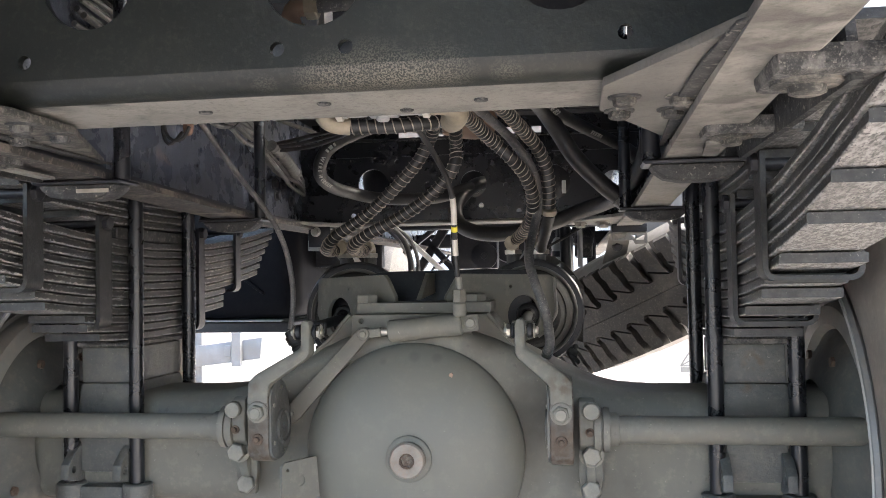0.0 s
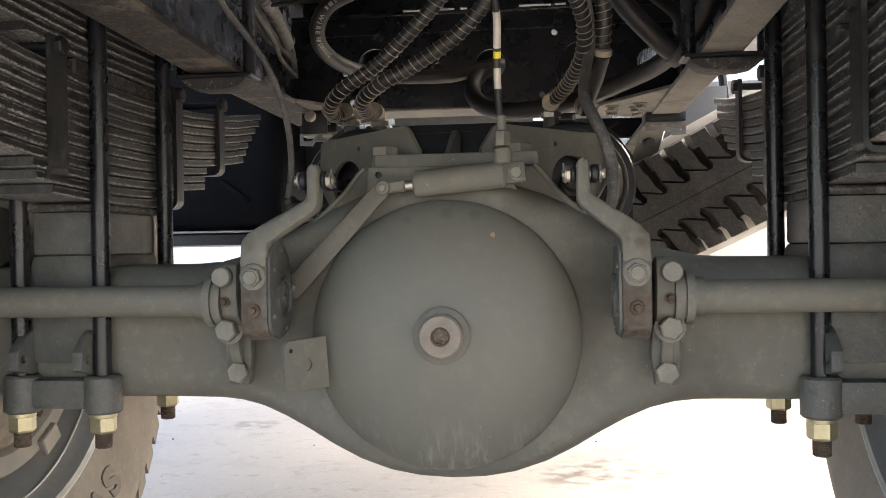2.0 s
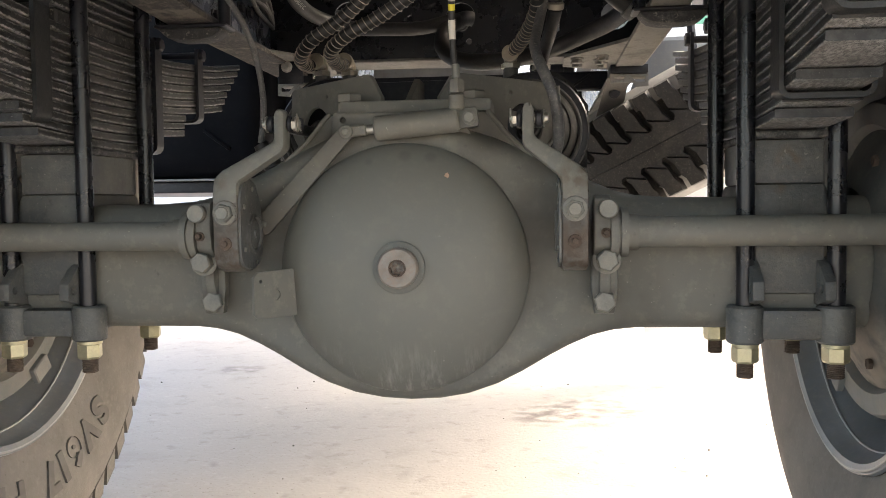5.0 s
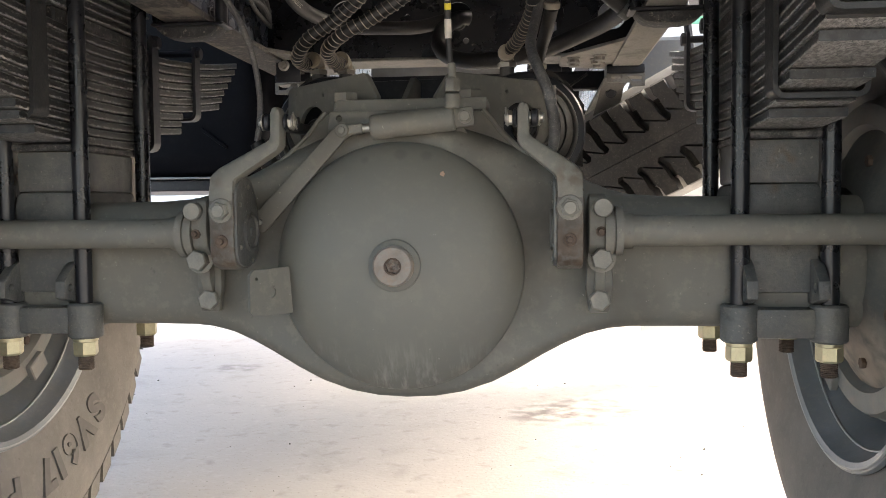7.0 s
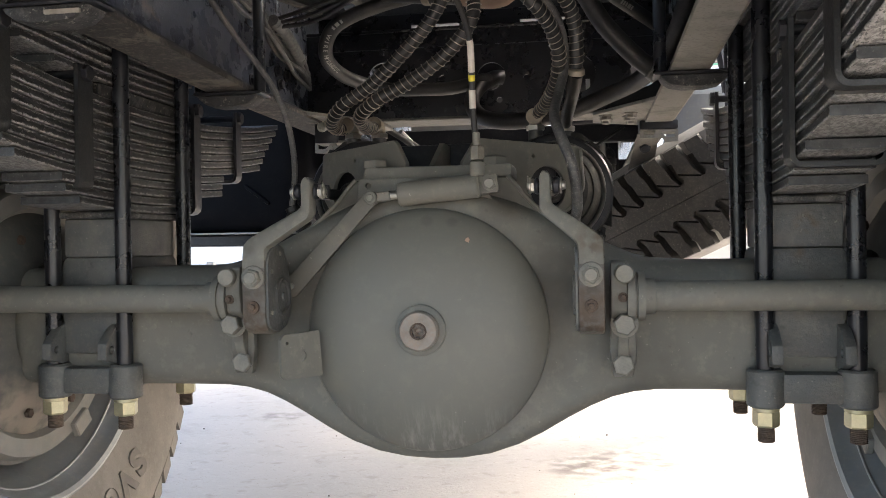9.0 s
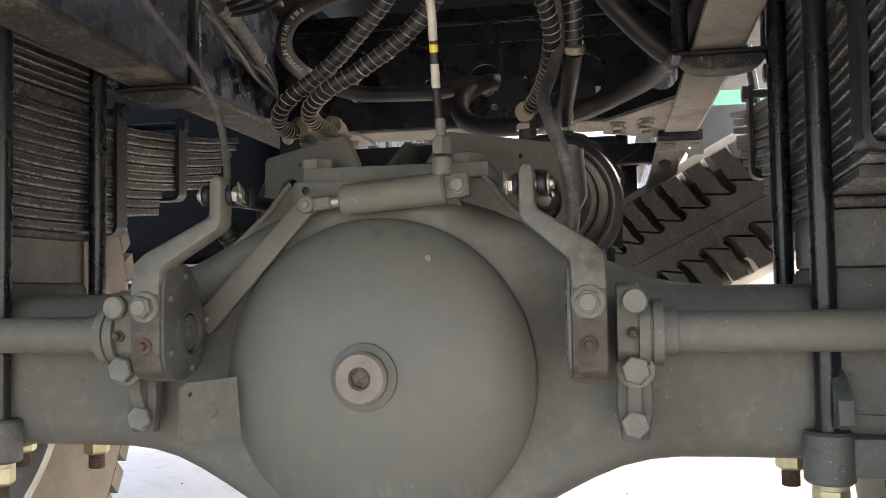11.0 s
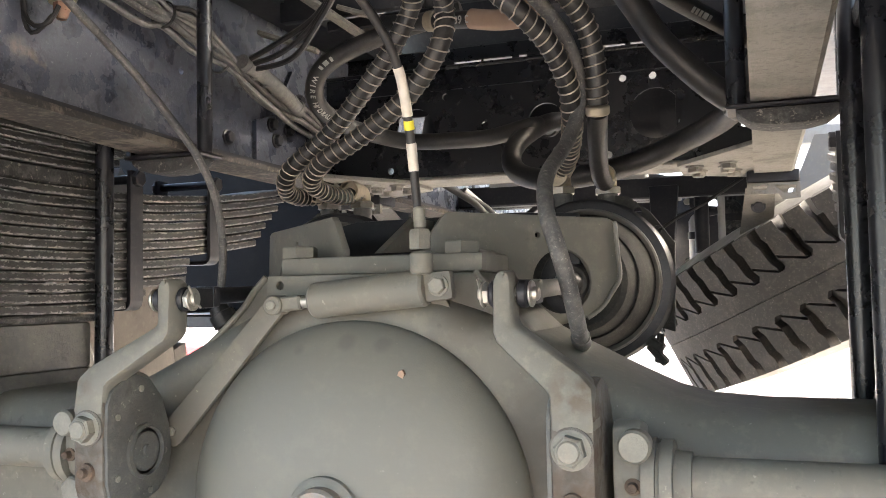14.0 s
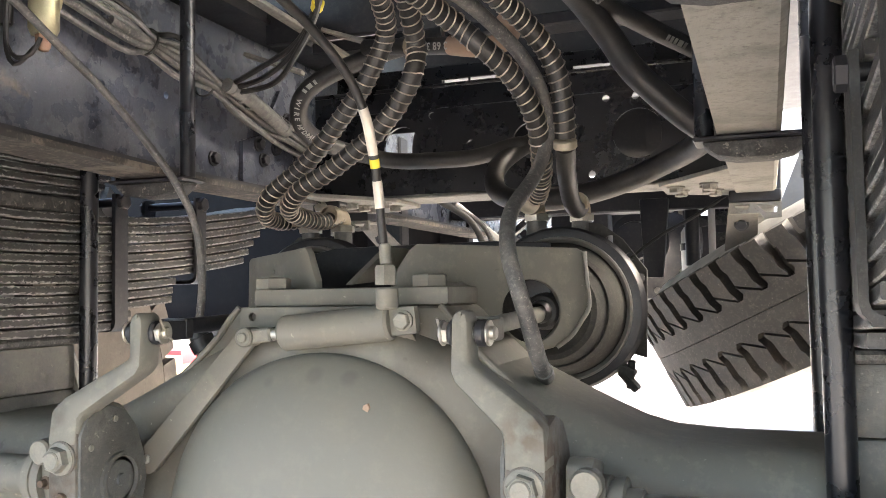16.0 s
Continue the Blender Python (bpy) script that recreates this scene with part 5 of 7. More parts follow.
K = 0.165
def leaf_spring(s):
    x0 = CX + s * 0.509
    rng = random.Random(7 + s)
    o = thing("leaf_spring", "thick muddy leaf spring pack clamped on the axle", "leaf spring", (x0, AY, 0.72), "leaf springs")
    th = 0.0136
    short = 0.0 if s > 0 else 0.045          # the pack on one side ends a little sooner
    near_ends = (1.08, 1.05, 0.97, 0.75, 0.66, 0.58, 0.455, 0.395, 0.37, 0.275, 0.22, 0.19)
    far_ends = (0.594, 0.580, 0.560, 0.540, 0.520, 0.500, 0.485, 0.295, 0.290, 0.285, 0.195, 0.185)
    for i in range(12):
        zc = 0.8825 - (i + 0.5) * th
        b = B()
        leaf(b, x0 + rng.uniform(-0.0018, 0.0018), 0.090, zc, th - 0.0027, AY, AY - near_ends[i] + (short if 2 < i < 10 else 0), AY + far_ends[i], K)
        part("leaf", b, SPRING, o)
    b = B()
    box(b, (x0, AY, 0.894), (0.086, 0.26, 0.022), None, 0.003)
    part("spacer", b, DARKGRIT, o)
    for i in range(7):
        zc = 0.9055 + (i + 0.5) * 0.0122
        b = B()
        leaf(b, x0 + rng.uniform(-0.001, 0.001), 0.088, zc, 0.0096, AY, AY - 0.24 - 0.07 * i, AY + 0.13 + 0.012 * i, 0.10, 8)
        part("helper_leaf", b, SPRING, o)
    b = B()
    box(b, (x0, AY, 0.998), (0.11, 0.25, 0.022), None, 0.006, 2)
    part("top_plate", b, MUDDY, o)
    for y, z0, z1 in ((-0.325 + short * 0.8, 0.752, 0.905), (-0.51 + short, 0.812, 0.935), (0.060, 0.7295, 0.905), (0.246, 0.7985, 0.918)):
        w = 0.036 if y < 0 else 0.026
        b = B()
        def loop(half, low):
            """One side of the strap: down, round the corner and across."""
            c = 0.014 if half > 0.05 else 0.009
            left = [(x0 - half, z1 + 0.012), (x0 - half, low + c)] + [(x0 - half + c - c * math.cos(radians(a)), low + c - c * math.sin(radians(a))) for a in (30, 60, 90)]
            return left + [(2 * x0 - x, z) for x, z in left[::-1]]
        prism(b, loop(0.0535, z0 - 0.008) + loop(0.0475, z0 - 0.002)[::-1], "y", y - w / 2, y + w / 2)
        clip = part("clip", b, STRAP if y < 0 else BLACK, o, "black strap clip round the leaves")
        b = B()
        rod(b, (x0 - 0.060, y, z1 + 0.001), (x0 + 0.060, y, z1 + 0.001), 0.0065, None, 12)
        for q in (-1, 1):
            hexhead(b, (x0 + q * 0.0535, y, z1 + 0.001), (q, 0, 0), 0.012, 0.008)
        part("clip_bolt", b, BLACK, clip)
    for y in (-0.203, -0.008):
        u = thing("u_bolt", "glossy black spring U-bolt with yellow zinc nuts", "u-bolt", (x0, y, 0.40), "spring U-bolts")
        b = B()
        pts = [(x0 - 0.057, y, 0.432), (x0 - 0.057, y, 0.6), (x0 - 0.057, y, 0.985)]
        pts += [(x0 + 0.057 * math.cos(math.pi - math.pi * k / 10), y, 0.99 + 0.035 * math.sin(math.pi * k / 10)) for k in range(1, 10)]
        pts += [(x0 + 0.057, y, 0.985), (x0 + 0.057, y, 0.6), (x0 + 0.057, y, 0.432)]
        pipe(b, pts, 0.0118, 20, 0.02)
        part("bow", b, GLOSS, u)
        for dx in (-0.057, 0.057):
            b = B()
            lathe(b, (x0 + dx, y, 0.4435), (0, 0, -1), [(0, 0), (0, 0.0172), (0.005, 0.0172), (0.006, 0.0158)], 28)
            hexhead(b, (x0 + dx, y, 0.4375), (0, 0, -1), 0.0172, 0.020)
            part("nut", b, YZINC, u, "yellow zinc flanged nut")
            b = B()
            lathe(b, (x0 + dx, y, 0.418), (0, 0, -1), [(0, 0.0108)] + [(0.0012 * k, 0.0111 - 0.0008 * (k % 2)) for k in range(1, 17)] + [(0.0205, 0.0092), (0.0205, 0)], 20)
            part("thread", b, RUST, u, "rusty threaded end")
    return o

for s in (-1, 1):
    leaf_spring(s)

# ---- wheels ----
def tyre_profile():
    """Half section of the tyre from bead to bead: offset along the axis from the mid-plane, radius."""
    return [(0.120, 0.284), (0.134, 0.293), (0.142, 0.315), (0.150, 0.35), (0.1545, 0.395), (0.155, 0.43), (0.150, 0.465), (0.132, 0.50), (0.105, 0.512), (0.095, 0.520), (0.0365, 0.530), (0.0355, 0.5533), (0.0015, 0.5536), (0, 0.5515)]

def tread_lug(flip, n):
    """A shoulder lug, made once at the top of the tyre: axis along x, radius along z."""
    b = B()
    f = -1 if flip else 1
    k = 48 / n
    half = 0.0362 * k
    if n < 60:
        # close-set road blocks with narrow cuts
        ring = [(0.1150, -half + 0.0095), (0.095, -half + 0.0090), (0.020, -half + 0.0110), (0.020, half - 0.0090), (0.095, half - 0.0095), (0.1150, half - 0.0095)]
        prism(b, [(f * x, y) for x, y in ring], "z", 0.490, 0.5535)
        for v in b.verts:
            if v.co.z < 0.51 and abs(v.co.x) > 0.11:
                v.co.x *= 1.19
        return b
    edge = ((0.1340, 0.0, 0.0085), (0.106, 0.001, 0.0078), (0.095, 0.007, 0.0080), (0.060, 0.010, 0.0072), (0.046, 0.017, 0.0072), (0.035, 0.017, 0.0015))
    lo = [(f * x, -half + f * d + g) for x, d, g in edge]
    hi = [(f * x, half + f * d - g) for x, d, g in edge[::-1]]
    if n > 50:
        # a narrow zigzag cut parts the shoulder block from the rib
        lo = [(x, -half + d + g * 1.25) for x, d, g in edge]
        hi = [(x, half + d - g * 1.25) for x, d, g in edge[::-1]]
        tip, mid = (0.035, half + 0.013), (0.064, -half + 0.0105 + 0.009)
        outer = lo[:4] + [(mid[0] + 0.003, mid[1]), (tip[0] + 0.0045, tip[1] - 0.004)] + hi[1:]
        inner = [(mid[0] - 0.003, mid[1])] + lo[4:] + [(tip[0], tip[1] - 0.005)]
        for ring in (outer, inner):
            prism(b, [(f * x, -f * y) for x, y in ring], "z", 0.514, 0.5535)
    else:
        prism(b, lo + hi, "z", 0.514, 0.5535)
    for v in b.verts:
        if n > 50 and abs(v.co.x) > 0.12 and v.co.z > 0.54:
            v.co.x *= 0.955
    return b

LUGS = {}
def tyre(parent, m, mat, n=48, wall=None):
    b = B()
    p = tyre_profile()
    if n < 60:
        p = p[:7] + [(0.134, 0.493), (0.100, 0.506), (0.050, 0.516), (0, 0.518)]
    prof = p + [(-x, r) for x, r in p[-2::-1]]
    lathe(b, (0, 0, 0), (1, 0, 0), prof, 96)
    ob = new("tyre", finish(b, "tyre", mat))
    ob.parent = parent
    ob.matrix_local = m
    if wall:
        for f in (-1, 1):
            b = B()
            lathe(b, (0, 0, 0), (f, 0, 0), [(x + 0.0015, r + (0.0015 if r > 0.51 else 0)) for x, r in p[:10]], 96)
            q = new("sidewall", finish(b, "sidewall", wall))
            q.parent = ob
    for flip in (0, 1):
        key = (flip, mat.name, n)
        if key not in LUGS:
            LUGS[key] = finish(tread_lug(flip, n), "tread_lug", mat)
        for i in range(n):
            q = new("tread_lug", LUGS[key])
            q.parent = ob
            q.matrix_local = Matrix.Rotation(2 * math.pi * (i + (0.5 * flip if n > 60 else 0)) / n, 4, "X")
    return ob

def text_mesh(body, size, depth, mat, name, bold=0.0):
    cu = bpy.data.curves.new(name, "FONT")
    cu.body, cu.size, cu.extrude, cu.align_x, cu.align_y = body, size, depth, "CENTER", "CENTER"
    cu.offset = bold
    tmp = bpy.data.objects.new(name, cu)
    me = bpy.data.meshes.new_from_object(tmp)
    bpy.data.objects.remove(tmp)
    bpy.data.curves.remove(cu)
    me.materials.clear()
    me.materials.append(mat)
    return me

def wheel(s):
    cx = -0.775 if s < 0 else 0.745
    o = thing("truck_wheel", "dusty truck tyre with raised lettering on a grey steel rim", "wheel", (cx, AY, 0.0), "rear wheels")
    base = Matrix.Translation((0, 0, AZ))
    t = tyre(o, base, TYRE, 58)
    # inner side is towards the middle of the truck
    inn = -s
    b = B()
    lathe(b, (cx, AY, AZ), (inn, 0, 0), [(0.120, 0.284), (0.138, 0.294), (0.144, 0.292), (0.1460, 0.285), (0.143, 0.278), (0.131, 0.274), (0.119, 0.268), (0.1130, 0.2625), (0.110, 0.2645), (0.104, 0.2615), (0.090, 0.252), (0.076, 0.248), (0.066, 0.240), (0.02, 0.236), (-0.06, 0.24), (-0.10, 0.27)], 72)
    rim = part("rim", b, RIM, o, "grey painted rim with a bright edge")
    # thin pale rings along two edges of the rim
    for ax, r in ((0.1448, 0.2870), (0.1125, 0.2635)):
        b = B()
        lathe(b, (cx, AY, AZ), (inn, 0, 0), [(ax + 0.0022 * math.cos(radians(a)), r + 0.0022 * math.sin(radians(a))) for a in range(0, 361, 45)], 72)
        part("worn_edge", b, ALLOY, rim, "bright rim edge")
    b = B()
    lathe(b, (cx, AY, AZ), (inn, 0, 0), [(-0.06, 0), (-0.06, 0.24), (-0.05, 0.24), (-0.035, 0.19), (-0.03, 0)], 48)
    part("wheel_disc", b, DRUM, o)
    b = B()
    lathe(b, (cx, AY, AZ), (inn, 0, 0), [(-0.03, 0.20), (0.02, 0.219), (0.070, 0.220), (0.074, 0.226), (0.084, 0.227), (0.087, 0.221), (0.104, 0.219), (0.112, 0.214), (0.113, 0.186), (0.104, 0.180), (0.10, 0.178)], 64)
    part("brake_drum", b, DRUM, o, "dusty pale brake drum")
    b = B()
    lathe(b, (cx, AY, AZ), (inn, 0, 0), [(0.100, 0.180), (0.104, 0.172), (0.120, 0.150), (0.130, 0.13), (0.14, 0.10)], 48)
    shield = part("dust_shield", b, SHIELD, o, "dusty brake dust shield")
    for a in (20, 65, 115, 160, 205, 250, 295, 340):
        b = B()
        p = (cx + inn * 0.1235, AY + 0.147 * math.cos(radians(a)), AZ + 0.147 * math.sin(radians(a)))
        hexhead(b, p, (inn, 0, 0), 0.008, 0.006)
        part("shield_bolt", b, RUST, shield)
    for a in (215, 300):
        b = B()
        p = Vector((cx + inn * 0.116, AY + 0.212 * math.cos(radians(a)), AZ + 0.212 * math.sin(radians(a))))
        box(b, p, (0.012, 0.045, 0.03), Matrix.Rotation(radians(a + 90), 3, "X"), 0.002)
        part("drum_tab", b, DRUM, o)
    for k, ch in enumerate("SV617 PLUS"):
        if ch == " " or s > 0:
            continue
        me = text_mesh(ch, 0.071, 0.0022, LETTER, "letter", 0.0038)
        q = new("raised_letter", me)
        q.parent = t
        # letters stand with their heads outwards round the lower part of the wall
        ang = radians((-51, -59, -67, -73.5, -79.5, 0, -94, -102, -110, -117)[k])
        r = 0.362
        up = Vector((0.0, math.cos(ang), math.sin(ang)))
        lean = math.atan2(0.0065, 0.045)
        nrm = Vector((inn * math.cos(lean), 0, 0)) - up * math.sin(lean)
        up = up * math.cos(lean) + Vector((inn * math.sin(lean), 0, 0))
        side = up.cross(nrm)
        mm = Matrix((side, up, nrm)).transposed().to_4x4()
        mm.translation = Vector((inn * 0.1525, math.cos(ang) * r, math.sin(ang) * r))
        q.matrix_local = mm
        tagged(q, "raised letter on the tyre wall")
    return o

for s in (-1, 1):
    wheel(s)

def spare_wheel():
    o = thing("spare_wheel", "black spare truck tyre with deep lugs slung under the frame", "wheel", (0.644, 1.215, 0.55))
    c = Vector((0.644, 1.215, 0.859)) - Vector(o.location)
    ax = Vector((-math.sin(0.483), -0.01, math.cos(0.483))).normalized()   # near upright, leaning
    m = Matrix.Translation(c + ax * 0.007) @ Vector((1, 0, 0)).rotation_difference(ax).to_matrix().to_4x4() @ Matrix.Diagonal((0.94, 1, 1, 1))
    # sidewalls take the pale tone with daylight painted in
    tyre(o, m, SPARE, 62, LITWALL)
    b = B()
    w = o.location + c
    lathe(b, w, ax, [(-0.12, 0.284), (-0.11, 0.27), (-0.06, 0.255), (0.06, 0.25), (0.11, 0.27), (0.12, 0.284)], 48)
    part("rim", b, RIM, o)
    b = B()
    lathe(b, w, ax, [(-0.02, 0), (-0.02, 0.25), (-0.005, 0.25), (0.0, 0.13), (0.03, 0.10), (0.03, 0)], 32)
    part("rim_disc", b, RIM, o)
    b = B()
    pipe(b, [tuple(w + ax * 0.03), tuple(w + Vector((-0.02, 0, 0.2))), (0.60, 1.215, 1.25)], 0.012, 8)
    part("sling", b, BLACK, o)
    return o

spare_wheel()

def fuel_tank():
    o = thing("fuel_tank", "dark painted tank beside the frame rail with a pressed rib", "tank", (-0.85, 1.2, 0.69))
    b = B()
    box(b, (-0.86, 1.25, 0.97), (0.70, 0.92, 0.53), None, 0.06, 5)
    part("shell", b, TANK, o)
    b = B()
    box(b, (-0.638, 0.790, 0.802), (0.085, 0.012, 0.010), Matrix.Rotation(radians(36), 3, "Y"), 0.004, 2)
    part("rib", b, TANK, o)
    b = B()
    box(b, (-0.88, 1.25, 0.7015), (0.64, 0.90, 0.005), None, 0.002)
    part("bottom_strip", b, ALLOY, o)
    b = B()
    box(b, (-0.86, 1.25, 0.683), (0.66, 0.86, 0.030), None, 0.004)
    part("tray", b, BLACK, o)
    for y in (1.0, 1.5):
        b = B()
        box(b, (-0.48, y, 1.0), (0.12, 0.05, 0.30), None, 0.005)
        part("tank_bracket", b, BLACK, o)
    return o

fuel_tank()

# ---- hoses and lines ----
def sprung_hose(pts, r, label, t0=0.0, t1=1.0, plain=False):
    o = thing("coil_hose" if not plain else "hose", label, "hose", pts[-1], "air hoses")
    b = B()
    pipe(b, pts, r, 14, 0.008)
    part("hose_body", b, HOSE, o)
    b = B()
    coil(b, pts, r + 0.0007, 0.0105, 0.0008, 6, t0, t1)
    part("wire_coil", b, WIRE, o, "wound steel wire guard")
    return o

R_H = 0.0105
sprung_hose([(0.03, -0.36, 1.055), (0.035, -0.22, 1.10), (0.016, -0.081, 1.068), (-0.015, -0.06, 1.015), (-0.064, -0.042, 0.968), (-0.118, -0.024, 0.925), (-0.175, -0.01, 0.892), (-0.205, 0.03, 0.872), (-0.21, 0.08, 0.868), (-0.198, 0.122, 0.874)], R_H, "black air hose in a wound wire guard")
sprung_hose([(0.07, -0.36, 1.06), (0.068, -0.2, 1.095), (0.055, -0.096, 1.045), (0.05, -0.092, 0.998), (0.004, -0.075, 0.950), (-0.062, -0.062, 0.911), (-0.105, -0.055, 0.892), (-0.142, -0.02, 0.874), (-0.150, 0.03, 0.866), (-0.150, 0.08, 0.866), (-0.148, 0.125, 0.876)], R_H, "black air hose in a wound wire guard")
sprung_hose([(0.055, -0.42, 1.03), (0.085, -0.29, 1.052), (0.119, -0.17, 1.031), (0.147, -0.15, 1.005), (0.168, -0.119, 0.981), (0.18, -0.085, 0.95), (0.177, -0.043, 0.917), (0.158, 0.03, 0.893), (0.136, 0.09, 0.878)], R_H, "black air hose in a wound wire guard")
sprung_hose([(0.09, -0.42, 1.04), (0.13, -0.28, 1.07), (0.17, -0.15, 1.045), (0.193, -0.105, 1.018), (0.204, -0.081, 0.991), (0.207, -0.065, 0.956), (0.205, -0.05, 0.925)], R_H, "black air hose in a wound wire guard")
o = thing("hose_joint", "brass joint with a bent black hose end", "fitting", (0.207, -0.06, 0.87))
b = B()
rod(b, (0.2064, -0.060, 0.925), (0.2059, -0.056, 0.916), 0.0125, None, 18)
part("crimp", b, BRASS, o, "brass crimp sleeve")
b = B()
pipe(b, [(0.206, -0.056, 0.918), (0.199, -0.02, 0.893), (0.190, 0.04, 0.874), (0.186, 0.09, 0.866), (0.1845, 0.125, 0.872)], 0.0105, 14)
part("hose_end", b, HOSE, o)

def plain_hose(name, pts, r, mat, label, seg=16):
    o = thing(name, label, "hose", pts[-1], "hoses")
    b = B()
    pipe(b, pts, r, seg)
    part("hose_body", b, mat, o)
    a, e = Vector(pts[-2]), Vector(pts[-1])
    d = (a - e).normalized()
    b = B()
    lathe(b, e, d, [(-0.002, 0), (-0.002, r * 1.08), (0.0, r * 1.22), (0.016, r * 1.22), (0.018, r * 1.02)], 16)
    part("end_fitting", b, CAST, o, "grey crimped end fitting")
    return o

plain_hose("hose", [(0.05, -0.42, 1.05), (0.09, -0.30, 1.07), (0.135, -0.17, 1.047), (0.157, -0.108, 1.026), (0.177, -0.09, 0.998), (0.187, -0.067, 0.966), (0.188, -0.057, 0.93), (0.180, -0.081, 0.888), (0.175, -0.156, 0.844), (0.185, -0.205, 0.807), (0.197, -0.222, 0.776), (0.204, -0.215, 0.745), (0.206, -0.19, 0.712), (0.2, -0.14, 0.69)], 0.0074, GREYHOSE, "dusty grey rubber hose looping down to the axle")
cable = thing("brake_cable", "thin dusty cable running down beside the frame rail", "cable", (-0.244, -0.05, 0.70), "cables")
b = B()
pipe(b, [(-0.34, -0.36, 1.12), (-0.345, -0.26, 1.095), (-0.338, -0.19, 1.055), (-0.330, -0.135, 1.02), (-0.312, -0.105, 0.984), (-0.283, -0.095, 0.944), (-0.263, -0.075, 0.903), (-0.252, -0.055, 0.856), (-0.244, -0.053, 0.802), (-0.244, -0.055, 0.76), (-0.2475, -0.058, 0.728)], 0.0048, 10)
part("sheath", b, GREYHOSE, cable)
b = B()
P0, P1 = Vector((-0.2480, -0.058, 0.7270)), Vector((-0.2240, -0.050, 0.6800))
lathe(b, P0, P1 - P0, [(0, 0), (0, 0.011), (0.008, 0.0125), (0.009, 0.0155), (0.024, 0.0155), (0.025, 0.0130), (0.029, 0.0130), (0.030, 0.0145), (0.040, 0.0145), (0.042, 0.0115), (0.053, 0.0105), (0.053, 0)], 14)
part("plug", b, HOSE, cable, "black ribbed plug")
plain_hose("hydraulic_hose", [(-0.05, 0.28, 1.16), (-0.17, 0.27, 1.135), (-0.245, 0.245, 1.10), (-0.272, 0.235, 1.066), (-0.285, 0.27, 1.035), (-0.278, 0.344, 1.018), (-0.25, 0.415, 1.010), (-0.20, 0.44, 1.000), (-0.13, 0.44, 0.996), (-0.06, 0.46, 1.0), (0.0, 0.50, 1.022), (0.01, 0.60, 1.035)], 0.0142, HOSE, "thick black hydraulic hose with pale printing")
plain_hose("coolant_pipe", [(0.05, 0.70, 1.05), (0.03, 0.60, 1.045), (0.008, 0.53, 1.026), (-0.014, 0.46, 0.988), (-0.014, 0.41, 0.952), (0.010, 0.375, 0.922), (0.06, 0.345, 0.907), (0.13, 0.33, 0.908), (0.20, 0.35, 0.927), (0.26, 0.335, 0.948), (0.32, 0.26, 0.964), (0.355, 0.15, 0.985), (0.378, 0.05, 1.03), (0.385, 0.0, 1.11), (0.385, -0.04, 1.20)], 0.0165, HOSE, "thick black rubber pipe bent through the crossmember")
plain_hose("hose", [(0.10, -0.30, 1.10), (0.14, -0.12, 1.13), (0.185, 0.05, 1.13), (0.222, 0.117, 1.085), (0.249, 0.125, 1.041), (0.279, 0.137, 1.008), (0.315, 0.15, 0.975), (0.345, 0.16, 0.955)], 0.0165, HOSE, "thick black rubber hose along the frame")
plain_hose("hydraulic_hose", [(0.17, -0.12, 1.21), (0.195, 0.0, 1.16), (0.218, 0.09, 1.122), (0.26, 0.18, 1.108), (0.314, 0.274, 1.095), (0.37, 0.37, 1.08), (0.39, 0.45, 1.07)], 0.0125, HOSE, "black hydraulic hose with pale printing")

vent = thing("vent_line", "thin black line with white and yellow tape into a steel fitting", "cable", (0.0715, -0.213, 0.775))
V = [(0.04, -0.45, 1.015), (0.045, -0.40, 1.01), (0.052, -0.32, 0.990), (0.064, -0.275, 0.959), (0.069, -0.25, 0.929), (0.068, -0.231, 0.898), (0.067, -0.218, 0.864), (0.068, -0.213, 0.83), (0.0715, -0.213, 0.795)]
b = B()
pipe(b, V, 0.0042, 12)
part("line", b, HOSE, vent)
for i0, i1, mat, lab in ((0.60, 0.735, TAPE, "white tape wrap"), (0.737, 0.770, YTAPE, "yellow tape band"), (0.790, 0.875, TAPE, "white tape wrap")):
    pl = spline(V, 0.004)
    sub = pl[int(i0 * len(pl)):int(i1 * len(pl))]
    b = B()
    pipe(b, sub, 0.0047, 12, smooth=False)
    part("tape", b, mat, vent, lab)
b = B()
rod(b, (0.0715, -0.213, 0.795), (0.0705, -0.213, 0.815), 0.0055, None, 14)
hexhead(b, (0.0715, -0.213, 0.777), (0, 0, 1), 0.0105, 0.018)
part("fitting", b, BOLT, vent, "grey hexagon fitting")

loom = thing("wiring_loom", "bundle of dusty cables and conduit along the frame rail", "wiring loom", (-0.39, 0.2, 1.04))
strands = ((0.0, 0.0, 0.0048, GREYHOSE), (0.006, 0.012, 0.0042, PALECABLE), (-0.002, 0.022, 0.0036, PALECABLE), (0.010, -0.010, 0.0050, GREYHOSE), (0.004, 0.034, 0.0040, HOSE), (0.014, 0.020, 0.0034, PALECABLE), (-0.004, -0.020, 0.0046, PALECABLE))
for dx, dz, r, mt in strands:
    b = B()
    near = 0.35
    pipe(b, [(-0.41 + dx, -0.45, 1.185 + dz), (-0.402 + dx, -0.2, 1.155 + dz), (-0.395 + dx, -0.02, 1.122 + dz), (-0.384 + dx * 0.8, 0.02, 1.113 + dz * 0.5), (-0.380 + dx * 0.6, 0.08, 1.104 + dz), (-0.372 + dx * 0.6, 0.148, 1.086 + dz * near), (-0.372 - dx, 0.21, 1.072 + dz * 0.8), (-0.376 - dx, 0.29, 1.055 + dz * 0.9), (-0.385 + dx, 0.38, 1.045 + dz * 0.8), (-0.395, 0.50, 1.03 + dz * 0.6)], r, 8)
    part("cable", b, mt, loom)
b = B()
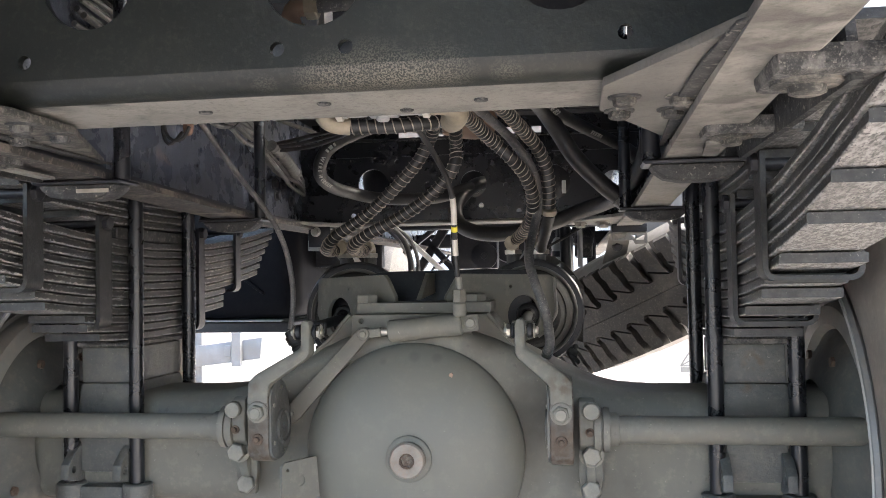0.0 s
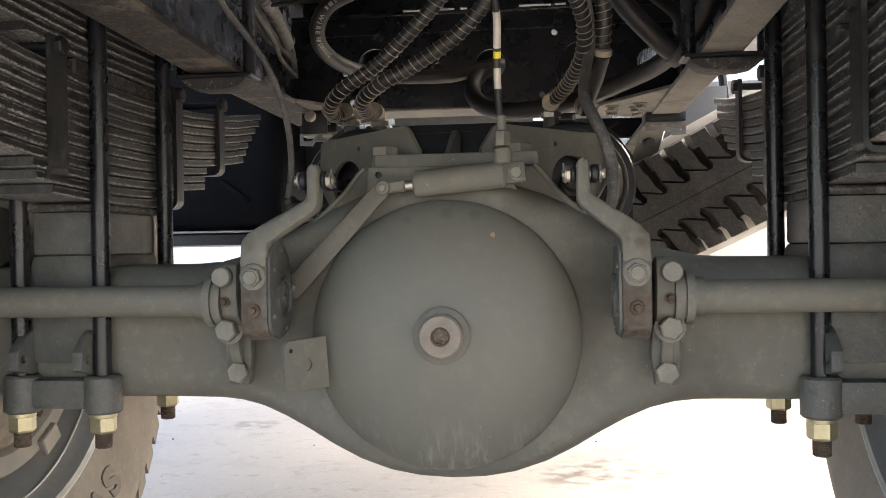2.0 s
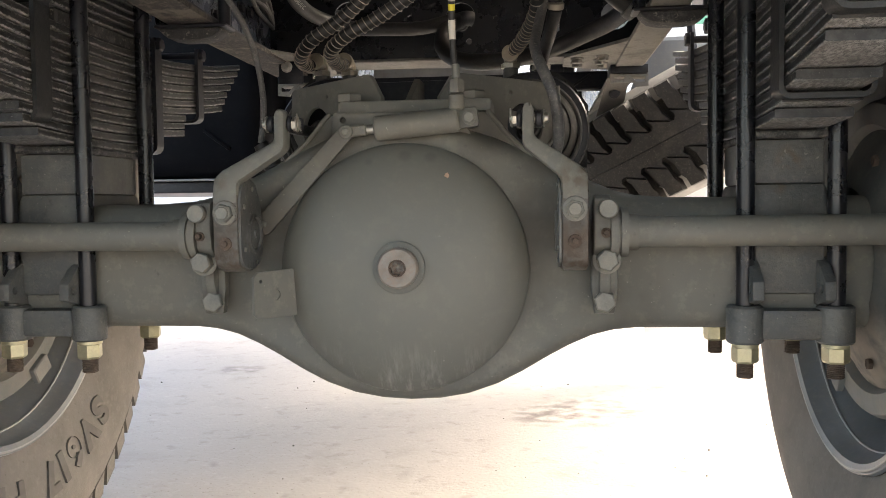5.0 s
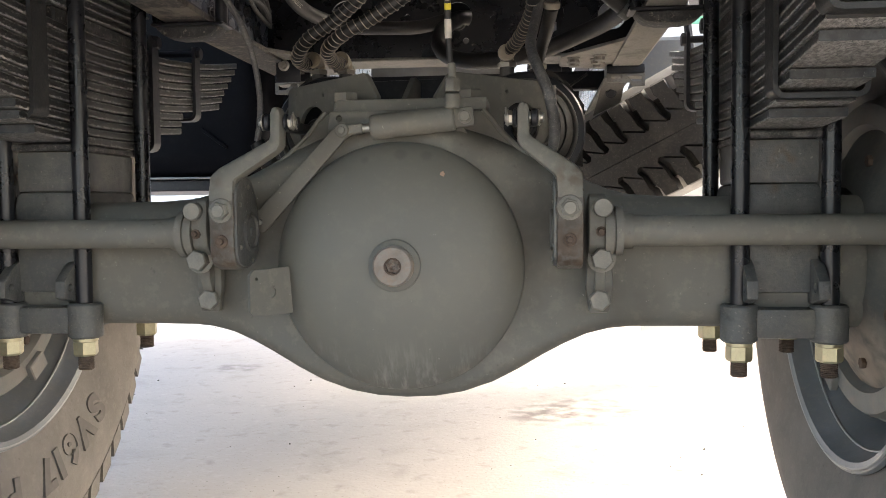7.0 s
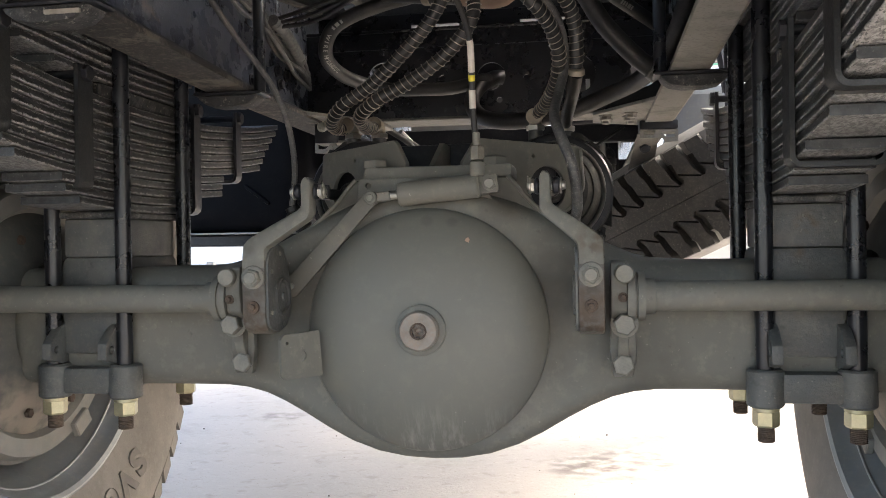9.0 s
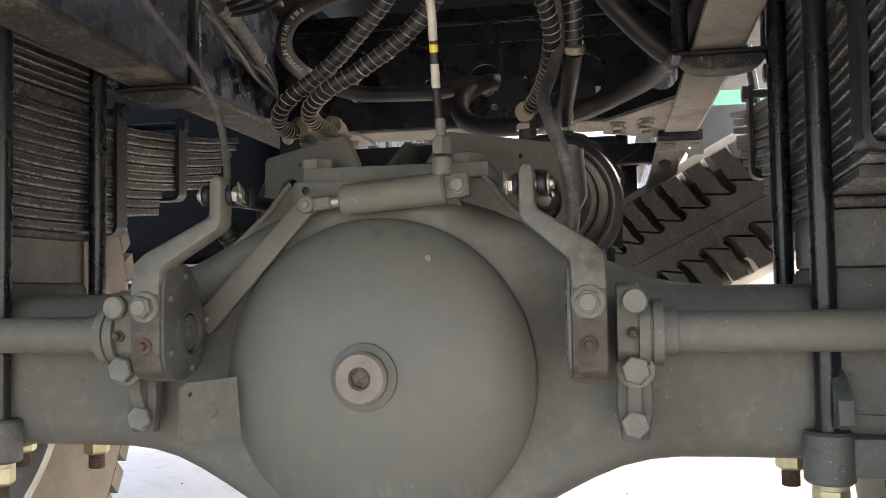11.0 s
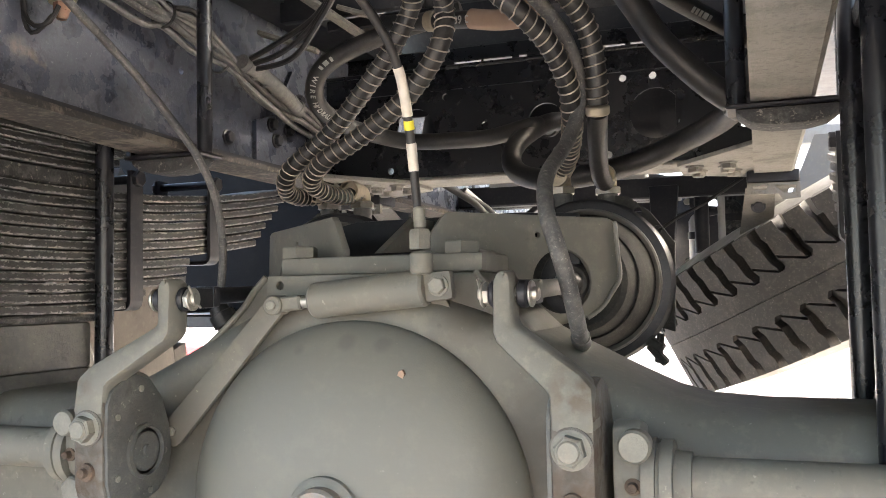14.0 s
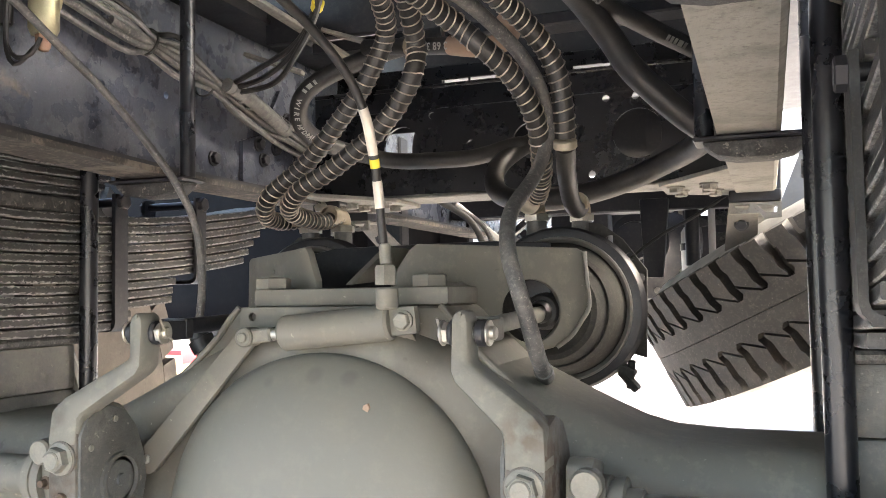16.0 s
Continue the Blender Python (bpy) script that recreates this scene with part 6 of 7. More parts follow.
pipe(b, [(-0.357, 0.165, 1.088), (-0.353, 0.22, 1.078), (-0.358, 0.29, 1.063), (-0.366, 0.352, 1.050)], 0.0115, 12)
for k in range(7):
    lathe(b, (-0.356 - 0.001 * k, 0.178 + 0.027 * k, 1.0855 - 0.0052 * k), (-0.03, 1, -0.2), [(-0.004, 0.0114), (-0.003, 0.0124), (0.003, 0.0124), (0.004, 0.0114)], 14)
part("conduit", b, PALECABLE, loom, "taped grey conduit")
b = B()
pipe(b, [(-0.386, -0.05, 1.128), (-0.378, 0.05, 1.11), (-0.372, 0.14, 1.10)], 0.0065, 12)
part("conduit", b, GREYHOSE, loom)
for y, z in ((0.02, 1.118), (0.15, 1.088)):
    b = B()
    lathe(b, (-0.385, y, z), (0.05, 1, -0.15), [(-0.002, 0.018), (-0.002, 0.0195), (0.002, 0.0195), (0.002, 0.018)], 16)
    part("cable_tie", b, HOSE, loom)
for k in range(3):
    b = B()
    pipe(b, [(-0.375, 0.19, 1.092 - 0.006 * k), (-0.28, 0.13 + 0.02 * k, 1.095 - 0.006 * k), (-0.17, 0.05, 1.10 - 0.007 * k), (-0.09, -0.04, 1.118 - 0.004 * k), (-0.03, -0.14, 1.15), (0.0, -0.25, 1.18)], 0.0042, 8)
    part("branch_cable", b, HOSE, loom)
b = B()
rod(b, (-0.098, -0.028, 1.112), (-0.088, -0.042, 1.115), 0.0078, None, 12)
part("tape_band", b, YTAPE, loom, "yellow tape band")

def manifold():
    o = thing("quick_release_valve", "dusty alloy air valve with brass elbows under the crossmember", "valve", (0.02, -0.5, 1.0))
    Y, Z = -0.50, 1.0235
    def turned(name, x0, x1, r, mat, label=""):
        b = B()
        lathe(b, (x0, Y, Z), (1, 0, 0), [(0, 0), (0, r * 0.93), (0.0012, r), (x1 - x0 - 0.0012, r), (x1 - x0, r * 0.93), (x1 - x0, 0)], 28)
        return part(name, b, mat, o, label)
    b = B()
    box(b, (0.0195, Y, Z + 0.002), (0.036, 0.032, 0.030), None, 0.003, 2)
    rod(b, (0.0195, Y, Z - 0.012), (0.0195, Y, Z - 0.019), 0.008, None, 20)
    body = part("body", b, ALLOY, o, "pale cast alloy body")
    b = B()
    box(b, (0.0215, Y - 0.0168, Z + 0.004), (0.028, 0.0012, 0.010))
    part("type_plate", b, TAPE, body, "pale type plate")
    for k in range(3):
        b = B()
        box(b, (0.0215, Y - 0.0176, Z + 0.0065 - 0.0028 * k), (0.022 - 0.004 * k, 0.0006, 0.0010))
        part("plate_line", b, CAST, body)
    turned("neck", -0.0245, 0.0, 0.0130, ALLOY)
    turned("shoulder", -0.0290, -0.0245, 0.0142, ALLOY)
    turned("neck", 0.040, 0.0625, 0.0130, ALLOY)
    turned("shoulder", 0.0625, 0.0675, 0.0145, ALLOY)
    for x in (-0.0385, 0.0685):
        b = B()
        hexhead(b, (x, Y, Z), (1, 0, 0), 0.0168, 0.009)
        part("nut", b, TAPE, o, "white plastic ring nut")
    b = B()
    pipe(b, [(-0.038, Y, Z), (-0.048, Y, Z), (-0.0555, Y, Z - 0.006), (-0.053, Y + 0.008, Z - 0.014), (-0.042, Y + 0.014, Z - 0.019), (-0.026, Y + 0.018, Z - 0.0205)], 0.0108, 16, 0.004)
    part("elbow", b, BRASS, o, "dull brass elbow")
    b = B()
    pipe(b, [(0.0775, Y, Z), (0.092, Y, Z), (0.104, Y + 0.002, Z - 0.004), (0.108, Y + 0.012, Z - 0.010), (0.104, Y + 0.030, Z - 0.014), (0.096, Y + 0.044, Z - 0.015)], 0.0142, 16, 0.004)
    part("elbow", b, BRASS, o, "dull brass elbow")
    return o

manifold()
o = sprung_hose([(-0.028, -0.482, 1.0030), (0.0, -0.478, 1.0025), (0.03, -0.474, 1.0025), (0.055, -0.466, 1.0055), (0.078, -0.445, 1.012), (0.088, -0.40, 1.03), (0.082, -0.34, 1.06)], 0.0088, "black air hose in a wound wire guard")

def pipe_union():
    o = thing("pipe_union", "brass elbow union on a grey air pipe inside the crossmember", "pipe union", (-0.03, -0.6, 1.09))
    b = B()
    pipe(b, [(-0.038, -0.60, 1.118), (0.02, -0.60, 1.120), (0.10, -0.60, 1.122), (0.30, -0.60, 1.125), (0.416, -0.60, 1.125)], 0.0085, 14)
    part("pipe", b, GREYHOSE, o)
    b = B()
    pipe(b, [(-0.040, -0.60, 1.118), (-0.056, -0.60, 1.117), (-0.062, -0.60, 1.108), (-0.058, -0.60, 1.092)], 0.0105, 14, 0.004)
    part("elbow", b, TAN, o, "tan brass elbow")
    b = B()
    hexhead(b, (-0.044, -0.60, 1.118), (1, 0, 0), 0.0145, 0.014)
    hexhead(b, (-0.058, -0.60, 1.096), (0.15, 0, -1), 0.0135, 0.010)
    part("nut", b, BRASS, o, "brass nut")
    return o

pipe_union()

def purge_valve():
    o = thing("solenoid_valve", "yellow zinc solenoid valve with black leads on the frame rail", "valve", (-0.31, -0.36, 0.99))
    b = B()
    lathe(b, (-0.290, -0.36, 1.082), (0, 0, -1), [(0, 0), (0, 0.019), (0.005, 0.0205), (0.011, 0.0205), (0.013, 0.0145), (0.048, 0.0145), (0.054, 0.012), (0.054, 0)], 28)
    part("body", b, YZINC, o)
    b = B()
    hexhead(b, (-0.290, -0.36, 1.0285), (0, 0, -1), 0.0078, 0.009)
    lathe(b, (-0.290, -0.36, 1.0205), (0, 0, -1), [(0, 0.0068), (0.004, 0.0066), (0.008, 0.0045), (0.0095, 0)], 18)
    part("dome_nut", b, COPPER, o, "dull copper dome nut")
    b = B()
    prism(b, [(-0.322, 1.062), (-0.322, 1.088), (-0.275, 1.088), (-0.275, 1.083), (-0.280, 1.076), (-0.284, 1.058), (-0.300, 1.046), (-0.314, 1.05)], "y", -0.347, -0.343, (), 0.001)
    part("bracket", b, YZINC, o)
    b = B()
    hexhead(b, (-0.301, -0.347, 1.063), (0, -1, 0), 0.008, 0.006, 0.0105)
    part("bolt", b, ZINC, o)
    for pts in ([(-0.318, -0.375, 1.08), (-0.319, -0.378, 1.045), (-0.318, -0.378, 1.012), (-0.312, -0.375, 0.998), (-0.304, -0.37, 1.004), (-0.296, -0.365, 1.016)], [(-0.314, -0.38, 1.08), (-0.315, -0.382, 1.045), (-0.313, -0.382, 1.015), (-0.303, -0.38, 1.002), (-0.290, -0.375, 1.006), (-0.284, -0.37, 1.022)]):
        b = B()
        pipe(b, pts, 0.0024, 8)
        part("lead", b, HOSE, o)
    b = B()
    rod(b, (-0.318, -0.378, 1.076), (-0.319, -0.378, 1.036), 0.0062, None, 12)
    part("sleeve", b, HOSE, o)
    fit = Matrix.Translation((-0.386, -0.16, 1.056)) @ Matrix.Scale(1.2, 4) @ Matrix.Translation((0.290, 0.36, -1.010))
    base = Vector(o.location)
    for ch in o.children:
        for v in ch.data.vertices:
            v.co = fit @ (v.co + base) - base
    return o

purge_valve()

# ---- further forward under the truck ----
def front_gear():
    o = thing("transfer_case", "dark ribbed transfer case with pale bolts between the frame rails", "gearbox", (-0.02, 2.2, 0.70))
    b = B()
    lathe(b, (0.0, 2.0, 0.93), (0, 1, 0), [(0, 0), (0, 0.10), (0.03, 0.13), (0.05, 0.19), (0.10, 0.21), (0.5, 0.21), (0.55, 0.17), (0.55, 0)], 32)
    box(b, (0.05, 2.25, 0.87), (0.40, 0.34, 0.30), None, 0.04, 3)
    part("case", b, BLACK, o)
    for k in range(10):
        b = B()
        a = 2 * math.pi * k / 10
        hexhead(b, (0.17 * math.cos(a), 2.045, 0.93 + 0.17 * math.sin(a)), (0, -1, 0), 0.012, 0.012)
        part("case_bolt", b, BOLT, o)
    for q in (-1, 1):
        b = B()
        box(b, (q * 0.30, 2.25, 0.97), (0.27, 0.08, 0.06), None, 0.006)
        part("mount_arm", b, BLACK, o)
    b = B()
    lathe(b, (0.0, 1.88, 0.93), (0, 1, 0), [(0, 0), (0, 0.06), (0.03, 0.065), (0.05, 0.045), (0.13, 0.045)], 24)
    part("output_flange", b, BLACK, o)
    return o

front_gear()

def front_beam():
    o = thing("front_crossmember", "black crossmember with hanging posts further forward", "crossmember", (0.0, 1.3, 0.82), "crossmembers")
    b = B()
    box(b, (0.0, 1.35, 1.0), (0.84, 0.05, 0.055), None, 0.004)
    part("beam", b, BLACK, o)
    b = B()
    prism(b, [(0.10, 1.0), (0.172, 1.0), (0.153, 0.80), (0.108, 0.80)], "y", 1.29, 1.32, (), 0.003)
    part("post", b, BLACK, o)
    b = B()
    rod(b, (0.222, 1.36, 1.0), (0.222, 1.36, 0.83), 0.018)
    part("post", b, BLACK, o)
    b = B()
    rod(b, (0.27, 1.36, 1.0), (0.27, 1.36, 0.84), 0.009)
    part("post", b, ALLOY, o)
    b = B()
    box(b, (-0.12, 1.36, 1.04), (0.42, 0.07, 0.035), None, 0.006, 2)
    part("alloy_strip", b, ALLOY, o, "pale alloy strip")
    return o

front_beam()

def gearbox_mount():
    o = thing("gearbox_mount", "black crossed struts and bracket carrying the gearbox", "bracket", (-0.15, 1.5, 0.82))
    for p0, p1, w in (((-0.305, 0.82), (-0.188, 1.0), 0.030), ((-0.262, 0.945), (-0.150, 0.82), 0.022), ((-0.345, 0.90), (-0.215, 1.0), 0.016)):
        d = Vector((p1[0] - p0[0], 0, p1[1] - p0[1]))
        b = B()
        box(b, ((p0[0] + p1[0]) / 2, 1.5, (p0[1] + p1[1]) / 2), (d.length, 0.03, w), Matrix.Rotation(-math.atan2(d.z, d.x), 3, "Y"), 0.003)
        part("strut", b, BLACK, o)
    b = B()
    box(b, (-0.095, 1.53, 0.915), (0.165, 0.08, 0.150), None, 0.012, 2)
    part("housing", b, BLACK, o)
    b = B()
    lathe(b, (-0.058, 1.49, 0.885), (0, -1, 0), [(0, 0), (0, 0.046), (0.012, 0.046), (0.016, 0.040), (0.016, 0.012), (0.022, 0.010), (0.022, 0)], 28)
    part("cover", b, BLACK, o)
    for k in range(5):
        b = B()
        box(b, (-0.235 + 0.012 * k, 1.47, 0.846 + 0.009 * k), (0.005, 0.03, 0.026), Matrix.Rotation(radians(35), 3, "Y"), 0.001)
        part("fin", b, MUDDY, o)
    b = B()
    box(b, (-0.13, 1.53, 1.0), (0.58, 0.05, 0.03), None, 0.003)
    part("beam", b, BLACK, o)
    b = B()
    pipe(b, [(-0.415, 1.47, 1.0), (-0.37, 1.47, 0.965), (-0.325, 1.47, 0.90), (-0.309, 1.47, 0.843), (-0.307, 1.47, 0.80)], 0.010, 12)
    part("pipe", b, ALLOY, o, "pale bent pipe")
    return o

gearbox_mount()

b = B()
prism(b, [(0.468, 1.045), (0.575, 1.045), (0.575, 0.80), (0.40, 0.80), (0.42, 0.925)], "y", 0.95, 0.958, (), 0.001)
solid("guard_plate", b, RIM, "grey painted steel guard plate beyond the spare wheel", "plate")

def damper_bracket():
    o = thing("damper_bracket", "black steel bracket with round damper and zinc bolts", "bracket", (0.25, 1.75, 0.80))
    b = B()
    lathe(b, (0.150, 1.72, 1.098), (1, 0, 0), [(0, 0), (0.002, 0.016), (0.008, 0.020), (0.118, 0.020), (0.120, 0.026), (0.150, 0.026), (0.156, 0.018), (0.156, 0)], 24)
    part("damper", b, BLACK, o, "black round damper")
    b = B()
    prism(b, [(0.165, 1.062), (0.355, 1.085), (0.355, 1.030), (0.300, 1.005), (0.280, 0.965), (0.215, 0.955), (0.165, 0.985)], "y", 1.756, 1.764, [circle(0.232, 0.992, 0.015, 16)], 0.001)
    part("plate", b, BLACK, o)
    for x, w, z0 in ((0.315, 0.034, 0.80), (0.190, 0.014, 0.83)):
        b = B()
        box(b, (x, 1.745, (z0 + 1.07) / 2), (w, 0.020, 1.07 - z0), None, 0.003)
        part("post", b, BLACK, o)
    b = B()
    pipe(b, [(0.17, 1.70, 1.075), (0.22, 1.70, 1.035), (0.27, 1.70, 1.030), (0.33, 1.70, 1.055)], 0.006, 10)
    part("cable", b, HOSE, o)
    for x, z in ((0.245, 1.045), (0.290, 1.050), (0.200, 1.020), (0.272, 0.985)):
        b = B()
        hexhead(b, (x, 1.756, z), (0, -1, 0), 0.006, 0.005, 0.008)
        part("bolt", b, ZINC, o, "small zinc bolt")
    return o

damper_bracket()

def side_guard():
    o = thing("side_guard", "pale alloy side guard rail outside the frame", "side guard", (0.8, 2.0, 1.19))
    b = B()
    box(b, (0.85, 2.0, 1.215), (0.86, 0.05, 0.055), None, 0.006, 2)
    part("rail", b, ALLOY, o)
    b = B()
    box(b, (0.43, 2.0, 1.15), (0.04, 0.05, 0.20), None, 0.004)
    part("bracket", b, BLACK, o)
    return o

side_guard()

def canister(x, y, z0, z1, r, mat, label):
    o = thing("canister", label, "canister", (x, y, z0), "canisters")
    b = B()
    lathe(b, (x, y, z0), (0, 0, 1), [(0, 0), (0, r * 0.8), (0.008, r), (z1 - z0 - 0.02, r), (z1 - z0 - 0.006, r * 0.7), (z1 - z0, r * 0.4), (z1 - z0, 0)], 24)
    part("can", b, mat, o)
    b = B()
    lathe(b, (x, y, z0 + (z1 - z0) * 0.55), (0, 0, 1), [(-0.01, r), (-0.01, r + 0.003), (0.01, r + 0.003), (0.01, r)], 24)
    part("strap", b, BLACK, o)
    b = B()
    rod(b, (x, y, z1 - 0.004), (x, y, 1.06), 0.008, None, 10)
    part("hanger", b, BLACK, o)

canister(0.198, 1.60, 0.815, 0.95, 0.026, ALLOY, "pale grey canister hanging beyond the crossmember")
canister(0.285, 1.60, 0.874, 0.985, 0.032, MUDDY, "dark dusty canister hanging beyond the crossmember")

def brace_rod(p0, p1, r, mat, label):
    b = B()
    rod(b, p0, p1, r)
    return solid("brace_rod", b, mat, label, "rod", "brace rods")

brace_rod((-0.30, 1.02, 0.985), (-0.14, 1.30, 0.80), 0.0085, ALLOY, "pale steel rod slanting below the crossmember")
plain_hose("hose", [(-0.37, 0.95, 1.02), (-0.33, 1.0, 0.99), (-0.27, 1.04, 0.945), (-0.245, 1.06, 0.89), (-0.24, 1.07, 0.82)], 0.008, HOSE, "black hose hanging beyond the crossmember")
plain_hose("hose", [(-0.36, 0.97, 1.02), (-0.31, 1.02, 0.98), (-0.25, 1.06, 0.94), (-0.225, 1.08, 0.885), (-0.22, 1.09, 0.82)], 0.006, GREYHOSE, "grey hose hanging beyond the crossmember")
plain_hose("cable", [(0.33, 1.2, 1.0), (0.24, 1.18, 0.94), (0.17, 1.15, 0.90), (0.10, 1.1, 0.84), (0.06, 1.0, 0.76)], 0.004, HOSE, "thin black cable hanging beyond the crossmember")

def front_axle():
    o = thing("front_axle", "dark front axle beam far forward under the truck", "axle", (0, 4.4, 0.42))
    b = B()
    rod(b, (-0.9, 4.4, 0.56), (0.9, 4.4, 0.56), 0.075)
    part("tube", b, BLACK, o)
    for s in (-1, 1):
        b = B()
        lathe(b, (s * 0.86, 4.4, 0.555), (s, 0, 0), [(0, 0), (0, 0.30), (0.03, 0.44), (0.06, 0.53), (0.10, 0.553), (0.25, 0.553), (0.30, 0.50), (0.30, 0)], 48)
        part("front_tyre", b, SPARE, o)
    return o

front_axle()

def mud_flap():
    o = thing("mud_flap", "white hanging mud flap with a triangular outline emblem", "mud flap", (0.75, 1.78, 0.16))
    b = B()
    box(b, (0.80, 1.785, 0.46), (0.50, 0.012, 0.60), None, 0.003)
    part("sheet", b, WHITE, o)
    grey = material("emblem_grey", (0.33, 0.34, 0.34), 0.6, 0.0, None, 20, 0.3, 0.0)
    cx, cz = 0.678, 0.495
    corners = [Vector((cx, 0, cz + 0.052)), Vector((cx - 0.048, 0, cz - 0.022)), Vector((cx + 0.048, 0, cz - 0.022)), Vector((cx, 0, cz + 0.005))]
    for i, j in ((0, 1), (1, 2), (2, 0), (0, 3), (1, 3), (2, 3)):
        p, q = corners[i], corners[j]
        b = B()
        d = q - p
        box(b, ((p.x + q.x) / 2, 1.7775, (p.z + q.z) / 2), (d.length, 0.003, 0.0045), Matrix.Rotation(-math.atan2(d.z, d.x), 3, "Y"))
        part("emblem_bar", b, grey, o)
    b = B()
    box(b, (cx, 1.7775, cz - 0.036), (0.096, 0.003, 0.018))
    part("emblem_bar", b, grey, o)
    b = B()
    box(b, (0.80, 1.80, 0.80), (0.55, 0.03, 0.08), None, 0.004)
    part("hanger", b, BLACK, o)
    b = B()
    rod(b, (0.44, 1.81, 0.97), (0.60, 1.80, 0.80), 0.018)
    part("stay", b, BLACK, o)
    return o

mud_flap()

# ---- yard ----
def carton(x, y, w, d, h, rz):
    b = B()
    box(b, (x, y, h / 2), (w, d, h), Matrix.Rotation(radians(rz), 3, "Z"), 0.006)
    ob = solid("carton", b, CARD, "closed brown cardboard carton on the yard floor", "box", "cartons")
    return ob

carton(-3.72, 4.05, 0.42, 0.4, 0.36, 12)
carton(-4.25, 4.1, 0.36, 0.4, 0.44, -8)
carton(-3.15, 3.95, 0.30, 0.3, 0.16, 20)
b = B()
box(b, (-3.82, 4.6, 0.33), (0.26, 0.3, 0.10), None, 0.01, 2)
solid("crate", b, RED, "red plastic crate standing on a carton", "crate")
b = B()
box(b, (-3.82, 4.6, 0.14), (0.30, 0.34, 0.28), None, 0.006)
solid("carton", b, CARD, "closed brown cardboard carton on the yard floor", "box", "cartons")

def trestle():
    o = thing("steel_trestle", "grey steel trestle frame standing in the yard", "trestle", (-2.45, 5.0, 0))
    for x in (-3.3, -2.70):
        b = B()
        box(b, (x, 5.06, 0.28), (0.06, 0.06, 0.56), None, 0.004)
        part("leg", b, RIM, o)
    b = B()
    prism(b, [(-3.5, 0.03), (-2.716, 0.138), (-2.168, 0.202), (-2.150, 0.372), (-2.716, 0.302), (-3.5, 0.20)], "y", 4.97, 5.03, (), 0.006)
    part("beam", b, RIM, o)
    b = B()
    box(b, (-2.345, 4.94, 0.28), (0.075, 0.05, 0.262), None, 0.004)
    part("clamp_post", b, RIM, o)
    b = B()
    box(b, (-2.42, 4.955, 0.265), (0.05, 0.03, 0.085), None, 0.003)
    part("lug", b, RIM, o)
    return o

trestle()

def hall():
    o = thing("factory_hall", "white factory hall with green cladding bands across the yard", "building", (0, 34, 0))
    b = B()
    box(b, (0, 36, 6.0), (90, 4, 12.0))
    part("wall", b, WHITE, o)
    for z in (7.9, 10.3):
        b = B()
        box(b, (0, 33.97, z), (90, 0.05, 0.7))
        part("band", b, GREEN, o, "green cladding band")
    for k in range(16):
        b = B()
        box(b, (-41 + 5.5 * k, 33.93, 6.0), (0.25, 0.12, 12.0))
        part("pilaster", b, WHITE, o)
    return o

hall()

# ---- printed hoses and the sleeve pipe ----
def print_on(parent, pts, r, start, text, size, toward, flip=False):
    """Letters laid along a hose, on the side that faces 'toward'."""
    path = frames_along(spline(pts, 0.004))
    k = 0
    L = [0.0]
    for a, c in zip(path, path[1:]):
        L.append(L[-1] + (c[0] - a[0]).length)
    at = start
    wide = [size * (0.95 if ch in "WM" else 0.30 if ch in "I1" else 0.45 if ch in " /" else 0.68) for ch in text]
    for i, ch in enumerate(text):
        while k < len(L) - 2 and L[k + 1] < at:
            k += 1
        p, t = path[k][0], path[k][1]
        nrm = Vector(toward) - p
        nrm = (nrm - t * nrm.dot(t)).normalized()
        run = -t if flip else t
        up = nrm.cross(run)
        if ch != " ":
            me = text_mesh(ch, size, 0.0003, PRINT, "print", size * 0.02)
            q = new("printed_letter", me)
            q.parent = parent
            mm = Matrix((run, up, nrm)).transposed().to_4x4()
            mm.translation = p + nrm * (r + 0.0004) - base_of(parent)
            q.matrix_local = mm
        at += (wide[i] + wide[min(i + 1, len(text) - 1)]) / 2

def bars_on(parent, pts, r, start, n, size, toward):
    path = frames_along(spline(pts, 0.004))
    L = [0.0]
    for a, c in zip(path, path[1:]):
        L.append(L[-1] + (c[0] - a[0]).length)
    k, at = 0, start
    for i in range(n):
        while k < len(L) - 2 and L[k + 1] < at:
            k += 1
        p, t = path[k][0], path[k][1]
        nrm = Vector(toward) - p
        nrm = (nrm - t * nrm.dot(t)).normalized()
        b = B()
        box(b, (0, 0, 0), (size * 0.5, size * 0.8, 0.0006))
        me = finish(b, "print", PRINT)
        q = new("printed_bar", me)
        q.parent = parent
        mm = Matrix((t, nrm.cross(t), nrm)).transposed().to_4x4()
        mm.translation = p + nrm * (r + 0.0004) - base_of(parent)
        q.matrix_local = mm
        at += size * 0.75

EYE_MID = (0.2, -1.1, 0.78)
H1 = [(-0.05, 0.28, 1.16), (-0.17, 0.27, 1.135), (-0.245, 0.245, 1.10), (-0.272, 0.235, 1.066), (-0.285, 0.27, 1.035), (-0.278, 0.344, 1.018), (-0.25, 0.415, 1.010)]
H2 = [(0.17, -0.12, 1.21), (0.195, 0.0, 1.16), (0.218, 0.09, 1.122), (0.26, 0.18, 1.108), (0.314, 0.274, 1.095), (0.37, 0.37, 1.08)]
hydraulic = [ob for ob in scene.objects if ob.name.startswith("hydraulic_hose")]
print_on(hydraulic[0], H1, 0.0142, 0.255, "WIRE HYDRAULIC", 0.0112, EYE_MID)
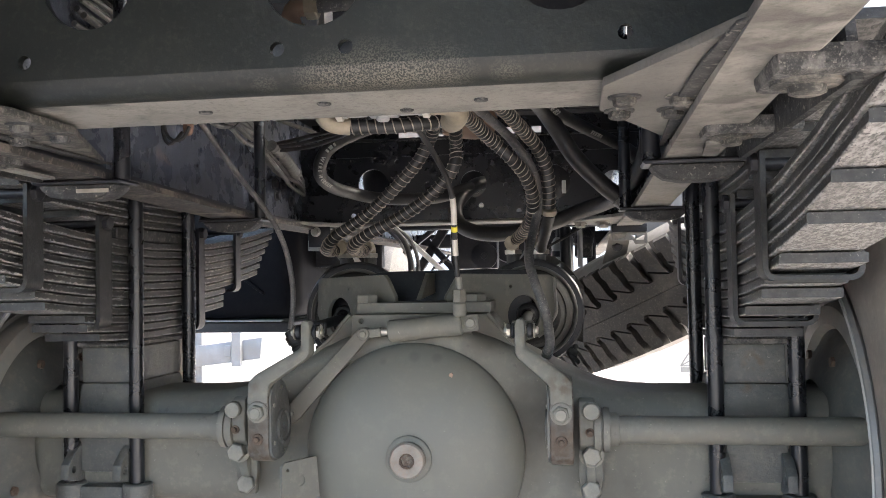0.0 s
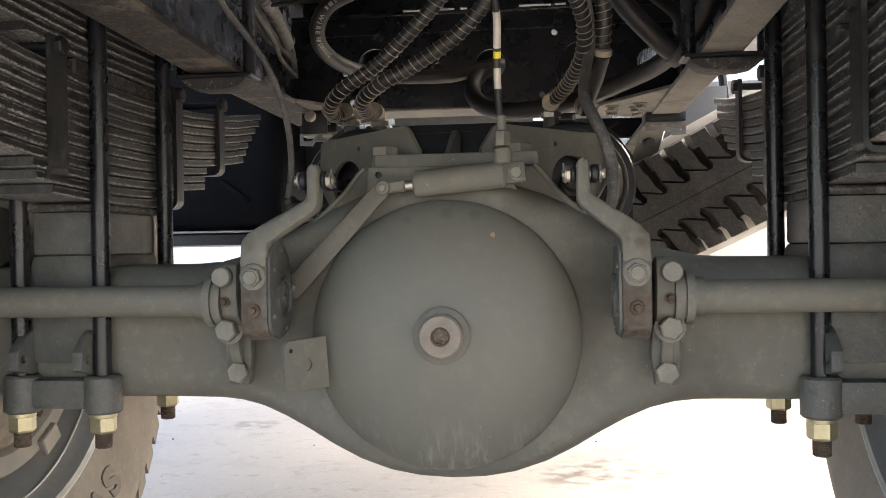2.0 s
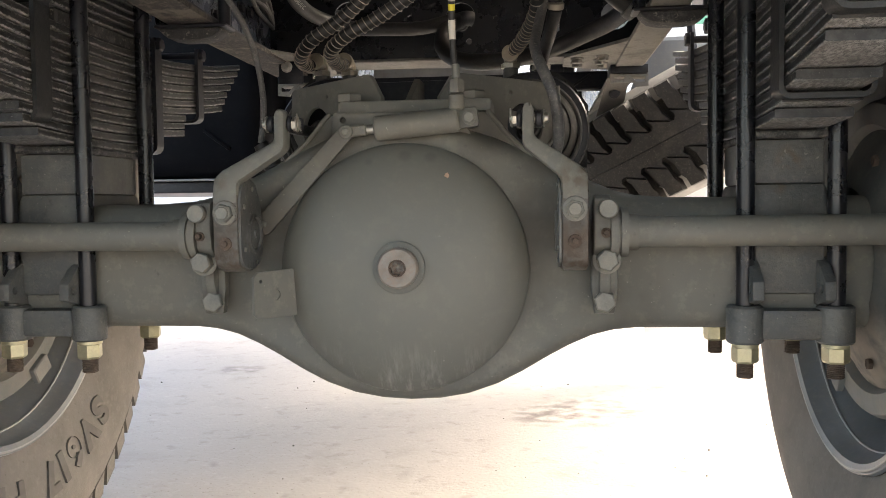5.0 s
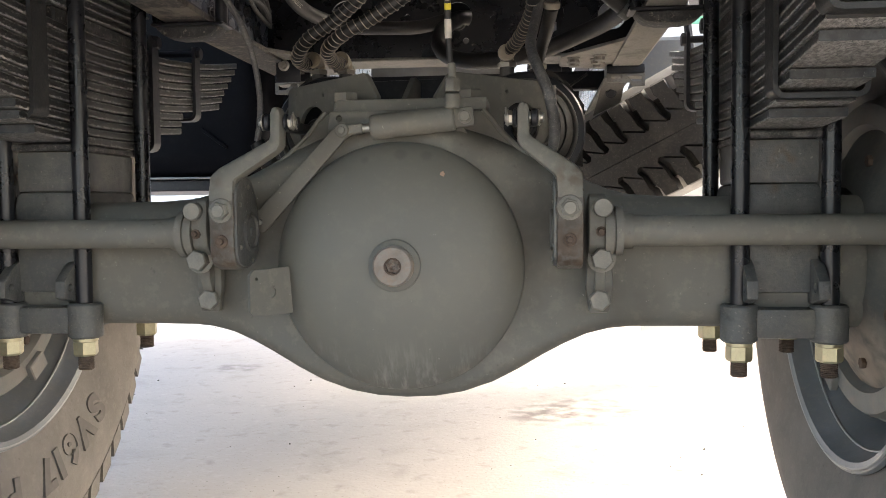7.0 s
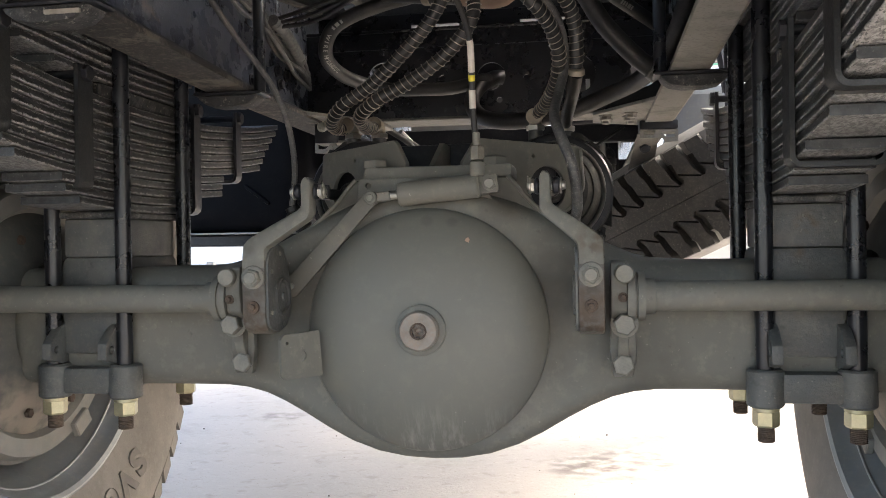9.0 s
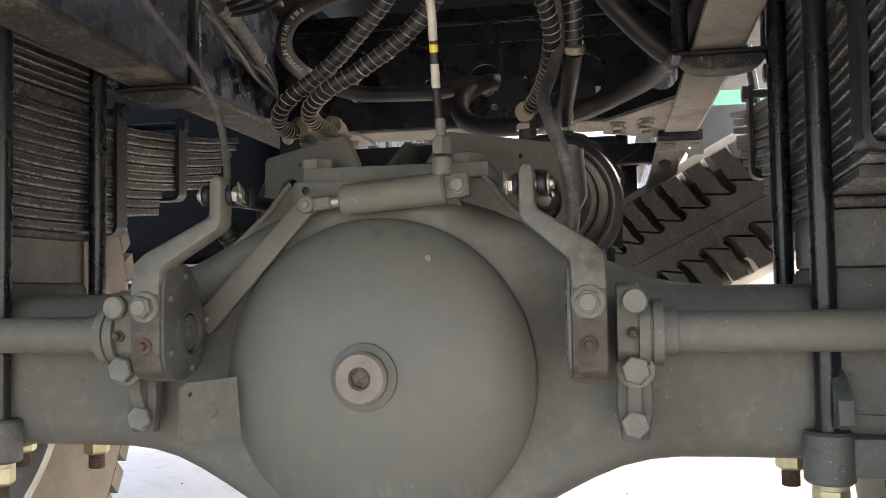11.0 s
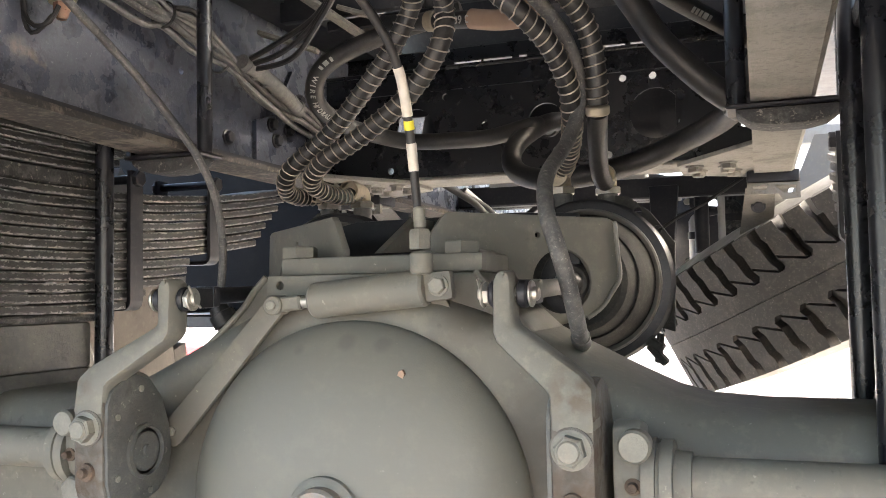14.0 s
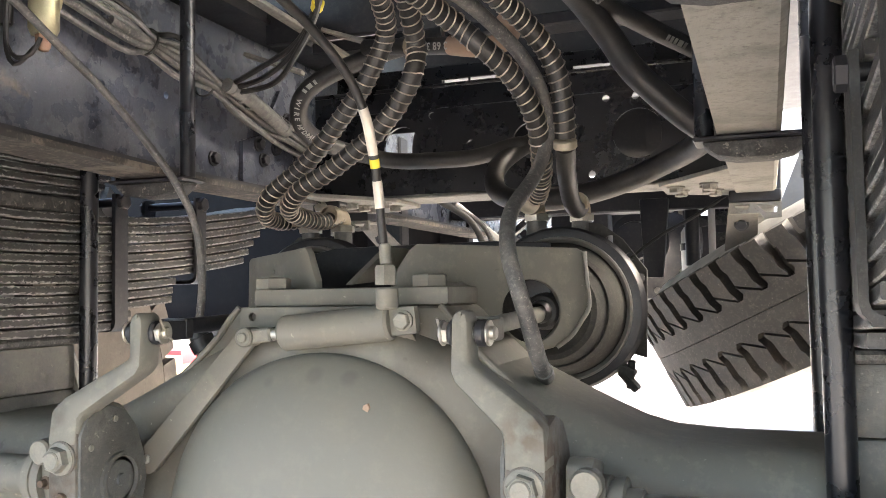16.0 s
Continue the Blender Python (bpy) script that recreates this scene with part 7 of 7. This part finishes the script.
bars_on(hydraulic[0], H1, 0.0142, 0.220, 4, 0.009, EYE_MID)
print_on(hydraulic[1], H2, 0.0125, 0.158, "GB/T3683", 0.0165, EYE_MID)
bars_on(hydraulic[1], H2, 0.0125, 0.375, 6, 0.010, EYE_MID)

o = thing("cross_hose", "black hose with a printed band and a tan sleeve", "hose", (0.03, 0.16, 1.08))
S1 = [(-0.16, 0.24, 1.142), (-0.10, 0.215, 1.130), (-0.05, 0.195, 1.119), (0.002, 0.172, 1.109)]
b = B()
pipe(b, S1, 0.0125, 14)
part("hose_body", b, HOSE, o)
b = B()
pipe(b, [(0.0, 0.173, 1.1095), (0.035, 0.162, 1.100), (0.068, 0.154, 1.096), (0.088, 0.152, 1.104), (0.092, 0.152, 1.120), (0.082, 0.152, 1.134)], 0.0138, 14)
part("sleeve", b, TAN, o, "tan heat sleeve with a hooked end")
b = B()
rod(b, (-0.075, 0.2045, 1.1245), (-0.060, 0.1985, 1.1215), 0.015, None, 14)
part("clip_band", b, BRASS, o)
print_on(o, S1[::-1], 0.0125, 0.004, "3683", 0.0145, EYE_MID)

# ---- grit on the yard ----
rng = random.Random(11)
vs, fs = [], []
for k in range(260):
    x, y = rng.uniform(-2.2, 2.6), rng.uniform(-0.2, 6.5)
    r = 0.0014 * (1 + 2.0 * rng.random() ** 5)
    base = len(vs)
    for dz, rr in ((0.0, 1.0), (0.9, 0.8)):
        for i in range(5):
            a = 2 * math.pi * i / 5 + k
            q = rr * rng.uniform(0.7, 1.2)
            vs.append((x + r * q * math.cos(a), y + r * q * math.sin(a) * 0.8, dz * r))
    vs.append((x, y, 1.25 * r))
    for i in range(5):
        j = (i + 1) % 5
        fs += [(base + i, base + j, base + 5 + j, base + 5 + i), (base + 5 + i, base + 5 + j, base + 10)]
me = bpy.data.meshes.new("grit")
me.from_pydata(vs, [], fs)
me.materials.append(material("grit_stone", (0.16, 0.145, 0.13), 0.9, 0.0, (0.2, 0.18, 0.16), 30, 0.8, 0.0))
tagged(new("grit", me), "small dark stones scattered on the concrete", "grit", "", "stuff")
